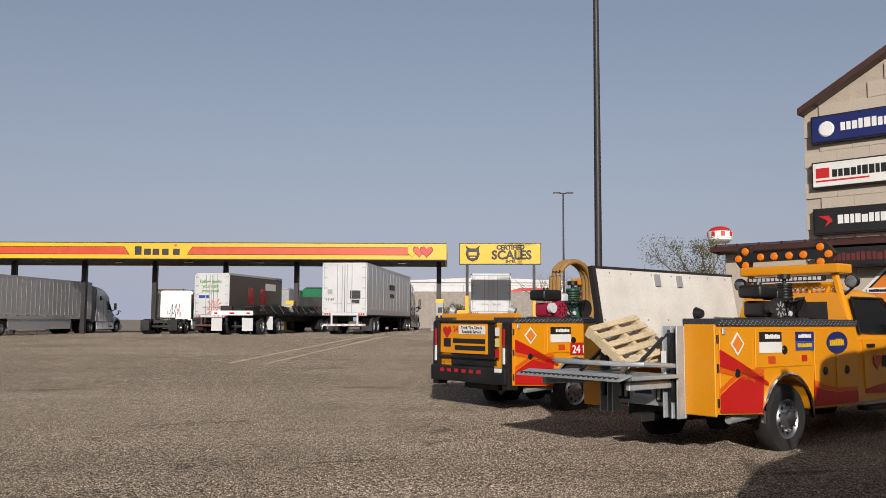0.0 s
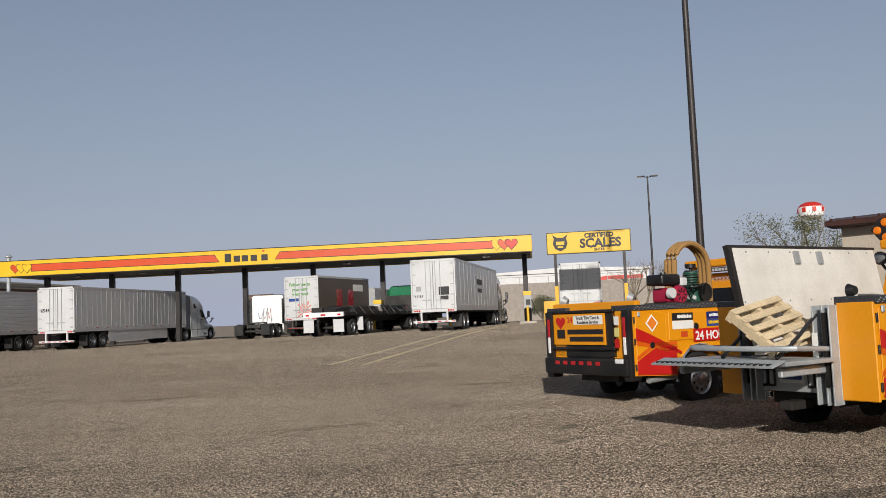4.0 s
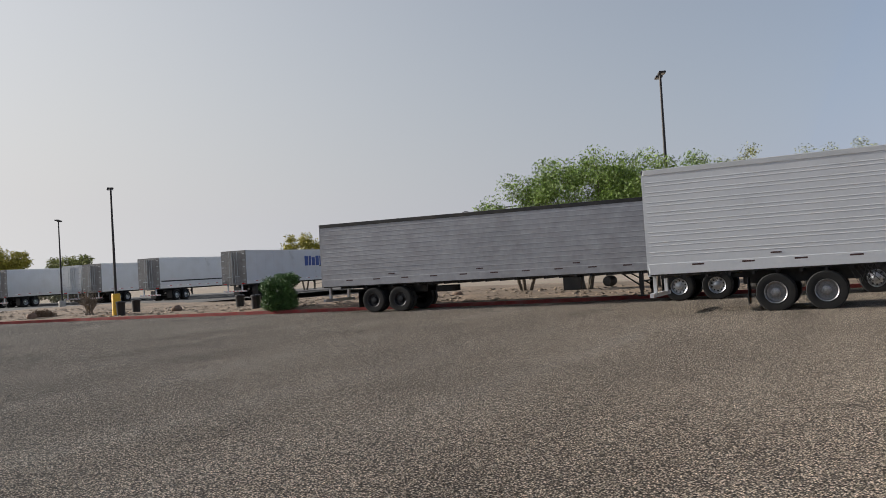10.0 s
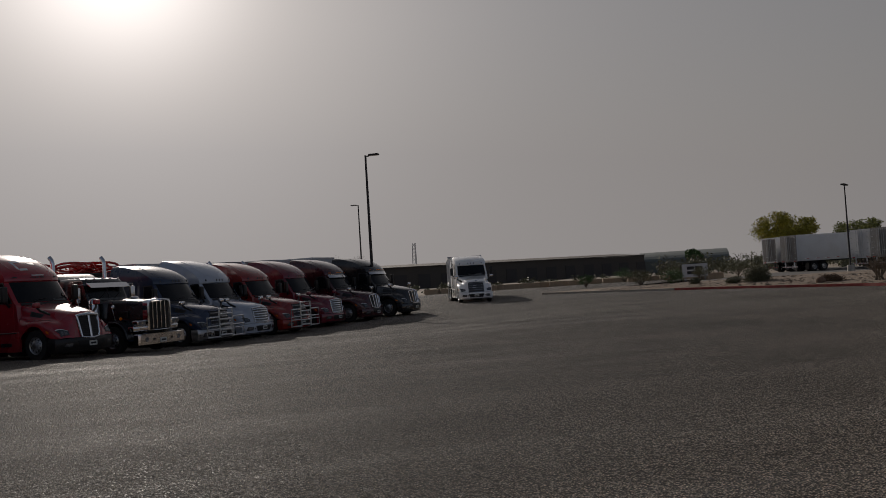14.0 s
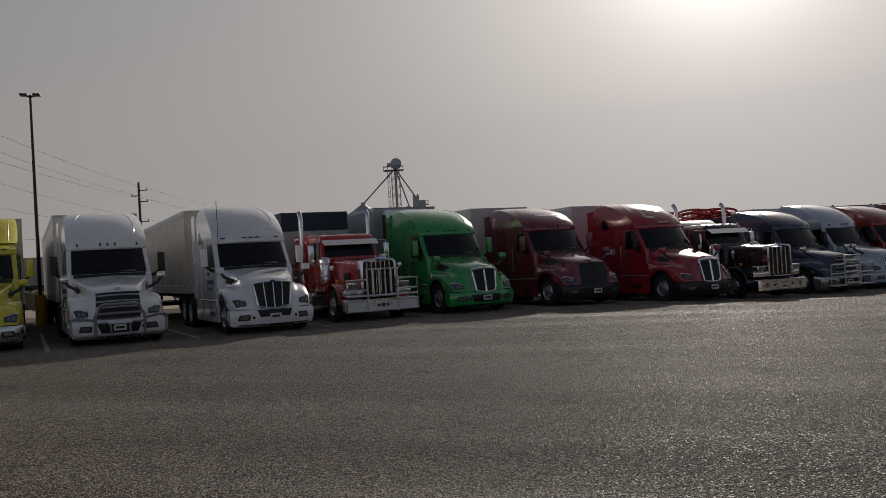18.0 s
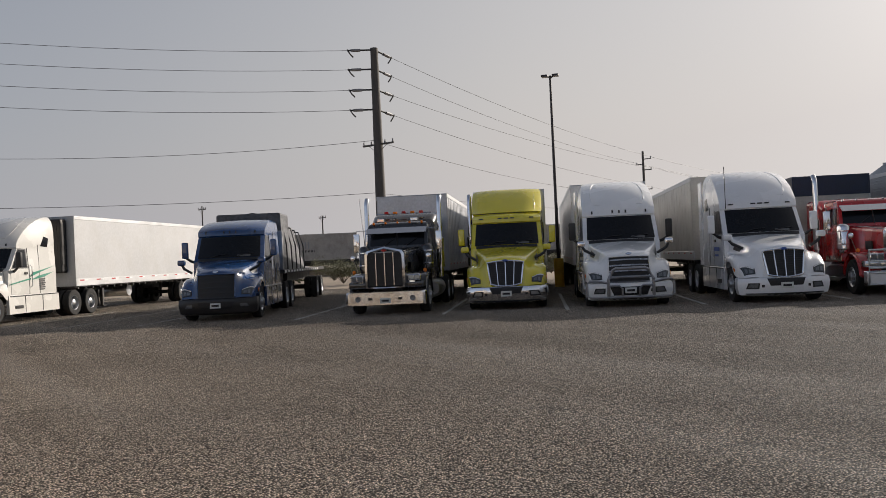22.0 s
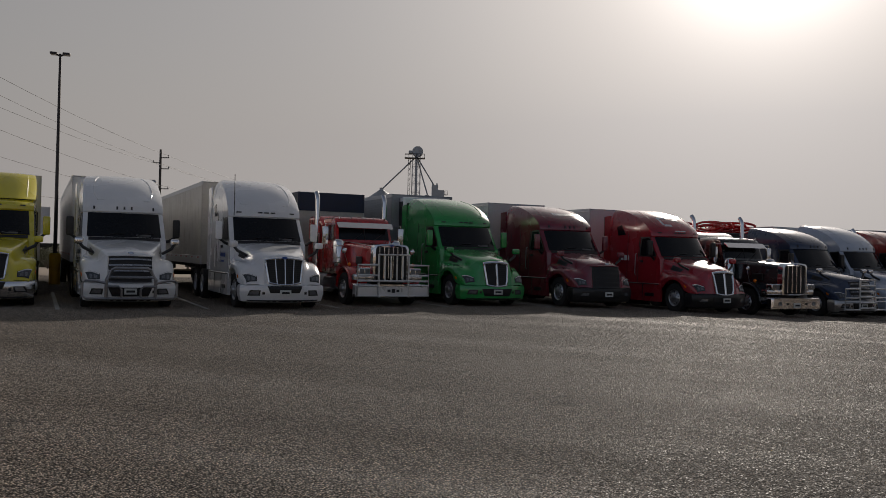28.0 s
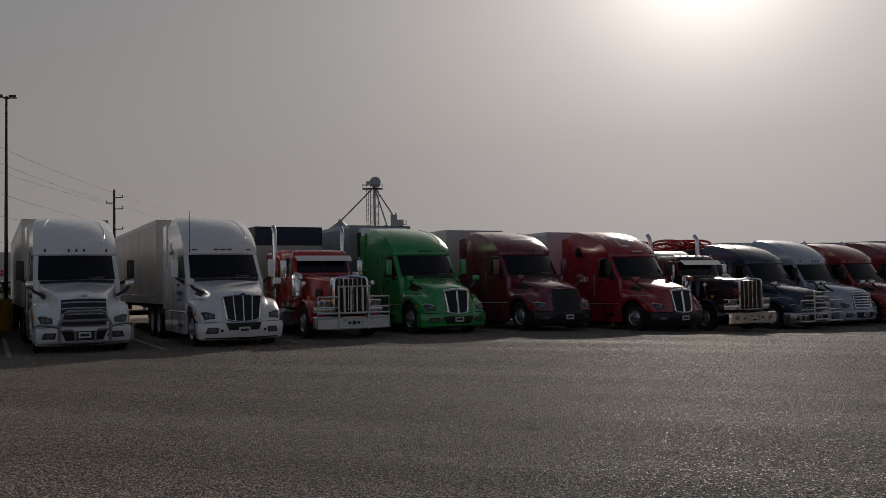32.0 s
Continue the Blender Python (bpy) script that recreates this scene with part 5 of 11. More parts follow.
    for x in (bogie + 0.62, bogie - 0.62):
        for s in (1, -1):
            wheel(t, x, s * 1.0, True, rim)
    for s in (1, -1):
        part("mud_flap", boxm(bogie - 1.32, s * 1.0 - 0.3, 0.22, bogie - 1.3, s * 1.0 + 0.3, 0.95), BLACK, t)
        if legs:
            lg = bmesh.new()
            slab(lg, -2.75, s * 0.95 - 0.07, 0.42, -2.6, s * 0.95 + 0.07, floor)
            slab(lg, -2.72, s * 0.95 - 0.05, 0.25, -2.63, s * 0.95 + 0.05, 0.45)
            slab(lg, -2.82, s * 0.95 - 0.14, 0.22, -2.53, s * 0.95 + 0.14, 0.26)
            pipe(lg, [(-2.65, s * 0.9, 0.55), (-3.5, s * 0.6, floor - 0.05)], 0.03, 6)
            part("landing_leg", lg, STEEL, t)
    if legs:
        part("leg_brace", tube([(-2.68, -0.95, 0.75), (-2.68, 0.95, 0.75)], 0.03, 6), STEEL, t)
    if reefer:
        u = part("cooling_unit", boxm(0.0, -1.0, floor + 0.55, 0.48, 1.0, height - 0.12, 0.1, 3), WHITE if reefer != "dark" else STEEL, t, "front-mounted cooling unit with grilles", smooth=True)
        part("intake_grille", boxm(0.47, -0.85, floor + 1.4, 0.495, 0.85, height - 0.35, 0.01), BLACK, u)
        for q in (1, -1):
            part("side_grille", boxm(0.08, q * 0.99, floor + 0.9, 0.42, q * 1.012, height - 0.3), BLACK, u)
        part("fuel_tank", lathe([(0.0, -0.75), (0.26, -0.75), (0.28, -0.7), (0.28, 0.7), (0.26, 0.75), (0.0, 0.75)], 18), ALLOY, t, smooth=True).location = (-5.6, 0, floor - 0.36)
    return t



# ---- ground ----
def asphalt(soaked=1.0):
    """Worn chip-seal asphalt: tan and grey stones in dark binder, oil stains and paler wheel paths."""
    m = bpy.data.materials.new("chip-seal asphalt" if soaked == 1.0 else "oil-soaked asphalt")
    m.use_nodes = True
    nd, lk = m.node_tree.nodes, m.node_tree.links
    bs = nd["Principled BSDF"]
    tc = nd.new("ShaderNodeTexCoord")

    def tex(kind, scale, **kw):
        n = nd.new(kind)
        n.inputs["Scale"].default_value = scale
        for k, v in kw.items():
            n.inputs[k].default_value = v
        lk.new(tc.outputs["Object"], n.inputs["Vector"])
        return n

    def ramp(src, stops):
        r = nd.new("ShaderNodeValToRGB")
        el = r.color_ramp.elements
        while len(el) < len(stops):
            el.new(0.5)
        for e, (p, c) in zip(el, stops):
            e.position = p
            e.color = (*c, 1) if isinstance(c, tuple) else (c, c, c, 1)
        lk.new(src, r.inputs[0])
        return r.outputs["Color"]

    def mix(kind, fac, a, b):
        n = nd.new("ShaderNodeMix")
        n.data_type, n.blend_type = "RGBA", kind
        n.inputs["Factor"].default_value = fac
        lk.new(a, n.inputs["A"])
        lk.new(b, n.inputs["B"])
        return n.outputs["Result"]

    vor = tex("ShaderNodeTexVoronoi", 58.0)
    sep = nd.new("ShaderNodeSeparateColor")
    lk.new(vor.outputs["Color"], sep.inputs[0])
    stone = ramp(sep.outputs[0], [(0.0, (0.17, 0.136, 0.104)), (0.35, (0.46, 0.37, 0.281)), (0.7, (0.86, 0.71, 0.555)), (1.0, (1.0, 0.88, 0.72))])
    gaps = ramp(vor.outputs["Distance"], [(0.25, 1.0), (0.6, 0.1)])
    col = mix("MULTIPLY", 1.0, stone, gaps)
    clump = ramp(tex("ShaderNodeTexNoise", 22.0, Detail=5.0, Roughness=0.85).outputs["Fac"], [(0.3, 0.48), (0.5, 1.15), (0.7, 1.9)])
    col = mix("MULTIPLY", 1.0, col, clump)
    blot = ramp(tex("ShaderNodeTexNoise", 0.22, Detail=7.0, Roughness=0.6).outputs["Fac"], [(0.32, 0.8), (0.5, 0.98), (0.7, 1.1)])
    col = mix("MULTIPLY", 1.0, col, blot)
    mp = nd.new("ShaderNodeMapping")
    mp.inputs["Rotation"].default_value = (0, 0, radians(40))
    mp.inputs["Scale"].default_value = (0.05, 0.6, 1)
    lk.new(tc.outputs["Object"], mp.inputs["Vector"])
    track = nd.new("ShaderNodeTexNoise")
    track.inputs["Scale"].default_value, track.inputs["Detail"].default_value = 1.0, 6
    lk.new(mp.outputs[0], track.inputs["Vector"])
    col = mix("MULTIPLY", 0.55, col, ramp(track.outputs["Fac"], [(0.35, 0.75), (0.52, 1.0), (0.68, 1.1)]))
    spot = ramp(tex("ShaderNodeTexNoise", 1.6, Detail=4.0).outputs["Fac"], [(0.28, 0.35), (0.36, 1.0)])
    col = mix("MULTIPLY", 0.6, col, spot)
    # dimmer light painted into the colour: a stretch of lane, with a ragged edge
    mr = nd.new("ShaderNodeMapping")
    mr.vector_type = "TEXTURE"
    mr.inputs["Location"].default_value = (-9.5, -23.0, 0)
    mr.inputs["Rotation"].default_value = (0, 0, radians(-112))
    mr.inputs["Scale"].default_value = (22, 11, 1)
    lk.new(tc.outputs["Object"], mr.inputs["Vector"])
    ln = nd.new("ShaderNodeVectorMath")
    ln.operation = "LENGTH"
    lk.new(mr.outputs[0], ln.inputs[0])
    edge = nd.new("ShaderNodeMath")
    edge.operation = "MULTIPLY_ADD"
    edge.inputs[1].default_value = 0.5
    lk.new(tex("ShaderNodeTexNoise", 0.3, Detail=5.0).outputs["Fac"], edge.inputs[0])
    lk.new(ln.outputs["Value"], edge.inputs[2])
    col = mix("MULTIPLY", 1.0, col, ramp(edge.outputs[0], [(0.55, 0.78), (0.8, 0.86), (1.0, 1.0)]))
    if soaked < 1.0:
        oil = nd.new("ShaderNodeRGB")
        oil.outputs[0].default_value = (soaked, soaked, soaked, 1)
        col = mix("MULTIPLY", 1.0, col, oil.outputs[0])
    lk.new(col, bs.inputs["Base Color"])
    # wheel paths polished smoother than the rest
    polish = ramp(track.outputs["Fac"], [(0.45, 1.0), (0.58, 0.93), (0.7, 0.82)])
    lk.new(mix("MULTIPLY", 1.0, ramp(sep.outputs[1], [(0.0, 0.5), (0.14, 0.72), (0.32, 0.88), (1.0, 1.0)]), polish), bs.inputs["Roughness"])
    lk.new(ramp(track.outputs["Fac"], [(0.5, 0.14), (0.62, 0.19), (0.7, 0.28)]), bs.inputs["Specular IOR Level"])
    bs.inputs["Diffuse Roughness"].default_value = 1.0
    bp = nd.new("ShaderNodeBump")
    bp.inputs["Strength"].default_value, bp.inputs["Distance"].default_value = 1.0, 0.026
    inv = nd.new("ShaderNodeMath")
    inv.operation = "MULTIPLY"
    inv.inputs[1].default_value = -1
    lk.new(vor.outputs["Distance"], inv.inputs[0])
    lk.new(inv.outputs[0], bp.inputs["Height"])
    lk.new(bp.outputs[0], bs.inputs["Normal"])
    return m


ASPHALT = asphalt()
SAND = surface("desert soil", (0.27, 0.215, 0.16), 0.9, 0, 0.25, 0.15, 4, 0.02, dirt=0.4, dirt_col=(0.2, 0.17, 0.11))
GRAVEL = surface("verge gravel", (0.2, 0.138, 0.09), 0.95, 0, 0.5, 0.6, 9, 0.05, dirt=0.6, dirt_col=(0.1, 0.08, 0.05))
KERBRED = surface("red painted kerb", (0.3, 0.045, 0.04), 0.7, 0, 0.3, 1.5, 20, 0.004, dirt=0.6, dirt_col=(0.3, 0.22, 0.18))
CONCRETE = surface("concrete", (0.42, 0.39, 0.34), 0.8, 0, 0.18, 1.0, 25, 0.003, dirt=0.3)
LINE = surface("worn road paint", (0.5, 0.48, 0.42), 0.75, 0, 0.35, 3, 30, dirt=0.8, dirt_col=(0.2, 0.17, 0.14))
OIL = surface("crack filler", (0.085, 0.075, 0.065), 0.92, 0, 0.4, 3, 30)
KERB = [(-54, 57), (-50.5, 50), (-46, 38), (-42.5, 29), (-37.5, 12), (-35.6, 2), (-33.8, -10), (-33.2, -24), (-33.2, -38), (-32.0, -50), (-29.0, -60), (-26.5, -66.5)]


def west(y):
    """The western edge of the lot."""
    for (x0, y0), (x1, y1) in zip(KERB, KERB[1:]):
        if y1 <= y <= y0:
            return x0 + (x1 - x0) * (y - y0) / (y1 - y0)
    return -54 if y > 57 else -26.5 - (-66.5 - y) * 1.2


def east(y):
    return min(75.0, (52 + 0.64 * y) / 0.768)


bm = bmesh.new()
prev = None
for j in range(190):
    y = -104 + j * 1.0
    a, b = west(y), max(east(y), west(y) + 8 if y < -66 else -99)
    if b - a < 1:
        continue
    row = [bm.verts.new((a + (b - a) * k / 60, y, ground_z(a + (b - a) * k / 60, y))) for k in range(61)]
    if prev:
        for k in range(60):
            bm.faces.new((prev[k], prev[k + 1], row[k + 1], row[k]))
    prev = row
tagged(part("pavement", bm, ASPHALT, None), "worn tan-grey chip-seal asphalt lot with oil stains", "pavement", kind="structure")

cs = [-3000, -1500, -700, -400, -250, -180, -140] + list(range(-120, 121, 8)) + [140, 180, 250, 400, 700, 1500, 3000]
bm = bmesh.new()
vs = [[bm.verts.new((x, y, ground_z(x, y) - 0.22)) for x in cs] for y in cs]
for r0, r1 in zip(vs, vs[1:]):
    for k in range(len(cs) - 1):
        bm.faces.new((r0[k], r0[k + 1], r1[k + 1], r1[k]))
tagged(part("ground", bm, SAND, None), "flat pale desert ground reaching the horizon", "ground", kind="structure")

# raised gravel verge west of the lot
bm = bmesh.new()
prev = None
for j in range(125):
    y = -67 + j * 1.0
    a = west(y) - 0.14
    row = []
    for k in range(13):
        x = a - (k / 12) ** 1.6 * 18
        hump = 0.35 * math.sin(min(1, k / 6) * math.pi / 2) * (0.6 + 0.4 * math.sin(y * 0.21)) if k else 0
        row.append(bm.verts.new((x, y, ground_z(x, y) + 0.13 + hump - (0.5 if k == 12 else 0) + random.uniform(-0.03, 0.03))))
    if prev:
        for k in range(12):
            bm.faces.new((row[k], prev[k], prev[k + 1], row[k + 1]))
    prev = row
bmesh.ops.recalc_face_normals(bm, faces=bm.faces[:])
tagged(part("verge", bm, GRAVEL, None, smooth=True), "raised verge of tan gravel and dry soil", "verge", kind="structure")
# loose stones on the verge
bm = bmesh.new()
rnd = random.Random(4)
for k in range(5200):
    y = rnd.uniform(-62, 50)
    x = west(y) - 0.4 - rnd.random() ** 1.5 * 9
    kk = min(1, ((west(y) - 0.14 - x) / 18) ** (1 / 1.6) * 2)
    z = ground_z(x, y) + 0.13 + 0.35 * math.sin(kk * math.pi / 2) * (0.6 + 0.4 * math.sin(y * 0.21))
    r = rnd.choice((0.03, 0.04, 0.05, 0.06, 0.09)) * (0.6 if y > 20 else 1.7)
    v = [bm.verts.new((x + r * rnd.uniform(0.7, 1.2) * math.cos(t), y + r * rnd.uniform(0.7, 1.2) * math.sin(t), z + rnd.uniform(-0.02, 0.02))) for t in (0, 1.3, 2.5, 3.8, 5)]
    top = bm.verts.new((x + rnd.uniform(-0.3, 0.3) * r, y, z + r * rnd.uniform(0.25, 0.5)))
    for i in range(5):
        bm.faces.new((v[i], v[(i + 1) % 5], top))
tagged(part("gravel_stones", bm, surface("loose stones", (0.25, 0.19, 0.135), 0.9, 0, 0.3, 2, 20, island=0.6), None), "loose tan stones scattered over the verge", "stones", kind="stuff")

# red kerb, laid in lengths
K = tagged(new("kerb"), "red-painted concrete kerb, faded and chipped", "kerb", kind="structure")
pts = []
for (x0, y0), (x1, y1) in zip(KERB, KERB[1:]):
    n = max(1, int(math.hypot(x1 - x0, y1 - y0) / 3))
    pts += [(x0 + (x1 - x0) * i / n, y0 + (y1 - y0) * i / n) for i in range(n)]
pts.append(KERB[-1])
for i, ((x0, y0), (x1, y1)) in enumerate(zip(pts, pts[1:])):
    d = math.hypot(x1 - x0, y1 - y0)
    z0, z1 = ground_z(x0, y0), ground_z(x1, y1)
    o = part("kerb_stone", extrude([(0.02, -0.1), (0.0, 0.12), (-0.03, 0.15), (-0.17, 0.15), (-0.17, -0.1)], "y", 0.006, d - 0.006), KERBRED if y0 > -52 else CONCRETE, K)
    o.matrix_basis = pose(x0, y0, z0, math.degrees(math.atan2(z1 - z0, d)), 0, math.degrees(math.atan2(y1 - y0, x1 - x0)) - 90)


def stripe(name, x0, y0, x1, y1, w, label, mat=None, wob=0.0, seed=0):
    """A thin painted or stained strip on the asphalt."""
    b = bmesh.new()
    rnd = random.Random(seed)
    d = Vector((x1 - x0, y1 - y0, 0))
    n = max(2, int(d.length / 0.6))
    s = Vector((-d.y, d.x, 0)).normalized()
    L = []
    off = 0
    for i in range(n + 1):
        off += rnd.uniform(-wob, wob)
        p = Vector((x0, y0, 0)) + d * (i / n) + s * off
        ww = w * (rnd.uniform(0.5, 1.2) if wob else 1) / 2
        L.append([b.verts.new((q.x, q.y, ground_z(q.x, q.y) + 0.006)) for q in (p - s * ww, p + s * ww)])
    for a, c in zip(L, L[1:]):
        b.faces.new((a[0], c[0], c[1], a[1]))
    bmesh.ops.recalc_face_normals(b, faces=b.faces[:])
    if b.faces[0].normal.z < 0:
        bmesh.ops.reverse_faces(b, faces=b.faces[:])
    return tagged(part(name, b, mat or LINE, None), label, "road marking" if not mat else "stain", kind="structure")


LANE = surface("worn yellowed paint", (0.6, 0.5, 0.29), 0.75, 0, 0.3, 3, 30, dirt=0.4, dirt_col=(0.2, 0.17, 0.12))
for x0, y0, x1 in ((-7.4, 24.8, -5.9), (-6.3, 24.5, -4.7)):
    tagged(stripe("lane_line", x0, y0, x1, 58, 0.17, "faded yellow lane line towards the canopy", LANE), "faded yellow lane line towards the canopy", "road marking", kind="structure")


def blot(x, y, a, b, rot, seed):
    bm = bmesh.new()
    rnd = random.Random(seed)
    n = 26
    ph = [rnd.uniform(0, 6.3) for _ in range(4)]
    c = bm.verts.new((x, y, ground_z(x, y) + 0.005))
    vs = []
    for i in range(n):
        t = 2 * math.pi * i / n
        r = 1 + 0.22 * math.sin(2 * t + ph[0]) + 0.18 * math.sin(5 * t + ph[1]) + 0.1 * math.sin(9 * t + ph[2])
        u, v = a * r * math.cos(t), b * r * math.sin(t)
        px, py = x + u * math.cos(rot) - v * math.sin(rot), y + u * math.sin(rot) + v * math.cos(rot)
        vs.append(bm.verts.new((px, py, ground_z(px, py) + 0.005)))
    for i in range(n):
        bm.faces.new((c, vs[i], vs[(i + 1) % n]))
    tagged(part("oil_stain", bm, OILFADE, None), "dark oil stain soaked into the asphalt", "stain", kind="structure")


OILFADE = asphalt(0.6)
for i, (x, y, a, b, r) in enumerate(((-7.1, 9.2, 0.75, 0.22, 0.6), (-4.3, 23.4, 0.5, 0.16, 0.3), (-13.9, 19.3, 0.9, 0.1, 0.75), (-4.0, 12.5, 0.8, 0.08, 0.5), (-1.2, 9.6, 0.5, 0.07, 0.4), (-8.5, 17, 1.1, 0.1, 0.6), (-2.2, 18.4, 0.9, 0.14, 0.2), (1.75, 7.8, 1.0, 0.15, 0.55), (-10, 27, 1.5, 0.12, 0.5), (-17, 24, 1.6, 0.12, 0.8), (3.3, 9.75, 0.6, 0.1, 1.5), (3.75, 9.4, 0.35, 0.12, 0.5), (2.4, 7.02, 0.5, 0.05, 0.3))):
    blot(x, y, a, b, r, i)
for i, (x0, y0, x1, y1) in enumerate(((-2.4, 15.3, -0.4, 25), (-2.4, 15.3, -6.8, 8), (-11, 6, -7.5, 8.8), (-6, -7, -1, -9.5), (6, -13, 9, -11.2), (8, -9, 3, -14), (-9, -9, -5, -14), (-1, -13, 4, -11.8))):
    stripe("crack", x0, y0, x1, y1, 0.02, "thin wandering crack in the asphalt", OIL, 0.06, i)


# ---- plants ----
LEAF_G = surface("mesquite leaves", (0.17, 0.25, 0.04), 0.6, 0, 0.3, 3, 20, island=0.5)
LEAF_Y = surface("palo verde blossom and leaves", (0.36, 0.32, 0.04), 0.6, 0, 0.3, 3, 20, island=0.5)
LEAF_D = surface("dry grey-green leaves", (0.13, 0.13, 0.07), 0.7, 0, 0.3, 3, 20, island=0.5)
LEAF_B = surface("dark shrub leaves", (0.06, 0.13, 0.03), 0.6, 0, 0.3, 3, 20, island=0.5)
LEAF_P = surface("palm fronds", (0.07, 0.11, 0.03), 0.55, 0, 0.3, 3, 20, island=0.4)
BARK = surface("grey-brown bark", (0.12, 0.095, 0.07), 0.9, 0, 0.3, 5, 40, 0.01)
TWIG = surface("bare twigs", (0.2, 0.16, 0.12), 0.9, 0, 0.3, 5, 40)


def leaves(spots, leaf, seed, droop=0.3):
    """One mesh of many small leaves round the given spots (x, y, z, radius, count)."""
    rnd = random.Random(seed)
    vs, fs = [], []
    for x, y, z, r, n in spots:
        for _ in range(n):
            a, b, q = rnd.uniform(0, 6.283), rnd.uniform(-1, 1), rnd.random() ** 0.45
            s = math.sqrt(1 - b * b)
            p = Vector((x + r * q * s * math.cos(a), y + r * q * s * math.sin(a), z + r * q * b * 0.8))
            d = Vector((rnd.uniform(-1, 1), rnd.uniform(-1, 1), rnd.uniform(-1, 0.5) - droop)).normalized()
            u = d.cross(Vector((rnd.uniform(-1, 1), rnd.uniform(-1, 1), rnd.uniform(-1, 1)))).normalized()
            L = leaf * rnd.uniform(0.6, 1.4)
            i = len(vs)
            vs += [p, p + d * L * 0.5 + u * L * 0.2, p + d * L, p + d * L * 0.5 - u * L * 0.2]
            fs.append((i, i + 1, i + 2, i + 3))
    me = bpy.data.meshes.new("crown")
    me.from_pydata([tuple(v) for v in vs], [], fs)
    return me


def tree(x, y, label, height=5.0, spread=3.0, leaf=0.16, mat=LEAF_G, count=9000, seed=1, trunks=3, bare=False, z=None, wind=(0, 0)):
    z = ground_z(x, y) if z is None else z
    t = thing("tree", pose(x, y, z), label, "tree")
    rnd = random.Random(seed)
    wood = bmesh.new()
    tips = []
    for k in range(trunks):
        a = 6.283 * k / trunks + rnd.uniform(-0.4, 0.4)
        base = Vector((0.12 * math.cos(a), 0.12 * math.sin(a), -0.1))
        mid = Vector((spread * 0.22 * math.cos(a), spread * 0.22 * math.sin(a), height * 0.35))
        pipe(wood, [base, base.lerp(mid, 0.5) + Vector((rnd.uniform(-0.1, 0.1), rnd.uniform(-0.1, 0.1), 0)), mid], [0.11, 0.09, 0.07], 7)
        for j in range(5):
            b = a + rnd.uniform(-1.1, 1.1)
            e = Vector((spread * rnd.uniform(0.35, 0.85) * math.cos(b), spread * rnd.uniform(0.35, 0.85) * math.sin(b), height * rnd.uniform(0.55, 0.9)))
            m2 = mid.lerp(e, 0.5) + Vector((rnd.uniform(-0.2, 0.2), rnd.uniform(-0.2, 0.2), 0.25))
            pipe(wood, [mid, m2, e], [0.055, 0.035, 0.018], 6)
            tips.append(e)
            for q in range(5 if bare else 3):
                f = e + Vector((rnd.uniform(-0.5, 0.5) * spread * 0.4 + wind[0], rnd.uniform(-0.5, 0.5) * spread * 0.4 + wind[1], rnd.uniform(-0.1, 0.3) * height * 0.4))
                s = m2.lerp(e, rnd.random())
                pipe(wood, [s, s.lerp(f, 0.5) + Vector((0, 0, 0.1)), f], [0.018, 0.012, 0.005], 4)
                tips.append(f)
                if bare:
                    for w in range(3):
                        g = f + Vector((rnd.uniform(-0.5, 0.5), rnd.uniform(-0.5, 0.5), rnd.uniform(-0.1, 0.6)))
                        pipe(wood, [f.lerp(s, rnd.random() * 0.6), g], [0.008, 0.004], 3)
    part("trunk", wood, BARK if not bare else TWIG, t)
    if count:
        n = len(tips)
        spots = [(p.x, p.y, p.z, spread * rnd.uniform(0.12, 0.27), count // n) for p in tips]
        me = leaves(spots, leaf, seed)
        me.materials.append(mat)
        c = new("crown", me)
        c.parent = t
    return t


def shrub(x, y, label, r=1.0, h=1.6, mat=LEAF_B, count=3500, leaf=0.1, seed=2, z=None, name="shrub", skirt=False):
    z = ground_z(x, y) + 0.15 if z is None else z
    t = thing(name, pose(x, y, z), label, "shrub")
    rnd = random.Random(seed)
    wood, spots = bmesh.new(), []
    for k in range(16):
        a, q = rnd.uniform(0, 6.283), rnd.uniform(0.1, 0.75)
        e = Vector((r * q * math.cos(a), r * q * math.sin(a), h * rnd.uniform(0.35, 0.85)))
        pipe(wood, [(0, 0, -0.1), e * 0.5, e], [0.025, 0.018, 0.006], 5)
        spots.append((e.x, e.y, e.z, r * rnd.uniform(0.3, 0.45), count // 16))
    if skirt:  # leaves down to the ground
        for k in range(9):
            a = 0.7 * k
            spots.append((r * 0.5 * math.cos(a), r * 0.5 * math.sin(a), h * 0.22, r * 0.42, count // 16))
    part("stem", wood, BARK, t)
    me = leaves(spots, leaf, seed, -0.2)
    me.materials.append(mat)
    c = new("foliage", me)
    c.parent = t
    return t


# ---- fuel canopy ----
DARKMETAL = surface("dark bronze metal", (0.025, 0.022, 0.022), 0.45, 0.3, 0.15)
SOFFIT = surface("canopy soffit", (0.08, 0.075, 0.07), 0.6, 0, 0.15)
GREYMETAL = surface("grey painted metal", (0.3, 0.31, 0.32), 0.5, 0.2, 0.12, dirt=0.2)
POLEMAT = surface("dark pole paint", (0.035, 0.03, 0.03), 0.5, 0.3, 0.15)
BOLLARD = surface("yellow bollard paint", (0.7, 0.4, 0.01), 0.5, 0, 0.15, dirt=0.3)


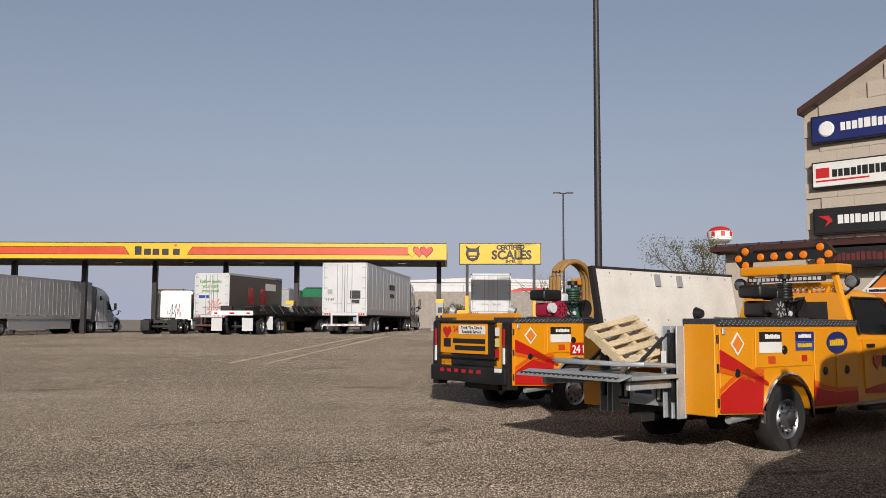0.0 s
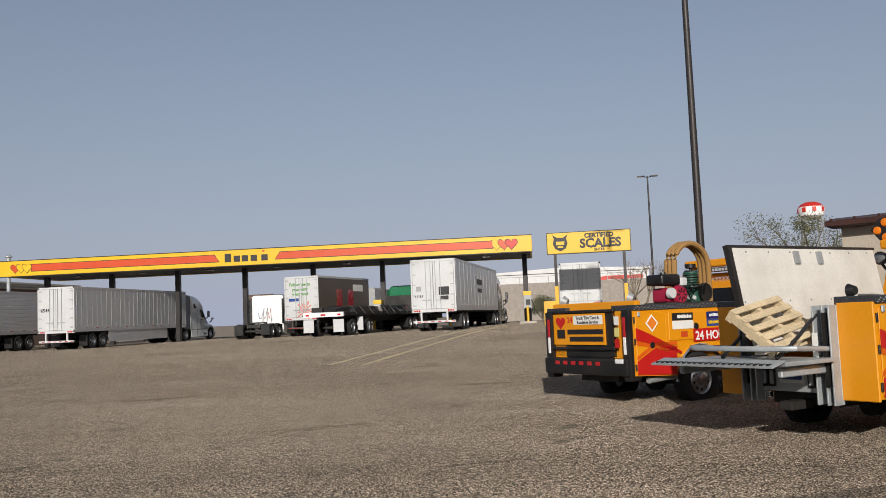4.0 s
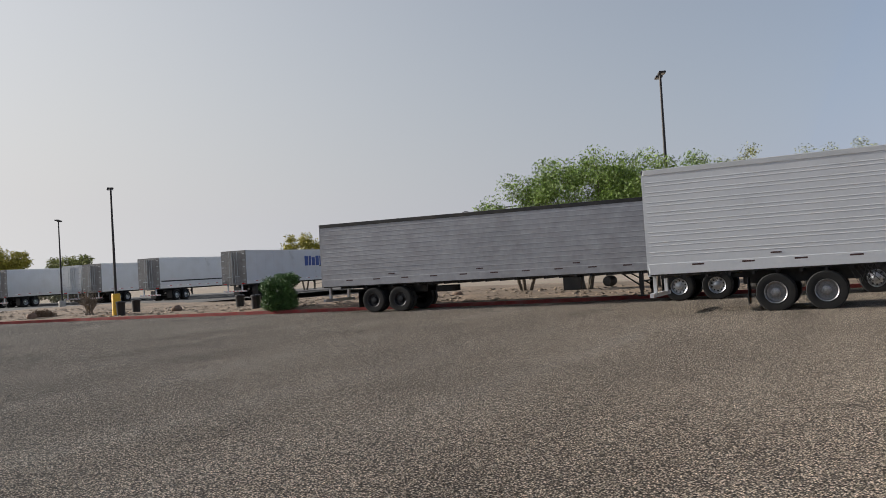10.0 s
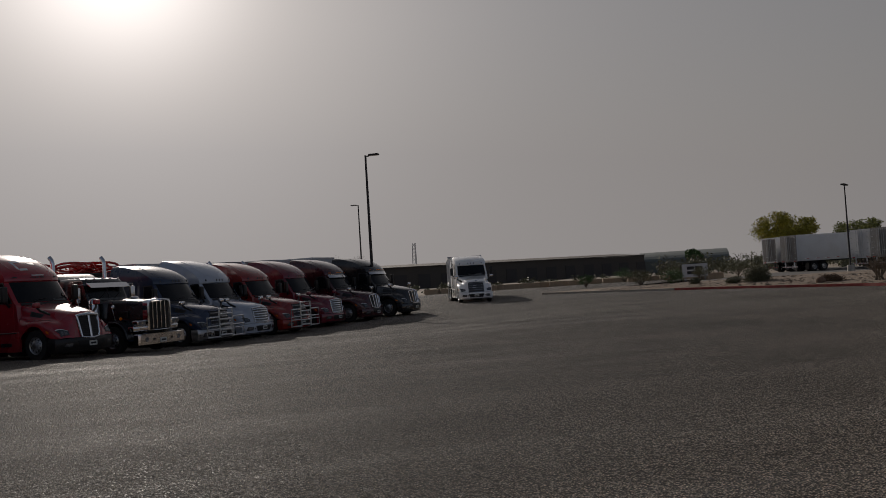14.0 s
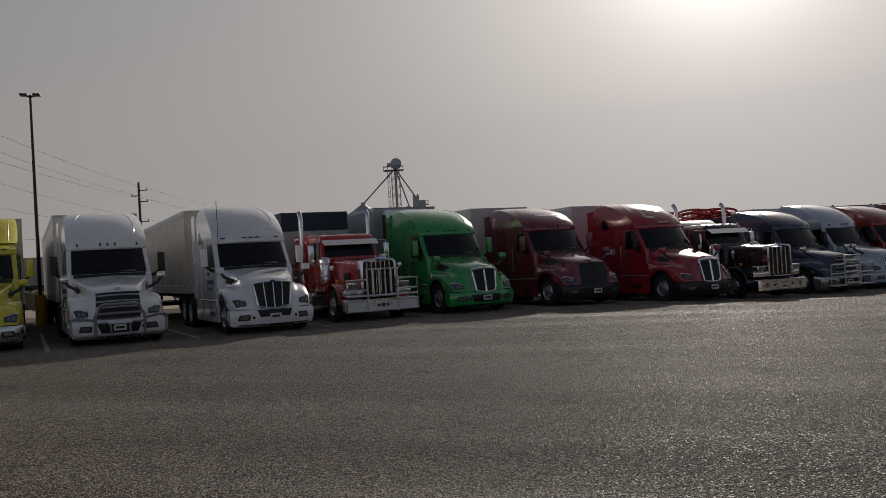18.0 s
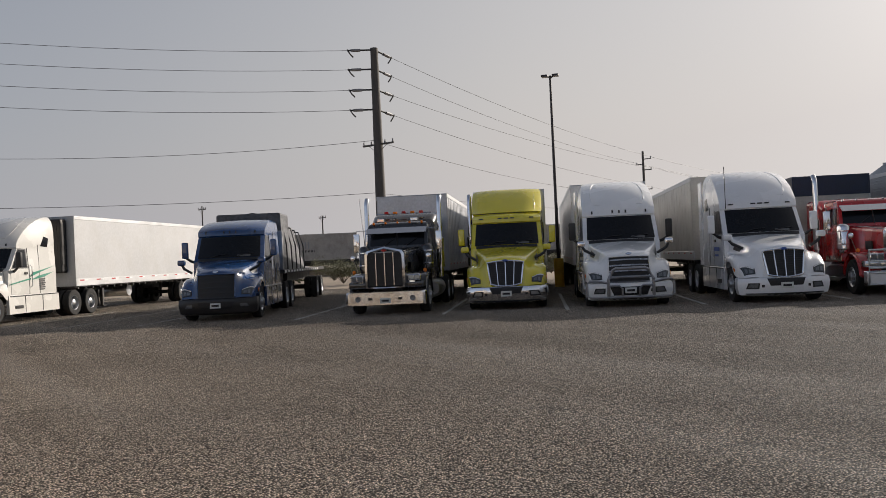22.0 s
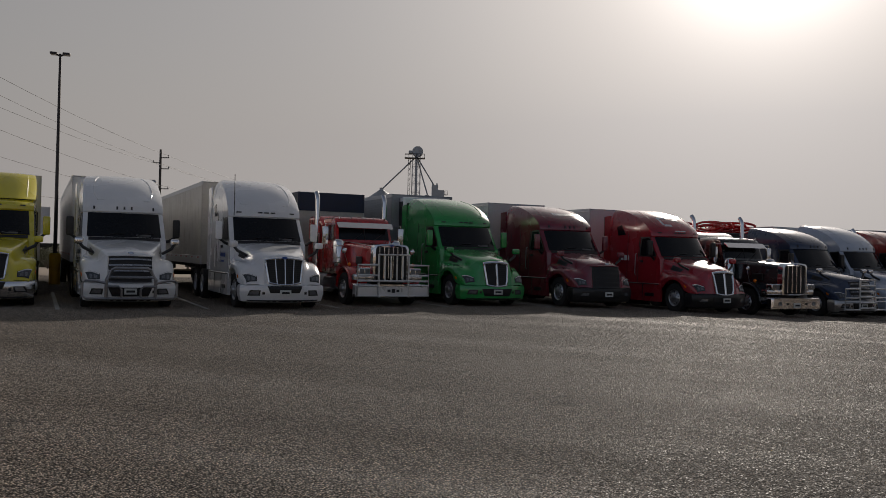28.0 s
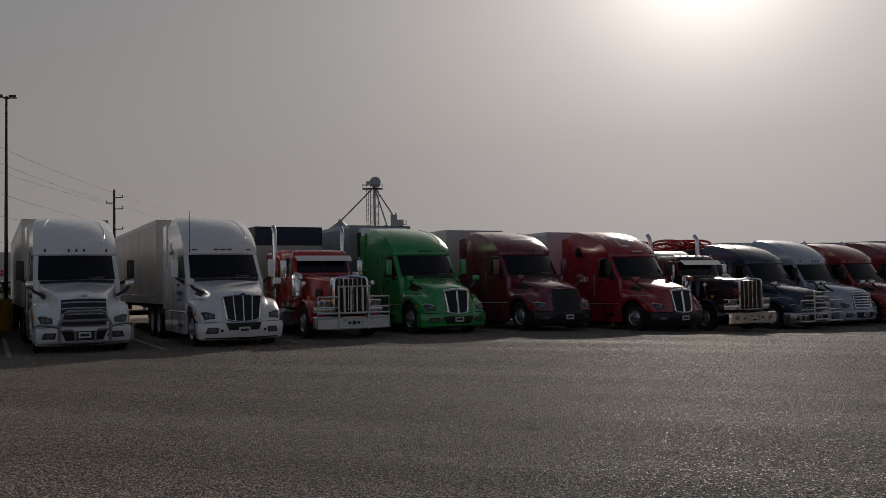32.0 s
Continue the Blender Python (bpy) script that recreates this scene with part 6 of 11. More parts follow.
def hearts(parent, x, z, y, size, order, name="heart_sign"):
    """Three overlapping heart shapes on a fascia that looks along -y."""
    for k, mat in enumerate(order):
        bm = extrude([(p[0] + x + k * size * 0.62, p[1] + z) for p in heart(size)], "y", y - 0.012 - 0.01 * k, y)
        part(name, bm, mat, parent)
        bm = extrude([(p[0] + x + k * size * 0.62, p[1] + z) for p in heart(size * 1.1)], "y", y - 0.007 - 0.01 * k, y)
        part("heart_outline", bm, INK, parent)


def logo_blocks(parent, x, z, y, w, h):
    """A dark word mark as plain blocks."""
    k = w / 5.4
    for i, a in enumerate((0, 1.05, 2.0, 3.05, 4.3)):
        bm = bmesh.new()
        slab(bm, x + a * k, y - 0.02, z, x + (a + 0.74) * k, y, z + (h if i == 0 else h * 0.72))
        part("word_mark", bm, INK, parent, "dark block of the word mark")


CA = thing("fuel_canopy", pose(-43.5, 60.0, 0, 0, 0, 2.8), "long yellow fuel canopy with an orange-red stripe", "canopy")
CL, CD, Z0, Z1 = 40.4, 8.5, 6.05, 7.2
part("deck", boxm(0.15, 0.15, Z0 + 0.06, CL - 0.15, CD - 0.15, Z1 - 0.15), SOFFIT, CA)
for nm, b in (("front_fascia", boxm(0, 0, Z0, CL, 0.14, Z1, 0.01, 1)), ("rear_fascia", boxm(0, CD - 0.14, Z0, CL, CD, Z1, 0.01, 1)), ("end_fascia", boxm(0, 0.142, Z0, 0.14, CD - 0.142, Z1)), ("end_fascia", boxm(CL - 0.14, 0.142, Z0, CL, CD - 0.142, Z1))):
    part(nm, b, YELLOW, CA, "yellow fascia")
part("top_trim", boxm(-0.02, -0.02, Z1 + 0.002, CL + 0.02, 0.16, Z1 + 0.05), DARKMETAL, CA)
part("bottom_trim", boxm(-0.02, -0.02, Z0 - 0.05, CL + 0.02, 0.16, Z0 - 0.002), DARKMETAL, CA)
for x0, x1, a, b in ((2.6, 17.3, 0.0, -0.35), (21.6, 37.6, -0.35, 0.0)):
    zb, zt = Z0 + 0.34, Z0 + 0.84
    part("stripe_outline", extrude([(x0 - 0.06 - a * 0, zb - 0.04), (x1 + 0.06, zb - 0.04), (x1 + 0.02 + b, zt + 0.04), (x0 - 0.02 - a, zt + 0.04)], "y", -0.012, 0.0), INK, CA)
    part("stripe", extrude([(x0, zb), (x1, zb), (x1 + b, zt), (x0 - a, zt)], "y", -0.02, 0.0), ORANGE, CA, "orange-red stripe")
part("end_stripe", boxm(CL, 1.0, Z0 + 0.34, CL + 0.02, CD - 2.5, Z0 + 0.84), ORANGE, CA)
hearts(CA, 1.3, Z0 + 0.6, 0.0, 0.75, (ORANGE, YELLOW, YELLOW))
hearts(CA, 37.9, Z0 + 0.6, -0.002, 0.85, (YELLOW, ORANGE, SIGNRED))
logo_blocks(CA, 17.75, Z0 + 0.28, -0.005, 3.5, 0.62)
part("heart_dot", extrude([(p[0] + 20.7, p[1] + Z0 + 0.98) for p in heart(0.2)], "y", -0.02, 0), ORANGE, CA)
for k in range(8):
    x = 1.5 + k * 5.47
    g = ground_z(-43.5 + x, 64)
    part("column", boxm(x - 0.18, 3.8, g - 0.1, x + 0.18, 4.2, Z0 + 0.05, 0.02, 1), DARKMETAL, CA)
    part("ceiling_lamp", boxm(x + 2.3, 3.7, Z0 - 0.02, x + 2.9, 4.3, Z0 + 0.055, 0.02), LAMP, CA)


def dispenser(m, label):
    t = thing("fuel_dispenser", m, label, "fuel pump", "pumps under the canopy")
    part("island", boxm(-0.6, -2.2, -0.1, 0.6, 2.2, 0.16, 0.05), CONCRETE, t)
    part("cabinet", boxm(-0.28, -0.55, 0.16, 0.28, 0.55, 2.0, 0.03), GREYMETAL, t)
    part("topper", boxm(-0.3, -0.58, 2.0, 0.3, 0.58, 2.3, 0.03), YELLOW, t, "yellow topper")
    part("display", boxm(-0.12, -0.57, 1.3, 0.2, -0.548, 1.7, 0.01), BLACK, t)
    for y in (-1.9, 1.9):
        part("bollard", tube([(0, y, 0.1), (0, y, 1.15), (0, y, 1.2)], [0.09, 0.09, 0.05], 10), BOLLARD, t, smooth=True)
    hose = tube([(0.25, -0.56, 1.7), (0.5, -0.7, 1.2), (0.4, -0.65, 0.6), (0.3, -0.56, 1.1)], 0.025, 6)
    part("hose", hose, BLACK, t)
    part("bin", lathe([(0.0, 0.16), (0.25, 0.16), (0.28, 1.0), (0.2, 1.1), (0, 1.12)], 14, "z"), BLACK, t).location = (0, -1.2, 0)
    return t


for k in range(4, 8):
    x, y = -43.5 + 1.5 + k * 5.47, 63.0 + k * 0.26
    dispenser(pose(x, y - 1.6, ground_z(x, y), 0, 0, 2.8), "grey fuel dispenser with yellow topper on a concrete island")

# ---- weighing-station sign on two posts ----
x, y = polar(-0.75, 51.0)
SG = thing("scale_sign", pose(x, y, 0, 0, 0, -0.75), "yellow certified scales sign on two black posts", "sign")
gz = ground_z(x, y)
part("board", boxm(-2.38, -0.1, 5.02, 2.38, 0.1, 6.22, 0.02), YELLOW, SG)
part("board_edge", boxm(-2.42, -0.08, 4.98, 2.42, 0.08, 6.26), INK, SG)
for s in (-1.95, 2.0):
    part("post", boxm(s - 0.08, -0.2, gz - 0.1, s + 0.08, -0.05 + 0.14, 5.0), DARKMETAL, SG)
    part("post_sleeve", boxm(s - 0.1, -0.22, gz, s + 0.1, 0.12, gz + 2.2), BOLLARD, SG, "yellow lower post sleeve")
part("guard_box", boxm(-2.75, -0.15, gz - 0.1, -1.9, 0.55, gz + 1.35, 0.03), BOLLARD, SG, "yellow guard box at the post")
cat = [(-0.52, 0.62), (-0.42, 0.36), (-0.5, 0.0), (-0.35, -0.35), (0, -0.52), (0.35, -0.35), (0.5, 0.0), (0.42, 0.36), (0.52, 0.62), (0.2, 0.4), (-0.2, 0.4)]
part("emblem", extrude([(p[0] * 0.85 - 1.62, p[1] * 0.85 + 5.6) for p in cat], "y", -0.13, -0.1), INK, SG, "black cat-head shape")
bars("emblem_marks", [(-0.24, 0.24, 0.0, 0.2), (-0.16, 0.16, -0.16, -0.08)], pose(-1.62, -0.132, 5.52, 90, 0, 0), YELLOW, SG)
words("lettering", "CERTIFIED", 0.36, pose(0.62, -0.105, 5.88, 90, 0, 0), INK, SG, align="CENTER", bold=0.05)
words("lettering", "SCALES", 0.72, pose(0.68, -0.105, 5.31, 90, 0, 0), INK, SG, align="CENTER", bold=0.04)
words("lettering", "ENTER", 0.2, pose(0.62, -0.105, 5.1, 90, 0, 0), INK, SG, align="CENTER", bold=0.04)

# ---- trucks in the fuel lanes ----
FG = "vehicles at the fuel lanes"


def rear_marks(t, L, lines, h=0.2, mat=INK):
    for k, (txt, y, z, size) in enumerate(lines):
        words("unit_number", txt, size, pose(-L - 0.056, y, z, 90, 0, -90), mat, t, align="CENTER")


def lane_trailer(az, d, yaw, label, length=16.15, tract=None, tract_label="", **kw):
    x, y = polar(az, d)
    z = ground_z(x, y)
    c, s = math.cos(radians(yaw)), math.sin(radians(yaw))
    m = pose(x + c * length, y + s * length, z, 0, 0, yaw)
    t = trailer(m, label, length=length, group=FG, **kw)
    if tract:
        tractor(m @ pose(6.4, 0, 0), tract_label, tract, group=FG, top=3.85)
    return t


t1167 = lane_trailer(9.55, 49.3, 87, "white box trailer with barn doors at the fuel lane", tract=P_DARK, tract_label="black tractor under the canopy edge", ribs="wide")
rear_marks(t1167, 16.15, [("T1167", 0.85, 1.95, 0.2)])
bars("notice", [(-0.3, 0.3, -0.05, 0.42), (-0.25, 0.25, -0.32, -0.1)], pose(-16.21, -0.62, 2.1, 90, 0, -90), INK, t1167)
bars("code_patch", [(-0.14, 0.14, 0, 0.28)], pose(-16.21, 0.85, 2.3, 90, 0, -90), GREYMETAL, t1167)
bars("side_mark", bar_line(-1.0, 1.0, 0, 0.35, 1) + bar_line(-0.8, 0.8, -0.5, 0.25, 2), pose(-8, -1.313, 2.8, 90, 0, 0), INK, t1167)
t65 = lane_trailer(32.9, 62.0, 90, "white box trailer with a side skirt at the fuel lane", tract=WHITE, tract_label="white sleeper tractor at the pump", ribs="posts", skirt=True)
rear_marks(t65, 16.15, [("6544", 0.75, 2.5, 0.32)])
t2 = lane_trailer(36.9, 66.5, 90, "white ribbed trailer waiting at the fuel lane", ribs="corr", door_mat=TRWHITE, mat=TRWHITE)
t1 = lane_trailer(41.3, 68.0, 90, "trailer with a dark arch mural on its rear doors", ribs="posts", mat=TRWHITE)
arch = [(-1.0, 0.15), (1.0, 0.15), (1.0, 1.5)] + [(1.0 * math.cos(radians(a)), 1.5 + 0.95 * math.sin(radians(a))) for a in range(15, 180, 15)] + [(-1.0, 1.5)]
o = part("mural", extrude(arch, "z", 0, 0.01), surface("navy mural", (0.012, 0.014, 0.045), 0.5), t1, "dark blue arch with a white diagonal")
o.matrix_basis = pose(-16.215, 0, 1.4, 90, 0, -90)
o = part("mural_diagonal", boxm(-1.35, -0.06, 0, 1.35, 0.06, 0.015), INKW, t1)
o.matrix_basis = pose(-16.22, 0, 2.3, 90, 0, -90) @ pose(0, 0, 0, 0, 0, -48)
bars("mural_surround", [(-1.2, -1.02, 0.1, 2.6), (1.02, 1.2, 0.1, 2.6), (-1.2, 1.2, 0.0, 0.12)], pose(-16.212, 0, 1.35, 90, 0, -90), YELLOW, t1)
bars("mural_stars", [(-0.6, -0.45, 1.2, 1.35), (0.35, 0.5, 1.7, 1.85), (0.5, 0.65, 0.9, 1.05), (-0.3, -0.15, 0.6, 0.75)], pose(-16.224, 0, 1.4, 90, 0, -90), YELLOW, t1)
ts = lane_trailer(18.15, 60.5, 80, "grocery box trailer with a flower print", length=8.5, ribs="", door_mat=TRWHITE, mat=surface("dark printed side", (0.09, 0.07, 0.06), 0.4, vary=0.3), bogie=-7.0)
GRN = surface("green lettering", (0.1, 0.3, 0.05), 0.5)
for k, (txt, z) in enumerate((("Follow me to", 3.45), ("your next", 3.12), ("great meal", 2.8))):
    words("door_lettering", txt, 0.3, pose(-8.56, 0.1, z, 90, 0, -90), GRN, ts, align="CENTER")
bars("door_mark", bar_line(-0.95, -0.2, 0, 0.2, 3), pose(-8.56, 0, 2.4, 90, 0, -90), INKB, ts)
fl = bmesh.new()
for k in range(14):
    a = radians(10 + k * 26)
    r = 0.42 + 0.1 * (k % 3)
    extrude([(0.25 + 0.06 * math.cos(a + 1.5), 1.75 + 0.06 * math.sin(a + 1.5)), (0.25 + r * math.cos(a - 0.08), 1.75 + r * math.sin(a - 0.08)), (0.25 + r * 1.15 * math.cos(a), 1.75 + r * 1.15 * math.sin(a)), (0.25 + r * math.cos(a + 0.08), 1.75 + r * math.sin(a + 0.08))], "z", 0, 0.008, fl)
o = part("flower_print", fl, surface("pink print", (0.6, 0.16, 0.1), 0.5), ts)
o.matrix_basis = pose(-8.557, 0, 0, 90, 0, -90)
bars("side_mark", bar_line(-0.9, 0.9, 0, 0.5, 5), pose(-2.0, -1.304, 3.1, 90, 0, 0), INKW, ts)
bars("side_stripe", [(-3.5, -2.6, -1.0, 0.6), (-1.6, -0.7, -1.0, 0.6)], pose(-2.2, -1.304, 2.6, 90, 0, 0), P_CRIM, ts)

# flatbed with straps and folded tarps
x, y = polar(16.8, 51.5)
FB = thing("flatbed_trailer", pose(x, y, ground_z(x, y), 0, 0, 83), "black flatbed trailer with white mud flaps and straps", "trailer", FG)
part("deck", boxm(0, -1.28, 1.25, 14.6, 1.28, 1.42, 0.02), STEEL, FB)
part("rear_sill", boxm(-0.06, -1.28, 1.15, 0.0, 1.28, 1.42), REFLWHITE, FB, "silver rear sill with red lamps")
bars("sill_lamps", [(-1.1, -0.9, 0.02, 0.12), (-0.15, 0.15, 0.02, 0.12), (0.9, 1.1, 0.02, 0.12)], pose(-0.062, 0, 1.2, 90, 0, -90), REDLENS, FB)
for s in (1, -1):
    part("side_rail", boxm(0, s * 1.28, 1.2, 14.6, s * 1.36, 1.3), STEEL, FB)
    part("main_beam", boxm(0.3, s * 0.5 - 0.07, 0.8, 14, s * 0.5 + 0.07, 1.25), STEEL, FB)
    part("mud_flap", boxm(-0.02, s * 0.95 - 0.33, 0.25, 0.0, s * 0.95 + 0.33, 1.0), TRWHITE, FB, "white rear mud flap")
    for xx in (1.4, 4.0):
        wheel(FB, xx, s * 1.0, True)
    part("side_flap", boxm(2.5, s * 1.2 - 0.3, 0.3, 2.54, s * 1.2 + 0.1, 1.1), TRWHITE, FB)
for xx in (1.4, 4.0):
    part("axle", tube([(xx, -0.95, 0.51), (xx, 0.95, 0.51)], 0.09), STEEL, FB)
for k in range(9):
    part("tie_down", tube([(2.0 + k * 1.4, -1.33, 1.3), (2.1 + k * 1.4, -0.9, 1.72 + 0.06 * (k % 3)), (2.2 + k * 1.4, 0.4, 1.8), (2.3 + k * 1.4, 1.33, 1.3)], 0.04, 6), BLACK, FB)
part("tarp_bundle", loft([(0.6, 0.5, 0.5, 1.42, 1.66, 0.12), (3.0, 0.8, 0.7, 1.42, 1.8, 0.15), (8.0, 0.9, 0.8, 1.42, 1.75, 0.14), (13.6, 0.6, 0.5, 1.42, 1.9, 0.12)]), BLACK, FB, "black folded tarpaulin", smooth=True)
rnd = random.Random(12)
for k in range(14):
    x0 = 0.5 + k * 0.95
    part("folded_tarp", loft([(x0, 0.3, 0.25, 1.42, 1.55, 0.05), (x0 + 0.3, 0.4, 0.3, 1.42, 1.72 + rnd.uniform(-0.06, 0.12), 0.1), (x0 + 0.75, 0.3, 0.22, 1.42, 1.56, 0.06)]), LINE if k % 6 == 1 else BLACK, FB, smooth=True).location = (0, rnd.uniform(-0.8, 0.6), 0)
part("chain_box", boxm(0.3, 0.2, 1.42, 1.1, 0.9, 1.72, 0.04), STEEL, FB)
part("bulkhead", boxm(14.4, -1.25, 1.42, 14.6, 1.25, 2.6), STEEL, FB)
tractor(FB.matrix_basis @ pose(20.2, 0, 0), "emerald green tractor ahead of a flatbed", car_paint("emerald paint", (0.004, 0.15, 0.062)), group=FG, top=3.35)

# bobtail tractor seen from behind, tanker and boxes beyond the canopy
x, y = polar(21.4, 60.5)
tractor(pose(x, y + 8.3, ground_z(x, y), 0, 0, 90), "white bobtail tractor between the pumps", WHITE, group=FG, top=3.3, deflector=False)
for az, d, mt, h in ((14.2, 84, GREYMETAL, 4.0), (20.8, 84, surface("brown load", (0.12, 0.08, 0.055), 0.7, vary=0.4), 3.9), (-0.1, 56, TRWHITE, 3.75)):
    x, y = polar(az, d)
    trailer(pose(x, y + 12, ground_z(x, y), 0, 0, 90), "box trailer parked beyond the canopy", mt, 12, "posts", height=h, group=FG, bogie=-9.6)

# walls and roofs beyond
BLOCKWALL = surface("split-face block wall", (0.3, 0.27, 0.24), 0.9, 0, 0.25, 3, 12, 0.03)
tagged(part("boundary_wall", boxm(-12, 90, 0.4, 60, 90.6, 4.7, 0.02), BLOCKWALL, None), "grey split-face boundary wall behind the pumps", "wall", kind="structure")
FEN = thing("wall_fence", pose(-12, 90.3, 4.7), "thin wire fence on the boundary wall", "fence")
for k in range(25):
    part("post", tube([(k * 3, 0, -0.05), (k * 3, 0, 0.7)], 0.03, 5), GREYMETAL, FEN)
part("rail", tube([(0, 0, 0.68), (72, 0, 0.68)], 0.02, 5), GREYMETAL, FEN)
WB = thing("warehouse", pose(-2, 150, 0.5), "white metal warehouse with a red zigzag stripe", "building")
part("wall", boxm(-14, 0, 0, 14, 20, 7.8), TRWHITE, WB)
part("roof", extrude([(-14.4, 7.8), (14.4, 7.8), (14.4, 8.1), (0, 8.7), (-14.4, 8.1)], "y", -0.3, 20.3), TRWHITE, WB)
part("stripe", extrude([(-13.8, 5.4), (4.0, 5.4), (7, 6.3), (13, 6.3), (13, 6.9), (6.6, 6.9), (3.6, 6.1), (-13.8, 6.1)], "y", -0.06, 0), SIGNRED, WB)


# ---- light poles ----
def light_pole(x, y, h, label, heads=2, base=True, r=0.1, yaw=0.0, yellow=False, z=None, reach=1.0):
    t = thing("light_pole", pose(x, y, ground_z(x, y) if z is None else z, 0, 0, yaw), label, "light pole", "lot light poles")
    part("pole", tube([(0, 0, 0.5), (0, 0, h * 0.5), (0, 0, h)], [r, r * 0.85, r * 0.6], 10), POLEMAT, t, smooth=True)
    if base:
        part("base", lathe([(0.0, -0.1), (0.3, -0.1), (0.3, 0.8), (0.27, 0.85), (0, 0.85)] if not yellow else [(0.0, -0.1), (0.23, -0.1), (0.23, 1.28), (0.2, 1.34), (0, 1.34)], 16, "z"), BOLLARD if yellow else CONCRETE, t, "yellow painted concrete base" if yellow else "concrete base", smooth=True)
    for s in ((1, -1) if heads == 2 else (1,)):
        part("arm", tube([(0, 0, h - 0.1), (s * 0.35 * reach, 0, h - 0.02)], 0.04, 6), POLEMAT, t)
        hd = part("lamp_head", boxm(s * 0.22 * reach, -0.17, h - 0.05, s * 0.84 * reach, 0.17, h + 0.05, 0.025), POLEMAT, t)
        part("lens", boxm(s * 0.28 * reach, -0.13, h - 0.06, s * 0.8 * reach, 0.13, h - 0.049), LAMP, hd)
    return t


x, y = 3.764, 28.03
light_pole(x, y, 15.0, "tall dark pole behind the service trucks", r=0.13)
x, y = 6.075, 72.51
light_pole(x, y, 11.4, "twin-head light pole beyond the scales", r=0.1)
tree(*polar(-3.9, 66), "leafless tree beyond the wall", 4.4, 2.8, bare=True, count=0, seed=11)
tree(*polar(-14.2, 44), "grey-green thin-leaved tree behind the shop", 5.0, 3.2, 0.1, LEAF_D, 7000, 12)
x, y = 0.373 + 37.1, 145.1
WT = thing("water_tower", pose(x, y, 0), "white water tank with red bands on legs", "water tower")
part("tank", lathe([(0.0, 14.6), (1.2, 14.7), (1.9, 15.2), (2.0, 15.7)], 24, "z"), INKW, WT, "white tank bottom", smooth=True)
part("tank_band", lathe([(2.0, 15.7), (2.02, 16.3), (1.95, 16.6)], 24, "z"), INKW, WT, smooth=True)
part("dome", lathe([(1.95, 16.6), (1.5, 17.1), (0.8, 17.4), (0, 17.45)], 24, "z"), SIGNRED, WT, "red dome", smooth=True)
for k in range(8):
    a = radians(45 * k)
    part("red_band", boxm(-0.3, 1.98, 15.75, 0.3, 2.06, 16.5, 0.02, 1), SIGNRED, WT).matrix_basis = pose(0, 0, 0, 0, 0, 45 * k)
for k in range(4):
    a = radians(45 + 90 * k)
    part("leg", tube([(2.4 * math.cos(a), 2.4 * math.sin(a), -0.5), (1.7 * math.cos(a), 1.7 * math.sin(a), 15.4)], 0.13, 6), GREYMETAL, WT)


# ---- tyre shop: u runs along its wall to the right, z up; the front looks along -y of its frame ----
CMU = surface("tan concrete block", (0.46, 0.4, 0.33), 0.85, 0, 0.12, 1.5, 25, 0.004, dirt=0.12)
CMU2 = surface("mortar", (0.42, 0.365, 0.3), 0.9, 0, 0.12, 3, 25)
BROWN = surface("brown roof metal", (0.07, 0.03, 0.025), 0.45, 0.2, 0.15)
NAVY = surface("navy sign face", (0.012, 0.02, 0.12), 0.35)
WHITESIGN = surface("white sign face", (0.72, 0.72, 0.7), 0.4)
BLACKSIGN = surface("black sign face", (0.015, 0.015, 0.016), 0.4)
SHOPM = pose(8.43, 22.39, 0.0, 0, 0, math.degrees(math.atan2(-0.65, 0.76)))
SH = thing("tyre_shop", SHOPM, "tan block tyre shop with a brown gable roof", "building")
W_, AP = 12.0, 10.2
part("wall", extrude([(0.02, -0.2), (W_, -0.2), (W_, 7.1), (W_ / 2, AP - 0.06), (0.02, 7.1)], "y", 0.03, 14.0), CMU2, SH)
part("lower_wall", boxm(-2.25, 0.05, -0.2, 0.0, 13.9, 3.55), CMU, SH)
for s in (0, 1):
    a, b = ((-0.02, 6.98), (W_ / 2, AP + 0.12)) if s == 0 else ((W_ / 2, AP + 0.12), (W_ + 0.02, 6.98))
    part("roof", extrude([a, b, (b[0], b[1] + 0.16), (a[0], a[1] + 0.16)], "y", -0.35, 14.4), BROWN, SH, "brown standing-seam roof")
part("ledge", extrude([(-0.45, 3.55), (-0.45, 3.68), (0.04, 3.78), (0.04, 3.5)], "x", -2.45, 8.5), BROWN, SH, "brown metal ledge above the wall signs")
for k in range(18):
    part("ledge_rib", boxm(-2.3 + k * 0.6, -0.47, 3.68, -2.26 + k * 0.6, -0.4, 3.74), BROWN, SH)


def wall_sign(u0, u1, z0, z1, mat, label, frame_mat=DARKMETAL, proud=0.18):
    t = thing("wall_sign", SHOPM @ pose(u0, 0, z0), label, "sign", "signs on the tyre shop")
    w, h = u1 - u0, z1 - z0
    part("cabinet", boxm(0, -proud + 0.02, 0, w, 0.0, h, 0.02), frame_mat, t)
    part("sign_face", boxm(0.04, -proud, 0.04, w - 0.04, -proud + 0.04, h - 0.04, 0.01), mat, t)
    return t, -proud - 0.002


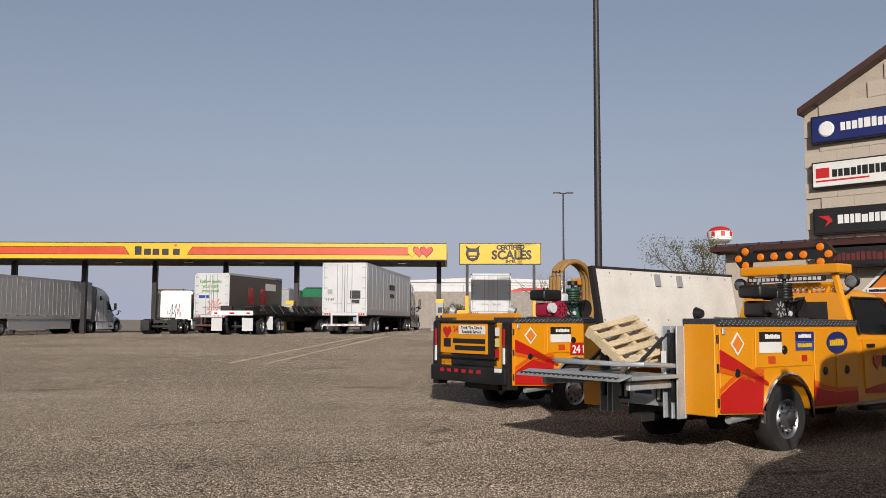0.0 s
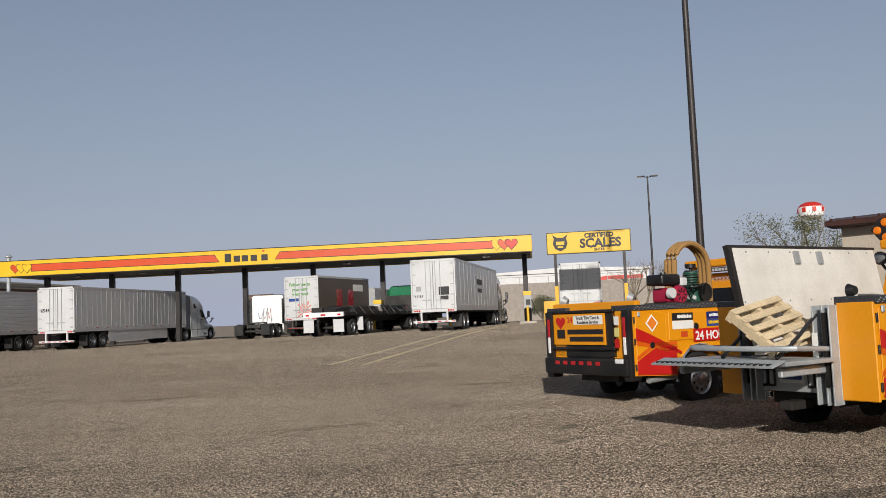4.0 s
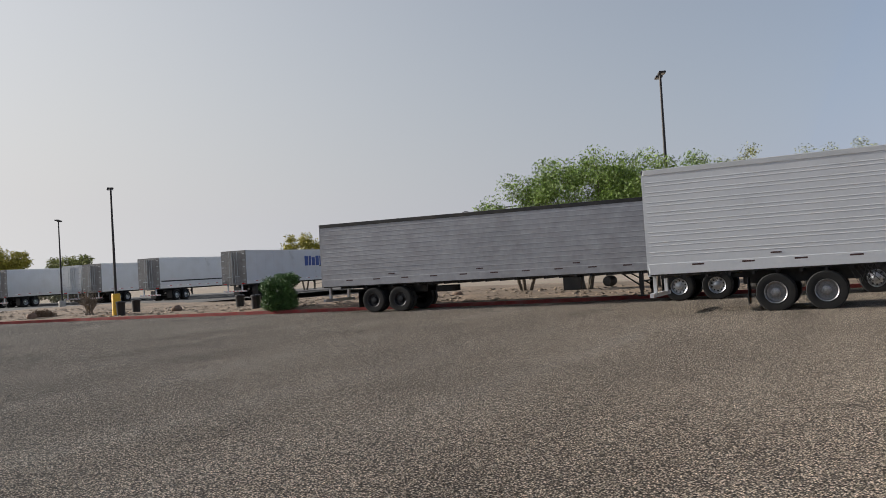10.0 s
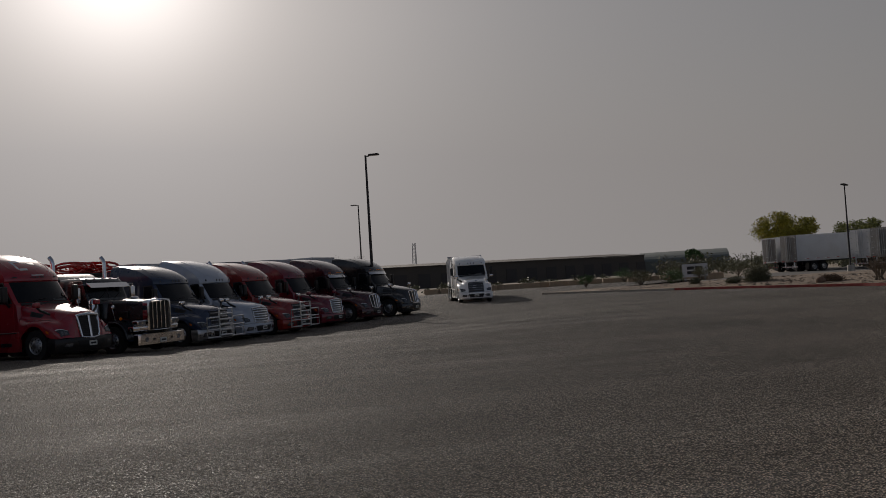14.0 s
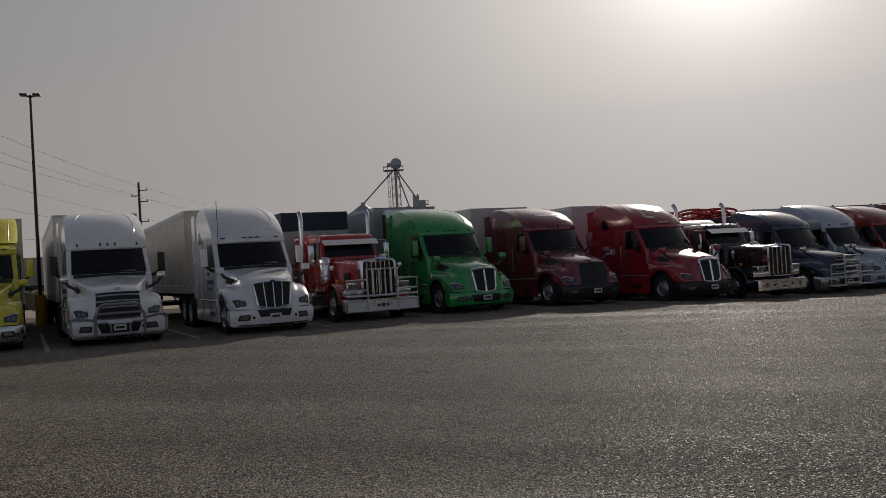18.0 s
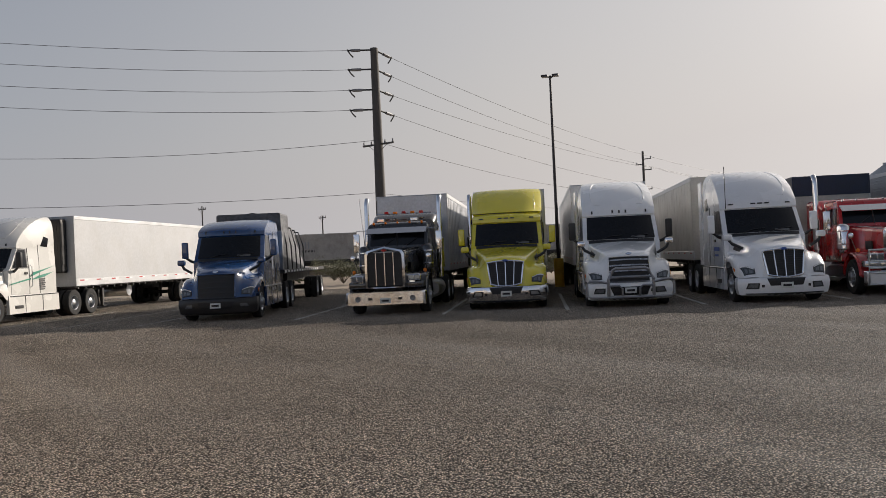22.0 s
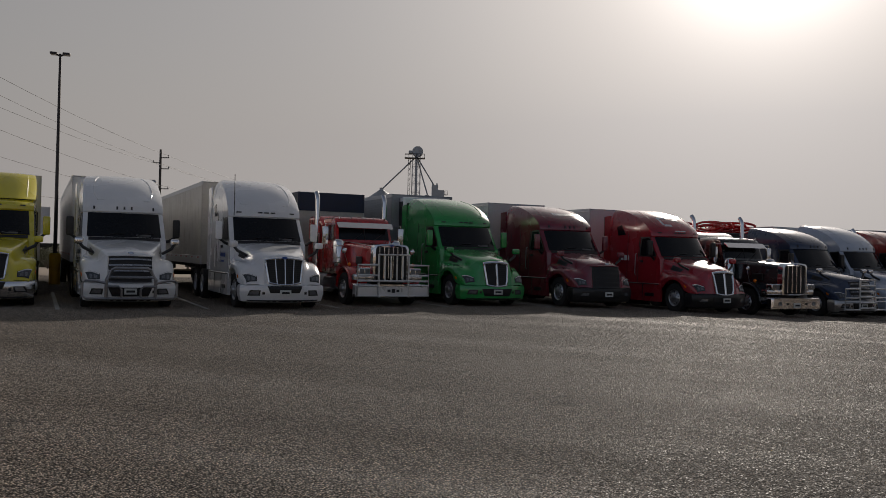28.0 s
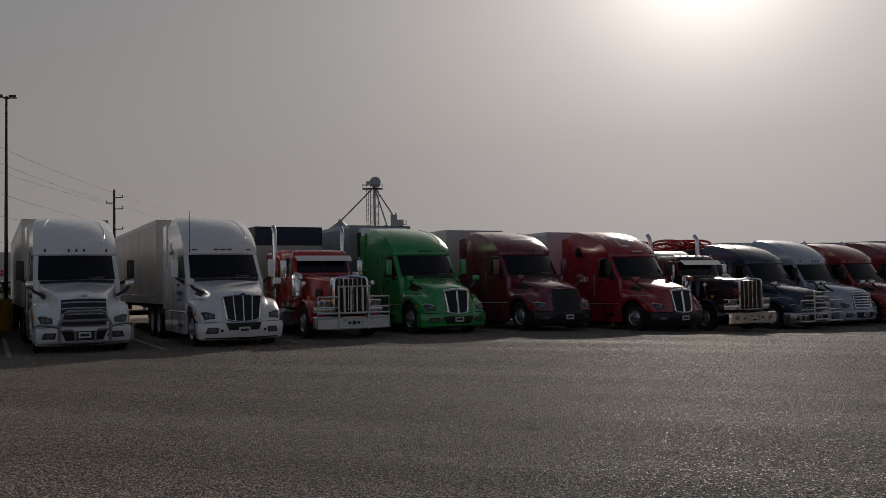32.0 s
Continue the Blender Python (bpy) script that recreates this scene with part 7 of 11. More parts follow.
t, p = wall_sign(0.24, 2.3, 6.19, 6.91, NAVY, "navy tyre brand sign with white marks")
bars("mark", bar_line(0.75, 1.95, -0.11, 0.24, 3, 1.0), pose(0, p, 0.37, 90, 0, 0), INKW, t)
part("mascot_blob", lathe([(0.0, 0.0), (0.2, 0.0), (0.17, 0.02), (0, 0.025)], 12, "z"), INKW, t, "round white shape").matrix_basis = pose(0.4, p, 0.35, 90, 0, 0)
t, p = wall_sign(0.23, 2.29, 5.04, 5.72, WHITESIGN, "white tyre brand sign with red and black marks")
bars("mark", [(0.12, 0.45, -0.1, 0.15)], pose(0, p, 0.36, 90, 0, 0), INKR, t)
bars("mark", bar_line(0.52, 1.9, -0.1, 0.22, 5, 1.0), pose(0, p, 0.36, 90, 0, 0), INK, t)
bars("underline", [(0.12, 1.4, -0.2, -0.16)], pose(0, p, 0.36, 90, 0, 0), INKR, t)
t, p = wall_sign(0.23, 2.28, 3.85, 4.53, BLACKSIGN, "black tyre brand sign with white marks")
bars("mark", bar_line(0.62, 1.95, -0.1, 0.22, 6, 1.0), pose(0, p, 0.36, 90, 0, 0), INKW, t)
part("chevron", extrude([(0.15, 0.12), (0.4, 0.12), (0.5, -0.02), (0.3, -0.16), (0.38, -0.02)], "z", 0, 0.01), INKR, t).matrix_basis = pose(0, p, 0.36, 90, 0, 0)
t, p = wall_sign(2.52, 4.77, 4.97, 6.4, YELLOW, "yellow heart-topped tyre care sign")
logo_blocks(t, 0.25, 0.62, p + 0.0, 1.7, 0.5)
words("lettering", "Truck Tire Care", 0.24, pose(1.12, p, 0.24, 90, 0, 0), INK, t, align="CENTER")
for k, (mt, sz, dz) in enumerate(((BLACKSIGN, 1.75, 0), (SIGNRED, 1.5, 0.03))):
    o = part("heart_sign", extrude([(q[0] + 1.12, q[1] + 1.85) for q in heart(sz)], "y", -0.2 - 0.02 * k, -0.02), mt, t, "large red heart above the board")
for k in range(3):
    a = 0.18 + 0.12 * k
    part("heart_band", extrude([(0.45 + a, 1.75 - a * 0.2), (0.55 + a, 1.8 - a * 0.2), (1.12 + 0.1 * k, 1.22 + 0.02), (1.05 + 0.1 * k, 1.18)], "y", -0.235, -0.215), YELLOW if k % 2 == 0 else ORANGE, t)
t, p = wall_sign(2.44, 4.74, 3.86, 4.52, YELLOW, "yellow sign with a red heart and black letters")
part("heart_sign", extrude([(q[0] + 0.42, q[1] + 0.38) for q in heart(0.42)], "y", p - 0.01, p), SIGNRED, t)
words("lettering", "RETR", 0.42, pose(0.78, p, 0.22, 90, 0, 0), INK, t)
bars("lettering_rest", [(1.95, 2.2, 0, 0.3)], pose(0, p, 0.22, 90, 0, 0), INK, t)
t, p = wall_sign(0.5, 3.28, 3.0, 3.49, BLACKSIGN, "dark electronic message board, unlit", proud=0.5)
bars("dim_letters", bar_line(0.3, 2.6, 0, 0.2, 8, 1.0, 0.4), pose(0, p, 0.16, 90, 0, 0), surface("dim red diodes", (0.12, 0.02, 0.02), 0.6), t)
D = thing("diamond_sign", SHOPM @ pose(1.9, -0.03, 2.43, 0, 45, 0) @ Matrix.Diagonal((0.83, 1, 0.83, 1)), "white and orange diamond truck-maker sign", "sign", "signs on the tyre shop")
part("panel", boxm(-0.5, -0.04, -0.5, 0.5, 0.0, 0.5, 0.01), WHITESIGN, D)
part("inner", boxm(-0.42, -0.05, -0.42, 0.42, -0.03, 0.42), BLACKSIGN, D)
part("inner_orange", boxm(-0.36, -0.06, -0.36, 0.36, -0.04, 0.36), surface("sign orange", (0.7, 0.2, 0.02), 0.4), D)
bars("mark", [(-0.55, 0.55, -0.08, 0.08)], pose(0, -0.07, 0, 90, 0, 0) @ pose(0, 0, 0, 0, 0, 45), WHITESIGN, D)
bars("mark_letters", bar_line(-0.48, 0.48, -0.04, 0.08, 3, 0.8, 0.4), pose(0, -0.08, 0, 90, 0, 0) @ pose(0, 0, 0, 0, 0, 45), INK, D)
# metal stair rail leaning beside the bay
LD = thing("steel_stair", SHOPM @ pose(4.1, -0.9, 0), "dark steel stair with a handrail at the shop wall", "stair")
for s in (0, 0.7):
    part("stringer", tube([(0, -s, 0), (2.2, -s, 3.2)], 0.05, 6), DARKMETAL, LD)
    part("handrail", tube([(-0.1, -s, 1.0), (2.1, -s, 4.2)], 0.03, 6), DARKMETAL, LD)
for k in range(9):
    part("tread", boxm(0.15 + k * 0.24, -0.7, 0.3 + k * 0.34, 0.4 + k * 0.24, 0, 0.33 + k * 0.34), DARKMETAL, LD)

# block courses near the signs, block by block
BL = boxm(0.0, 0.0, 0.0, 0.796, 0.05, 0.394, 0.004, 1)
o0 = part("block", BL, CMU, SH)
first = True
for r in range(24):
    z = 0.02 + r * 0.4
    for c in range(16):
        u = c * 0.8 + (0.4 if r % 2 else 0.0)
        top = 7.1 + min(u, W_ - u - 0.8) * (AP - 7.1) / (W_ / 2)
        if u < 0 or u + 0.8 > W_ + 0.01 or z + 0.4 > top + 0.35 or u > 8.5:
            continue
        if z + 0.4 > top:
            continue
        m = pose(u, -0.012, z)
        if first:
            o0.matrix_basis = m
            first = False
        else:
            again("block", o0, SH, m)

# ---- service trucks: origin at the rear axle ----
SVC = surface("service truck yellow-orange", (0.68, 0.265, 0.002), 0.38, 0, 0.05, 1.2, 30, coat=0.2, dirt=0.05)
SVO = surface("service truck orange", (0.62, 0.1, 0.006), 0.38, coat=0.2)
SVR = surface("service truck red", (0.46, 0.012, 0.01), 0.38, coat=0.2)
DIAMOND = surface("dark diamond plate", (0.1, 0.105, 0.12), 0.4, 0.7, 0.5, 30, 70, 0.012)


def service_truck(m, label):
    t = thing("service_truck", m, label, "truck", "roadside service trucks")
    cz, ro = 0.42, 0.56
    for s in (1, -1):
        arc = [(ro * math.cos(radians(a)), cz + ro * math.sin(radians(a))) for a in range(165, 14, -15)]
        poly = [(-1.5, 0.58), (-0.56, 0.53)] + arc + [(0.56, 0.53), (1.78, 0.52), (1.78, 1.6), (-1.5, 1.6)]
        bm = extrude(poly, "y", s * 0.58, s * 1.03)
        part("side_box", bm, SVC, t, "yellow utility body side box")
        y = s * 1.035
        lo = s * 1.03
        # compartment doors, slightly proud
        for x0, x1, z0, z1 in ((-1.46, -0.78, 0.62, 1.56), (-0.72, 0.56, 1.09, 1.56), (0.64, 1.16, 0.56, 1.56), (1.2, 1.74, 0.56, 1.56)):
            d = part("compartment_door", boxm(x0, lo, z0, x1, s * 1.045, z1, 0.01, 1), SVC, t)
            part("latch", lathe([(0.0, 0.0), (0.06, 0.0), (0.05, 0.015), (0, 0.018)], 12, "z"), BLACK, d).matrix_basis = pose((x0 + x1) / 2, s * 1.045, z0 + (z1 - z0) * 0.45, -90 * s, 0, 0)
        f = s * 1.047
        g = s * 1.053
        # sweeping red and orange flashes, cut by the wheel opening
        def arch(x):
            return cz + math.sqrt(max(0.0, 0.6 ** 2 - x * x))

        sweep = [(-1.46 + 0.09 * k) for k in range(11)]
        low = [(x, min(1.0, 0.8 + 0.3 * math.sin(min(1.0, (x + 1.46) / 0.9) * math.pi / 2))) for x in sweep if x < -0.5]
        part("red_flash", extrude([(-1.46, 0.6), (-0.6, 0.55)] + [(x, z) for x, z in low[::-1]], "y", f, g), SVR, t)
        part("orange_flash", extrude([(x, z + 0.02) for x, z in low] + [(x, z + 0.08) for x, z in low[::-1]], "y", f, g), SVO, t)
        up = [(-1.46 + 0.1 * k, 1.33 - 0.036 * k - 0.0006 * k * k) for k in range(11)]
        part("red_flash", extrude([(x, z) for x, z in up] + [(x, max(arch(x) + 0.01 if abs(x) < 0.6 else 0, z - 0.2 + 0.016 * k)) for k, (x, z) in list(enumerate(up))[::-1]], "y", f, g), SVR, t)
        part("orange_flash", extrude([(x, z - 0.205 + 0.016 * k) for k, (x, z) in enumerate(up[:8])] + [(x, z - 0.27 + 0.02 * k) for k, (x, z) in list(enumerate(up[:8]))[::-1]], "y", f, g), SVO, t)
        part("red_flash", extrude([(0.6, 0.56), (1.74, 0.56), (1.74, 0.72), (1.2, 0.72), (0.85, 0.76), (0.62, 0.82)], "y", f, g), SVR, t)
        part("orange_flash", extrude([(0.62, 0.83), (0.85, 0.77), (1.2, 0.73), (1.74, 0.73), (1.74, 0.77), (1.2, 0.78), (0.85, 0.83), (0.62, 0.9)], "y", f, g), SVO, t)
        for z in (0.66, 1.06, 1.4):
            part("hinge", boxm(-1.5, lo, z, -1.47, s * 1.05, z + 0.1, 0.004, 1), BLACK, t)
        part("pad_lock", boxm(-1.42, f, 1.5, -1.36, s * 1.07, 1.58, 0.01, 1), GALV, t)
        flare = bmesh.new()
        pipe(flare, [(0.58 * math.cos(radians(a)), s * 1.04, cz + 0.58 * math.sin(radians(a))) for a in range(180, -1, -15)], 0.028, 6)
        part("wheel_flare", flare, CHROME, t, smooth=True)
        lid = part("top_plate", boxm(-1.5, s * 0.56, 1.6, 1.78, s * 1.055, 1.69, 0.012), DIAMOND, t, "dark diamond-plate box lid")
        tb = bmesh.new()
        for k in range(108):
            slab(tb, -1.48 + k * 0.03, min(s * 1.055, s * 1.058), 1.612 + 0.022 * (k % 3), -1.462 + k * 0.03, max(s * 1.055, s * 1.058), 1.624 + 0.022 * (k % 3))
        part("tread", tb, GALV, lid, "raised tread of the plate")["kind"] = "stuff"
        # maker stickers as plain colour patches
        for x0, x1, z0, z1, mt in ((-0.64, -0.15, 1.41, 1.53, BLACKSIGN), (-0.64, -0.15, 1.27, 1.405, WHITESIGN), (0.18, 0.62, 1.41, 1.53, NAVY), (0.18, 0.62, 1.29, 1.405, INKB), (-0.45, -0.3, 1.14, 1.23, ORANGE), (0.32, 0.44, 1.15, 1.23, SVR)):
            part("sticker", boxm(x0, f, z0, x1, g, z1), mt, t)
        bars("sticker_marks", bar_line(-0.52, -0.19, 0.035, 0.055, 2, 1.0, 0.3) + bar_line(0.24, 0.57, 0.04, 0.05, 3, 1.0, 0.3) if s < 0 else bar_line(0.19, 0.5, 0.035, 0.055, 2, 1.0, 0.3), pose(0, g, 1.41, 90, 0, 0 if s < 0 else 180), INKW, t, 0.003)
        bars("sticker_marks", bar_line(0.22, 0.58, -0.08, 0.05, 4, 1.0, 0.3), pose(0, g, 1.41, 90, 0, 0), YELLOW, t, 0.003) if s < 0 else None
        o = part("diamond_sticker", boxm(-0.1, -0.1, 0, 0.1, 0.1, 0.006), WHITESIGN, t)
        o.matrix_basis = pose(-1.11, f + s * 0.003, 1.39, 90, 0, 0) @ pose(0, 0, 0, 0, 0, 45)
        o2 = part("diamond_core", boxm(-0.075, -0.075, -0.004, 0.075, 0.075, 0.011), surface("sign orange", (0.7, 0.2, 0.02), 0.4), o)
        o = part("oval_sticker", lathe([(0.0, 0.0), (0.24, 0.0), (0.24, 0.006), (0, 0.007)], 24, "z"), NAVY, t, "blue oval badge")
        o.matrix_basis = pose(1.22, f, 1.38, -90 * s, 0, 0) @ Matrix.Diagonal((1.15, 0.62, 1, 1))
        bars("oval_marks", bar_line(-0.2, 0.2, -0.04, 0.09, 3, 0.9, 0.3), pose(1.22, g + s * 0.002, 1.38, 90, 0, 0 if s < 0 else 180), YELLOW, t, 0.003)
        # mirror, steps, lamps
        part("mirror", boxm(3.2, s * 1.12, 1.38, 3.34, s * 1.36, 1.75, 0.04, 3), BLACK, t, smooth=True)
        part("mirror_arm", tube([(3.3, s * 0.92, 1.5), (3.28, s * 1.15, 1.55)], 0.03, 6), BLACK, t)
        part("side_window", panel([(1.98, s * 0.972, 1.5), (3.5, s * 0.975, 1.46), (2.92, s * 0.835, 2.0), (2.05, s * 0.828, 2.0)], 0.015), DARKGLASS, t)
        part("window_pillar", tube([(2.0, s * 0.98, 1.48), (2.06, s * 0.84, 2.01), (2.94, s * 0.845, 2.01), (3.54, s * 0.985, 1.45)], 0.02, 6), BLACK, t)
        part("door", panel([(2.05, s * 1.01, 0.7), (3.25, s * 1.01, 0.7), (3.42, s * 0.992, 1.4), (2.05, s * 0.998, 1.42)], 0.02), SVC, t)
        part("door_handle", boxm(2.12, s * 1.0, 1.3, 2.32, s * 1.035, 1.35, 0.01), BLACK, t)
        part("heart_badge", extrude([(q[0] * 0.9 + 2.4, q[1] * 0.9 + 1.1) for q in heart(0.26)], "y", s * 1.012, s * 1.02), SVR, t)
        bars("door_mark", bar_line(0, 0.55, 0, 0.16, 2, 0.8, 0.2), pose(2.56 if s < 0 else 3.11, s * 1.014, 1.02, 90, 0, 0 if s < 0 else 180), INK, t)
        part("running_board", boxm(2.0, s * 0.9, 0.42, 3.6, s * 1.06, 0.48, 0.01), BLACK, t)
        part("front_fender", extrude([(3.68, 0.6)] + [(4.32 + 0.53 * math.cos(radians(a)), 0.44 + 0.55 * math.sin(radians(a))) for a in range(165, 14, -15)] + [(5.2, 0.6), (5.2, 1.22), (3.68, 1.4)], "y", s * 0.7, s * 1.0), SVC, t)
        part("fender_flash", extrude([(3.7, 0.62), (3.82, 0.75), (3.75, 0.9), (2.06, 0.72), (2.06, 0.66)], "y", s * 1.012, s * 1.018), SVR, t)
        part("headlamp", boxm(5.18, s * 0.6, 0.95, 5.32, s * 0.95, 1.18, 0.03), LAMP, t)
        for x in (0.0, 4.32):
            wheel(t, x, s * 0.9, False, None, 0.85)
    low = loft([(1.86, 1.0, 0.97, 0.55, 1.46, 0.06), (3.8, 1.0, 0.95, 0.55, 1.42, 0.08)])
    part("cab_body", low, SVC, t, smooth=True)
    cab = loft([(1.86, 0.97, 0.78, 1.4, 2.08, 0.12), (2.5, 0.97, 0.79, 1.4, 2.14, 0.14), (3.0, 0.97, 0.78, 1.4, 2.1, 0.14), (3.78, 0.96, 0.9, 1.38, 1.46, 0.05)])
    part("cab", cab, SVC, t, smooth=True)
    part("hood", loft([(3.7, 0.97, 0.9, 0.62, 1.46, 0.12), (4.6, 0.96, 0.88, 0.62, 1.42, 0.14), (5.2, 0.93, 0.82, 0.62, 1.3, 0.14), (5.3, 0.88, 0.78, 0.7, 1.18, 0.1)]), SVC, t, smooth=True)
    part("windshield", panel([(3.79, -0.84, 1.47), (3.79, 0.84, 1.47), (3.08, 0.7, 2.07), (3.08, -0.7, 2.07)], 0.01), DARKGLASS, t)
    part("rear_window", panel([(1.85, 0.6, 1.55), (1.85, -0.6, 1.55), (1.85, -0.58, 1.95), (1.85, 0.58, 1.95)], 0.01), DARKGLASS, t)
    part("grille", boxm(5.28, -0.6, 0.75, 5.36, 0.6, 1.15, 0.03), CHROME, t)
    part("front_bumper", boxm(5.25, -1.0, 0.45, 5.5, 1.0, 0.72, 0.05), CHROME, t)
    part("frame", boxm(-1.3, -0.45, 0.45, 5.2, 0.45, 0.62), STEEL, t)
    part("rear_axle", tube([(0, -0.8, 0.41), (0, 0.8, 0.41)], 0.09, 10), STEEL, t)
    part("differential", lathe([(0, -0.2), (0.2, -0.1), (0.22, 0.05), (0, 0.2)], 12), STEEL, t).location = (0, 0, 0.41)
    part("bed_floor", boxm(-1.48, -0.58, 0.66, 1.78, 0.58, 0.74), STEEL, t)
    part("front_board", boxm(1.72, -0.58, 0.74, 1.78, 0.58, 1.6), SVC, t)
    part("exhaust", tube([(1.0, -0.7, 0.45), (-0.6, -0.85, 0.5), (-1.1, -0.9, 0.48)], 0.05, 8), GALV, t)
    return t


def headache_rack(t, arrow=True):
    """A welded guard behind the cab: raked legs, diagonal braces and expanded mesh under a light beam."""
    rk = part("headache_rack", tube([(1.93, -0.86, 1.6), (1.93, -0.66, 2.42)], 0.055, 6), SVC, t, "yellow rear-window guard")
    for p, q, r in (((0.86, 1.6), (0.66, 2.42), 0.055), ((0.28, 1.6), (0.6, 2.2), 0.035), ((-0.28, 1.6), (-0.6, 2.2), 0.035), ((0.28, 1.6), (0.28, 2.2), 0.025), ((-0.28, 1.6), (-0.28, 2.2), 0.025), ((-0.72, 2.2), (0.72, 2.2), 0.04), ((-0.86, 1.64), (0.86, 1.64), 0.04)):
        part("rack_bar", tube([(1.93, *p), (1.93, *q)], r, 6), SVC, rk)
    mesh = bmesh.new()
    for k in range(-17, 18):
        for s in (1, -1):
            a, b = k * 0.085 - s * 0.28, k * 0.085 + s * 0.28
            z0, z1 = 1.64, 2.2
            w = 0.78
            ya, yb = max(-w, min(w, a)), max(-w, min(w, b))
            if abs(ya - yb) > 0.02:
                za, zb = z0 + (z1 - z0) * (ya - a) / (b - a), z0 + (z1 - z0) * (yb - a) / (b - a)
                pipe(mesh, [(1.95, ya, za), (1.95, yb, zb)], 0.01, 4)
    part("expanded_mesh", mesh, SVC, t, "yellow expanded metal mesh")
    part("light_beam", boxm(1.8, -0.8, 2.36, 2.2, 0.8, 2.5, 0.03), SVC, t)
    for s in (1, -1):
        wl = part("work_lamp", lathe([(0, -0.06), (0.08, -0.06), (0.1, 0.02), (0.1, 0.05), (0, 0.055)], 14), BLACK, t, "round black work lamp", smooth=True)
        wl.matrix_basis = pose(2.0, s * 0.9, 2.24, 0, 0, 90)
        part("lens", lathe([(0.0, 0.0), (0.085, 0.0), (0.07, 0.012), (0, 0.018)], 14), LAMP, wl, smooth=True).location = (0, 0.055, 0)
        part("lamp_stalk", tube([(1.95, s * 0.8, 2.05), (2.0, s * 0.9, 2.15)], 0.02, 6), BLACK, t)
    part("light_bar", boxm(1.72, -0.62, 2.25, 1.8, 0.62, 2.33, 0.02), BLACK, t, "black bar of small lamps")
    for k in range(16):
        part("small_lamp", boxm(1.712, -0.58 + k * 0.074, 2.265, 1.722, -0.53 + k * 0.074, 2.315), GUARD, t)
    if not arrow:
        return
    b = part("arrow_board", extrude([(y_ * 0.88 + 0.1, z_ + 0.2) for y_, z_ in ((-0.95, 2.45), (-0.8, 2.62), (-0.62, 2.62), (-0.6, 2.52), (0.6, 2.52), (0.62, 2.62), (0.8, 2.62), (0.95, 2.45), (0.8, 2.28), (0.62, 2.28), (0.6, 2.38), (-0.6, 2.38), (-0.62, 2.28), (-0.8, 2.28))], "x", 1.84, 1.92), BLACKSIGN, t, "black arrow board with amber lamps")
    for y, z in [(-0.84, 2.44), (-0.7, 2.55), (-0.7, 2.33), (0.84, 2.44), (0.7, 2.55), (0.7, 2.33), (-0.4, 2.45), (-0.14, 2.45), (0.14, 2.45), (0.4, 2.45)]:
        part("amber_lamp", lathe([(0.0, 0.03), (0.05, 0.025), (0.06, 0.0), (0.065, 0.0)], 12, "z"), AMBER, b).matrix_basis = pose(1.84, y * 0.88 + 0.1, z + 0.2, 0, -90, 0)


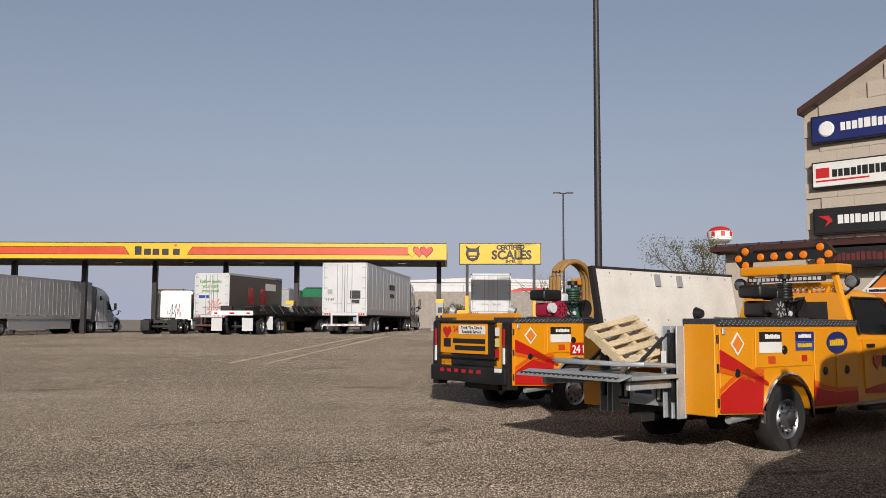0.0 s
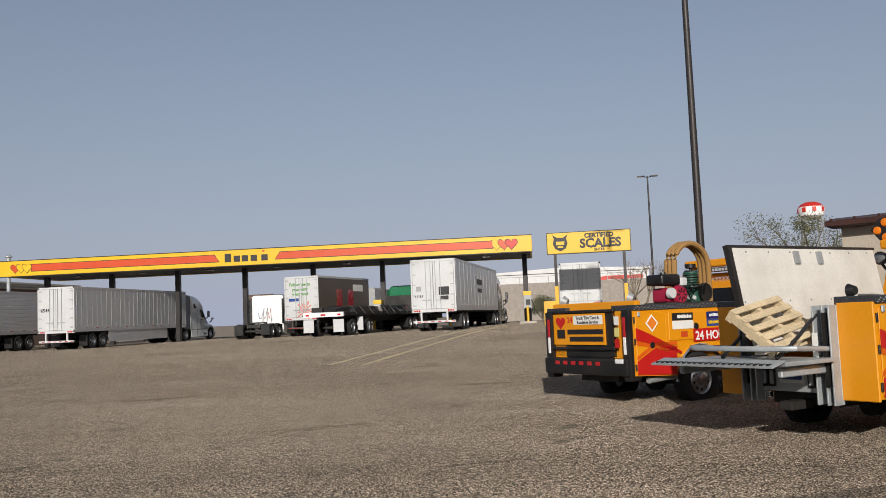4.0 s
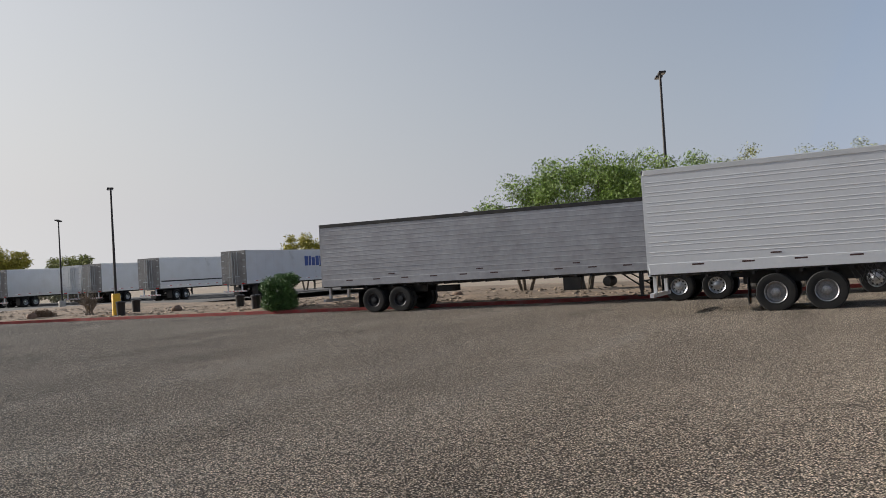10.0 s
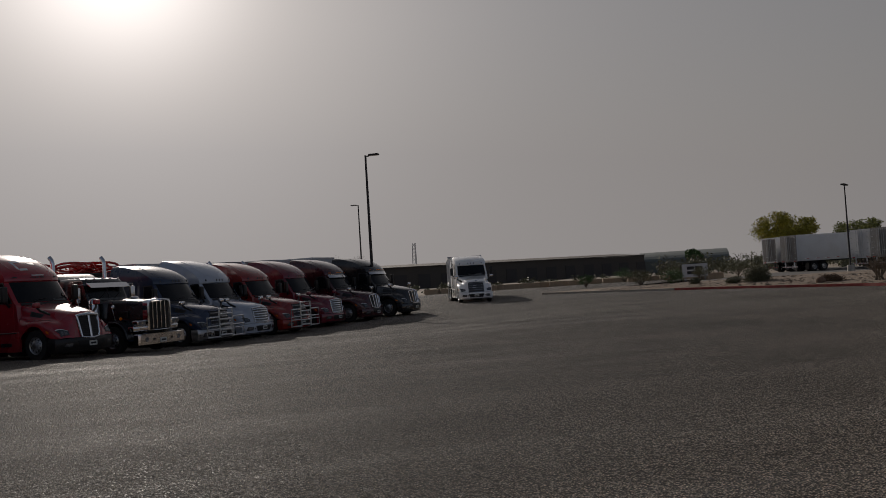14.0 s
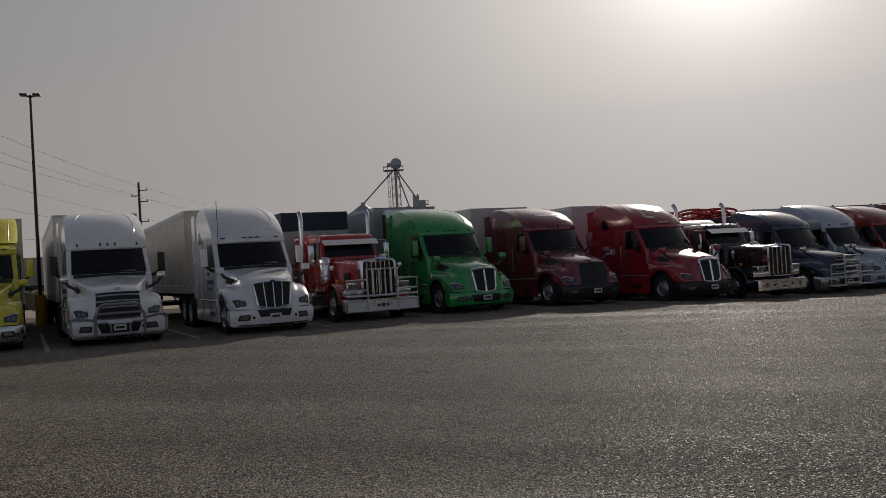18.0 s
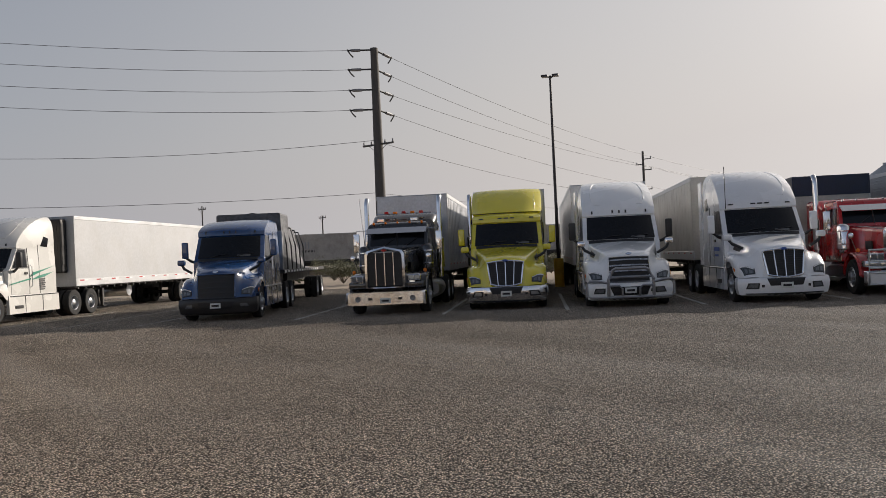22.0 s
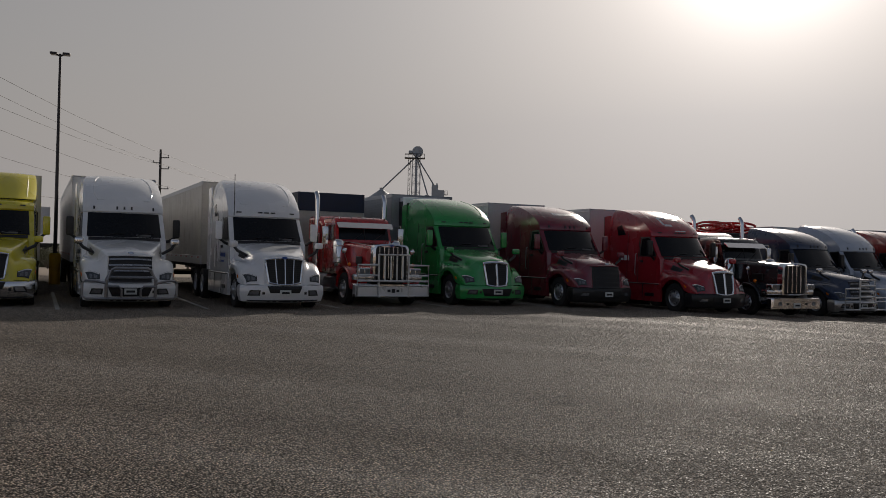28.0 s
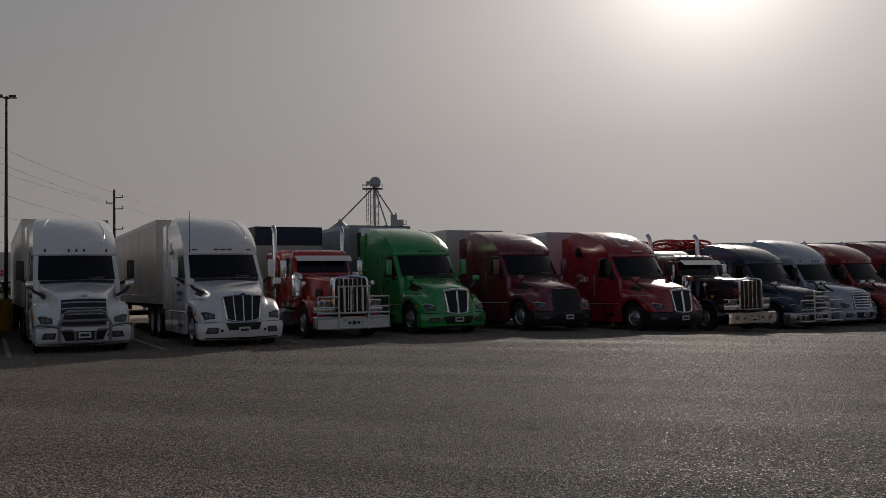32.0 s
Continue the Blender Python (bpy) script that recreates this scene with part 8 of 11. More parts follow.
def motor(parent, x, y, z, red=False, s=1.0):
    """A petrol engine with its tank on top, driving an air compressor with an upright cylinder."""
    body = BLACK if not red else surface("red engine housing", (0.3, 0.012, 0.04), 0.4)
    pump = BLACK if not red else surface("green compressor", (0.02, 0.08, 0.055), 0.4)
    part("base_rail", boxm(x - 0.45 * s, y - 0.28 * s, z - 0.005, x + 0.75 * s, y + 0.28 * s, z + 0.04, 0.01, 1), STEEL, parent)
    e = part("engine", boxm(x - 0.32 * s, y - 0.2 * s, z + 0.04, x + 0.12 * s, y + 0.2 * s, z + 0.3 * s, 0.05, 3), body, parent, "engine block", smooth=True)
    part("starter_cover", lathe([(0.0, -0.09 * s), (0.14 * s, -0.09 * s), (0.17 * s, -0.04 * s), (0.17 * s, 0.0), (0, 0.02)], 20), body if red else STEEL, e, smooth=True).location = (x - 0.08 * s, y - 0.2 * s, z + 0.17 * s)
    for k in range(8):
        a = 2 * math.pi * k / 8
        part("cover_slot", boxm(-0.012, -0.003, 0.05 * s, 0.012, 0.003, 0.12 * s), BLACK if red else GALV, e).matrix_basis = Matrix.Translation((x - 0.08 * s, y - 0.292 * s, z + 0.17 * s)) @ Matrix.Rotation(a, 4, "Y")
    part("fuel_tank", boxm(x - 0.46 * s, y - 0.2 * s, z + 0.34 * s, x + 0.02 * s, y + 0.2 * s, z + 0.54 * s, 0.05, 3), BLACK, e, "black fuel tank", smooth=True)
    part("tank_cap", lathe([(0.0, 0.04), (0.05, 0.04), (0.055, 0.0)], 12, "z"), BLACK, e).location = (x - 0.22 * s, y, z + 0.54 * s)
    part("carburettor", lathe([(0.0, -0.07 * s), (0.09 * s, -0.07 * s), (0.1 * s, 0.0), (0.06 * s, 0.05 * s), (0, 0.05 * s)], 14), STEEL if not red else TRWHITE, e, smooth=True).location = (x - 0.3 * s, y - 0.22 * s, z + 0.2 * s)
    part("air_filter", boxm(x + 0.04 * s, y - 0.18 * s, z + 0.32 * s, x + 0.22 * s, y + 0.12 * s, z + 0.48 * s, 0.04, 3), BLACK if not red else TRWHITE, e, smooth=True)
    part("muffler", boxm(x - 0.02 * s, y + 0.12 * s, z + 0.34 * s, x + 0.24 * s, y + 0.26 * s, z + 0.5 * s, 0.03, 2), STEEL, parent, smooth=True)
    p = part("compressor", lathe([(0.0, 0.0), (0.15 * s, 0.0), (0.15 * s, 0.2 * s), (0.12 * s, 0.22 * s), (0.12 * s, 0.5 * s), (0.13 * s, 0.51 * s), (0.13 * s, 0.54 * s), (0, 0.55 * s)], 18, "z"), pump, parent, "upright compressor cylinder", smooth=True)
    p.location = (x + 0.46 * s, y - 0.04 * s, z + 0.04)
    for k in range(6):
        part("cooling_fin", lathe([(0.12 * s, 0.25 * s + k * 0.045 * s), (0.15 * s, 0.255 * s + k * 0.045 * s), (0.12 * s, 0.265 * s + k * 0.045 * s)], 18, "z"), STEEL, p)
    part("air_intake", lathe([(0.0, 0.55 * s), (0.03 * s, 0.55 * s), (0.03 * s, 0.6 * s), (0.1 * s, 0.61 * s), (0.1 * s, 0.68 * s), (0, 0.69 * s)], 14, "z"), BLACK, p, smooth=True)
    part("gearbox", boxm(x + 0.1 * s, y - 0.16 * s, z + 0.04, x + 0.36 * s, y + 0.16 * s, z + 0.24 * s, 0.05, 2), pump, parent, smooth=True)
    part("pulley_cover", lathe([(0.0, -0.03), (0.17 * s, -0.03), (0.17 * s, 0.03), (0, 0.03)], 18), BLACK, parent, smooth=True).location = (x + 0.62 * s, y - 0.2 * s, z + 0.2 * s)
    for dx, dz in ((0.2, 0.12), (0.34, 0.11)):
        part("gauge", lathe([(0.0, -0.02), (0.035, -0.015), (0.04, 0.01)], 12), TRWHITE, parent).location = (x + dx * s, y - 0.2 * s, z + dz * s)
    for k in range(6):
        part("hose", tube([(x - 0.1 * s + 0.06 * k, y - 0.22 * s, z + (0.34 - 0.02 * k) * s), (x + (0.0 + 0.09 * k) * s, y - (0.3 + 0.015 * k) * s, z + (0.3 + 0.03 * (k % 3)) * s), (x + (0.2 + 0.07 * k) * s, y - 0.24 * s, z + (0.1 + 0.07 * (k % 4)) * s)], 0.013, 6), BLACK, parent)


SV1 = service_truck(pose(3.44, 11.73, 0.0, 0, 0, 41.4), "yellow service truck with a lowered galvanised lift gate")
headache_rack(SV1)
motor(SV1, 0.22, -0.62, 1.67, False, 0.86)
# lift gate
for s in (1, -1):
    y0 = s * 0.5
    gp = part("gate_post", boxm(-1.54, y0 - 0.11, 0.5, -1.5, y0 + 0.11, 1.6, 0.004, 1), GALV, SV1, "galvanised channel post of the lift gate")
    for q in (-0.11, -0.03, 0.09):
        part("flange", boxm(-1.68, y0 + q, 0.5, -1.54, y0 + q + 0.02, 1.6, 0.004, 1), GALV, gp)
    part("rubber_strip", boxm(-1.69, y0 + s * 0.04 - 0.02, 0.7, -1.55, y0 + s * 0.04 + 0.02, 1.52), BLACK, gp)
    for k in range(6):
        part("bolt", lathe([(0.0, 0.012), (0.018, 0.01), (0.02, 0.0)], 8, "z"), STEEL, gp).matrix_basis = pose(-1.545, y0 - 0.07, 0.62 + k * 0.17, 0, -90, 0)
    part("notice_sticker", boxm(-1.7, y0 - s * 0.075 - 0.03, 1.0, -1.685, y0 - s * 0.075 + 0.03, 1.3), WHITESIGN, gp)
    part("lift_chain", tube([(-1.6, s * 0.4, 1.5), (-1.95, s * 0.38, 1.25), (-2.3, s * 0.36, 1.05)], 0.022, 6), BLACK, SV1, "black lift chain")
    part("rear_column", boxm(-1.53, s * 0.6, 0.55, -1.49, s * 1.03, 1.62, 0.01, 1), SVC, SV1)
part("gate_platform", boxm(-2.55, -0.66, 0.985, -1.68, 1.0, 1.03, 0.008), GALV, SV1, "galvanised lift platform")
part("platform_lip", panel([(-2.55, -0.66, 1.035), (-2.78, -0.66, 0.98), (-2.78, 1.0, 0.98), (-2.55, 1.0, 1.035)], 0.02), GALV, SV1)
part("gate_frame", boxm(-1.56, -0.4, 0.62, -1.5, 0.4, 0.95, 0.01), GALV, SV1)
for y in (-0.36, -0.26, 0.26, 0.36):
    part("lamp_rim", boxm(-1.572, y - 0.045, 0.67, -1.556, y + 0.045, 0.89, 0.02, 2), BLACK, SV1)
    part("tail_lamp", boxm(-1.58, y - 0.025, 0.7, -1.57, y + 0.025, 0.86, 0.015), GALV, SV1)
for k in range(20):
    part("grip_tooth", boxm(-2.76, -0.6 + k * 0.08, 1.0, -2.66, -0.57 + k * 0.08, 1.025), STEEL, SV1)
for y in (-0.5, 0.85):
    part("platform_arm", boxm(-2.45, y - 0.03, 0.86, -1.55, y + 0.03, 0.96, 0.01, 1), GALV, SV1)
part("guard_loop", tube([(-1.6, -0.55, 1.12), (-2.3, -0.6, 1.16), (-2.45, -0.4, 1.16), (-2.45, 0.6, 1.16), (-2.3, 0.8, 1.16), (-1.6, 0.8, 1.12)], 0.03, 8), GALV, SV1, smooth=True)
pl = part("number_plate", boxm(-1.572, -0.17, 0.72, -1.56, 0.15, 0.88), PLATE, SV1)
bars("plate_marks", [(-0.13, 0.13, -0.04, 0.04)], pose(-1.574, -0.01, 0.8, 90, 0, -90), INKB, pl, 0.003)
part("hitch", boxm(-1.7, -0.08, 0.42, -1.3, 0.08, 0.52, 0.01), STEEL, SV1)
for k, (y, x) in enumerate(((0.5, -1.4), (-0.62, -1.34))):
    part("work_lamp", lathe([(0, -0.05), (0.05, -0.05), (0.08, 0.03), (0, 0.04)], 12), BLACK, SV1).location = (x, y * 1.1, 1.75)
    part("lamp_stalk", tube([(x, y * 1.1, 1.6), (x, y * 1.1, 1.72)], 0.02, 6), BLACK, SV1)
# load: a scuffed white panel, a pallet
PANELW = surface("scuffed white panel", (0.62, 0.6, 0.56), 0.5, 0, 0.1, 3, 30, dirt=0.5, dirt_col=(0.35, 0.32, 0.28))
LM = pose(3.44, 11.73, 0.0, 0, 0, 41.4)
PN = thing("body_panel", LM @ pose(-2.05, 0.15, 1.06, -10, 0, 2), "large scuffed white panel standing in the truck bed", "panel")
part("sheet", boxm(0, 0, 0, 3.15, 0.05, 1.28, 0.01), PANELW, PN)
part("side_rail", boxm(-0.015, -0.012, 0, 0.05, 0.06, 1.28), DARKMETAL, PN)
for k in range(14):
    part("rivet", lathe([(0.0, 0.008), (0.012, 0.006), (0.014, 0.0)], 8, "z"), GREYMETAL, PN).matrix_basis = pose(0.1 + k * 0.22, 0, 1.23 if k % 2 else 0.62, 90, 0, 0)
part("edge_strip", boxm(-0.02, -0.01, 1.28, 3.17, 0.06, 1.31), DARKMETAL, PN)
for x in (1.25, 1.75):
    part("bracket", boxm(x, -0.03, 1.08, x + 0.1, 0.0, 1.24), GREYMETAL, PN)
WOOD = surface("pale pallet wood", (0.55, 0.44, 0.28), 0.75, 0, 0.2, 3, 30, 0.004)
PT = thing("pallet", LM @ pose(-2.3, -0.32, 1.07, 40, -9, 3) @ Matrix.Diagonal((0.85, 0.68, 1, 1)), "pale wooden pallet leaning in the truck bed", "pallet")
for k in range(5):
    part("deck_board", boxm(0, k * 0.22, 0.1, 1.1, k * 0.22 + 0.12, 0.12, 0.003, 1), WOOD, PT)
for k in range(3):
    part("stringer", boxm(k * 0.51, 0, 0.0, k * 0.51 + 0.08, 1.0, 0.1, 0.003, 1), WOOD, PT)
for k in (0, 2, 4):
    part("bottom_board", boxm(0, k * 0.22, -0.02, 1.1, k * 0.22 + 0.12, 0.0, 0.003, 1), WOOD, PT)

SV2 = service_truck(pose(1.15, 15.75, 0.02, 0, 0, 41.4), "yellow service truck with a black lift gate and placard")
headache_rack(SV2, False)
motor(SV2, -0.05, -0.55, 1.67, True, 0.95)
part("gate_panel", boxm(-1.5, -0.66, 0.85, -1.4, 1.0, 1.62, 0.02), BLACK, SV2, "black folded lift gate")
part("bed_header", boxm(-1.4, -1.0, 1.6, -1.28, 1.0, 1.76, 0.02), SVC, SV2, "yellow rim above the folded gate")
part("gate_rail", boxm(-1.56, -0.66, 0.98, -1.5, 1.0, 1.03, 0.008, 1), BLACK, SV2)
part("gate_rail", boxm(-1.56, -0.66, 1.6, -1.5, 1.0, 1.64, 0.008, 1), BLACK, SV2)
for z, mt in ((1.46, WHITESIGN), (1.28, surface("pale yellow sticker", (0.6, 0.55, 0.2), 0.5)), (1.1, SVR)):
    part("sticker", boxm(-1.588, -0.8, z - 0.08, -1.58, -0.7, z + 0.06), mt, SV2)
part("reverse_lamp", boxm(-1.66, -0.93, 0.78, -1.64, -0.75, 0.85, 0.015), REFLWHITE, SV2)
pc = part("placard", boxm(-1.53, -0.42, 1.06, -1.5, 0.86, 1.58, 0.01), SVC, SV2, "yellow roadside-service placard")
bars("phone_bars", [(-0.35, 0.52, 0.1, 0.18), (-0.3, 0.52, -0.02, 0.06)], pose(-1.533, 0.14, 1.14, 90, 0, -90), INK, pc, 0.004)
part("white_patch", boxm(-1.536, -0.38, 1.4, -1.53, 0.33, 1.55), WHITESIGN, pc)
words("lettering", "Truck Tire Care &", 0.075, pose(-1.537, -0.02, 1.485, 90, 0, -90), INK, pc, 0.002, "CENTER")
words("lettering", "Roadside Service", 0.075, pose(-1.537, -0.02, 1.415, 90, 0, -90), INK, pc, 0.002, "CENTER")
words("lettering", "24", 0.13, pose(-1.534, 0.42, 1.44, 90, 0, -90), INKR, pc, 0.002, "CENTER")
part("heart_badge", extrude([(q[0] - 0.52, q[1]) for q in heart(0.24)], "z", 0, 0.006), SVR, pc).matrix_basis = pose(-1.532, 0.14, 1.44, 90, 0, -90)
bars("logo_patch", [(-0.62, -0.42, -0.05, 0.1)], pose(-1.532, 0.14, 1.22, 90, 0, -90), INK, pc, 0.004)
for s in (1, -1):
    part("gate_post", boxm(-1.58, s * 0.86, 0.5, -1.36, s * 1.02, 1.62, 0.02), BLACK, SV2)
    part("reflector_red", boxm(-1.6, s * 0.92 - 0.02, 1.2, -1.58, s * 0.92 + 0.02, 1.5), REFLRED, SV2)
    part("reflector_white", boxm(-1.6, s * 0.92 - 0.02, 0.92, -1.58, s * 0.92 + 0.02, 1.19), REFLWHITE, SV2)
    part("tail_lamp", boxm(-1.6, s * 0.85 - 0.09, 0.62, -1.57, s * 0.85 + 0.09, 0.72, 0.02), REDLENS, SV2)
    part("work_lamp", lathe([(0, -0.06), (0.07, -0.06), (0.1, 0.03), (0, 0.05)], 12), GREYMETAL, SV2, smooth=True).matrix_basis = pose(-1.3, s * 0.8, 1.8, 20, 0, 30)
    part("lamp_stalk", tube([(-1.3, s * 0.8, 1.58), (-1.3, s * 0.8, 1.74)], 0.025, 6), GREYMETAL, SV2)
part("rear_bumper", boxm(-1.65, -1.0, 0.58, -1.36, 1.0, 0.85, 0.03), BLACK, SV2)
bars("bumper_tape", [(-0.7 + k * 0.2, -0.6 + k * 0.2, 0, 0.06) for k in range(6)], pose(-1.652, 0, 0.74, 90, 0, -90), REFLRED, SV2)
words("side_lettering", "24 HOUR", 0.2, pose(-0.12, -1.055, 1.08, 90, 0, 0), INKW, SV2, 0.004)
part("red_band", boxm(-0.16, -1.054, 1.05, 0.62, -1.048, 1.26), SVR, SV2)
for k in range(3):
    hose = bmesh.new()
    yy = -0.12 + k * 0.09
    pipe(hose, [(1.4, yy, 1.6), (1.4, yy, 2.35)] + [(0.95 + 0.45 * math.cos(radians(a)), yy, 2.35 + 0.42 * math.sin(radians(a))) for a in range(15, 180, 15)] + [(0.5, yy, 2.35), (0.5, yy, 1.6)], 0.05, 8)
    part("hose_loop", hose, surface("brass-coloured hose", (0.35, 0.2, 0.07), 0.4, 0.2), SV2, "brown hose bent into an arch", smooth=True)

# white tractor nosing in beside the service trucks
WTM = pose(3.195, 3.4, 0.0, 0, 0, -132.4)
# unseen trailer, added so its shadow falls by the service trucks and shop wall
trailer(WTM @ pose(-7.9, 0, 0), "unseen white box trailer, added to cast shade by the shop", TRWHITE, ribs="posts", group="trailers on the lot")
tractor(WTM, "white tractor with a rounded hood and hazy headlamp", WHITE, style="round", group="tractors on the lot")


# ---- roadside store: front wall along x at y = 60 ----
STUCCO = surface("brown stucco", (0.2, 0.13, 0.098), 0.85, 0, 0.1, 0.8, 20, 0.004)
CREAM = surface("pale cornice", (0.47, 0.42, 0.36), 0.7, 0, 0.08)
STONE_P = surface("stacked stone", (0.2, 0.15, 0.11), 0.85, 0, 0.25, 6, 30, 0.01)
UNIT = surface("beige roof unit", (0.3, 0.265, 0.215), 0.6, 0, 0.1, dirt=0.2)
SX0, SX1, SY, SZ = -86.5, -52.0, 60.0, 0.52
ST = thing("store", pose(0, 0, SZ), "brown stucco store with stone pillars and a yellow-red stripe", "building")
part("wall", boxm(SX0, SY, -0.3, SX1, SY + 24, 5.35), STUCCO, ST)
part("roof", boxm(SX0 + 0.3, SY + 0.3, 5.25, SX1 - 0.3, SY + 23.7, 5.36), GREYMETAL, ST)
for (x0, x1, y0, y1) in ((SX0, SX1, SY - 0.3, SY + 0.1), (SX1 - 0.1, SX1 + 0.3, SY - 0.3, SY + 24)):
    for k, (dz, pr) in enumerate(((0, 0.0), (0.22, 0.1), (0.42, 0.2))):
        part("cornice", boxm(x0 - pr, y0 - pr, 5.35 + dz, x1 + pr, y1 + 0.1, 5.55 + dz, 0.02, 1), CREAM, ST)
for x0, x1 in ((-82.4, -60.6), (-58.6, -52.0)):
    part("sign_band", boxm(x0, SY - 0.12, 3.6, x1, SY, 4.6), YELLOW, ST, "yellow sign band")
    part("stripe", boxm(x0 + 0.1, SY - 0.16, 3.87, x1 - 2.2 if x0 < -70 else x1, SY - 0.12, 4.33), SIGNRED, ST, "red stripe")
hearts(ST, -62.5, 4.1, SY - 0.17, 0.8, (YELLOW, ORANGE, SIGNRED))
hearts(ST, -57.9, 4.1, SY - 0.17, 0.8, (SIGNRED, ORANGE, YELLOW))
for x0, x1, top in ((-84.6, -81.5, 7.1), (-60.5, -58.45, 7.0)):
    P = part("pillar", boxm(x0, SY - 1.3, -0.3, x1, SY + 1.0, top - 0.55), CMU2, ST, "stone-faced pillar")
    part("pillar_cap", boxm(x0 - 0.25, SY - 1.55, top - 0.55, x1 + 0.25, SY + 1.2, top - 0.3, 0.03), CREAM, ST)
    part("pillar_cap", boxm(x0 - 0.45, SY - 1.75, top - 0.3, x1 + 0.45, SY + 1.4, top, 0.04), CREAM, ST)
    rnd = random.Random(int(-x0))
    bm = bmesh.new()
    z = 0.0
    while z < top - 0.6:
        h = rnd.uniform(0.09, 0.2)
        for (a0, a1, f) in ((x0, x1, 0), (SY - 1.3, SY + 1.0, 1)):
            a = a0
            while a < a1 - 0.05:
                w = min(rnd.uniform(0.2, 0.6), a1 - a)
                e = rnd.uniform(0.02, 0.07)
                if f == 0:
                    slab(bm, a + 0.008, SY - 1.3 - e, z + 0.006, a + w - 0.008, SY - 1.28, min(z + h, top - 0.56))
                else:
                    slab(bm, x1 - 0.02, a + 0.008, z + 0.006, x1 + e, a + w - 0.008, min(z + h, top - 0.56))
                a += w
        z += h + 0.006
    o = part("stone_facing", bm, surface("stacked stone pieces", (0.17, 0.13, 0.1), 0.85, 0, 0.25, 6, 30, 0.01, island=0.45), ST, "stacked ledge stones")
    o["kind"] = "stuff"
for k, z in enumerate((3.1, 3.1, 3.1)):
    part("heart_sign", extrude([(q[0] - 83.3 + k * 0.6, q[1] + 3.9) for q in heart(0.8)], "y", SY - 1.42 - 0.02 * k, SY - 1.36), (SIGNRED, YELLOW, YELLOW)[k], ST)
part("door", boxm(-79.4, SY - 0.06, 0.0, -77.5, SY + 0.02, 2.6, 0.01), surface("tan door", (0.42, 0.3, 0.23), 0.6), ST)
part("stone_base", boxm(SX0, SY - 0.1, -0.2, SX1, SY, 0.8), STONE_P, ST)
for x in (-72, -69, -75, -79):
    part("wall_joint", boxm(x, SY - 0.012, 0.8, x + 0.03, SY, 5.3), DARKMETAL, ST)
part("side_stripe", boxm(SX1, SY + 0.5, 3.8, SX1 + 0.06, SY + 10, 4.4), SIGNRED, ST)


def roof_unit(x, y, w, d, h, label, mat=None):
    t = thing("roof_unit", pose(x, y, SZ + 5.35), label, "air conditioner", "units on the store roof")
    part("cabinet", boxm(0, 0, 0, w, d, h, 0.04), mat or UNIT, t)
    part("grille", boxm(w * 0.55, -0.02, h * 0.2, w * 0.95, 0.0, h * 0.85), BLACK, t)
    part("hood", extrude([(0.1, h * 0.5), (0.1, h * 0.85), (-0.5, h * 0.5)], "x", 0.2, w * 0.4), mat or UNIT, t)
    part("curb", boxm(-0.05, -0.05, -0.05, w + 0.05, d + 0.05, 0.1), DARKMETAL, t)


roof_unit(-79.0, 64, 4.2, 2.4, 2.3, "beige rooftop cooling unit")
roof_unit(-61.5, 66, 4.6, 3, 2.2, "large rooftop cooling unit with dark louvres")
roof_unit(-56.5, 66, 2.6, 2, 1.6, "low grey rooftop cooling unit", GREYMETAL)
roof_unit(-84, 64, 1.6, 1.6, 1.2, "small dark rooftop unit", DARKMETAL)
AN = thing("antenna", pose(-72.5, 64, SZ + 5.35), "thin antenna mast and dish on the store roof", "antenna")
part("mast", tube([(0, 0, -0.05), (0, 0, 3.0)], 0.05, 6), GREYMETAL, AN)
part("whip", tube([(0, 0, 2.4), (0.02, 0, 4.0)], [0.1, 0.03], 6), TRWHITE, AN)
part("dish", lathe([(0.0, 0.0), (0.3, 0.08), (0.42, 0.2)], 14), TRWHITE, AN, smooth=True).location = (2.2, 0, 1.6)
part("dish_pole", tube([(2.2, 0, -0.05), (2.2, 0, 1.6)], 0.04, 6), GREYMETAL, AN)
for k, x in enumerate((-52.8, -47.0)):
    VT = thing("vent_pipe", pose(x, 66, SZ + 5.35 if x < -52 else ground_z(x, 66)), "galvanised vent stack on the roof", "vent")
    part("pipe", tube([(0, 0, -0.05), (0, 0, 1.8 if x < -52 else 7.6)], 0.16, 10), GALV, VT, smooth=True)
    part("cap", lathe([(0.0, 0.3), (0.28, 0.1), (0.28, 0.0), (0, 0)], 12, "z"), GALV, VT).location = (0, 0, 1.8 if x < -52 else 7.6)

# yard in front of the store
tagged(part("sidewalk", boxm(-86, 52, 0.3, -55, 58.6, 0.68), CONCRETE, None), "pale concrete walk before the store", "sidewalk", kind="structure")
LOCKER = surface("pale blue-grey enamel", (0.36, 0.41, 0.45), 0.5)
IB = thing("ice_locker", pose(-64.4, 57.0, 0.68), "pale blue-grey steel lockers beside the pillar", "locker")
for k in range(3):
    part("locker_body", boxm(k * 1.5, 0, 0, k * 1.5 + 1.46, 1.4, 2.3, 0.03), LOCKER, IB)
    part("locker_door", boxm(k * 1.5 + 0.1, -0.03, 0.2, k * 1.5 + 1.36, 0.0, 2.1, 0.01), LOCKER, IB)
CB = thing("utility_cabinet", pose(-67.4, 56.6, 0.68), "tan utility cabinet with vents", "cabinet")
part("body", boxm(0, 0, 0, 2.6, 1.4, 1.9, 0.03), UNIT, CB)
part("vent_panel", boxm(1.2, -0.02, 0.3, 2.4, 0, 1.6), BROWN, CB)
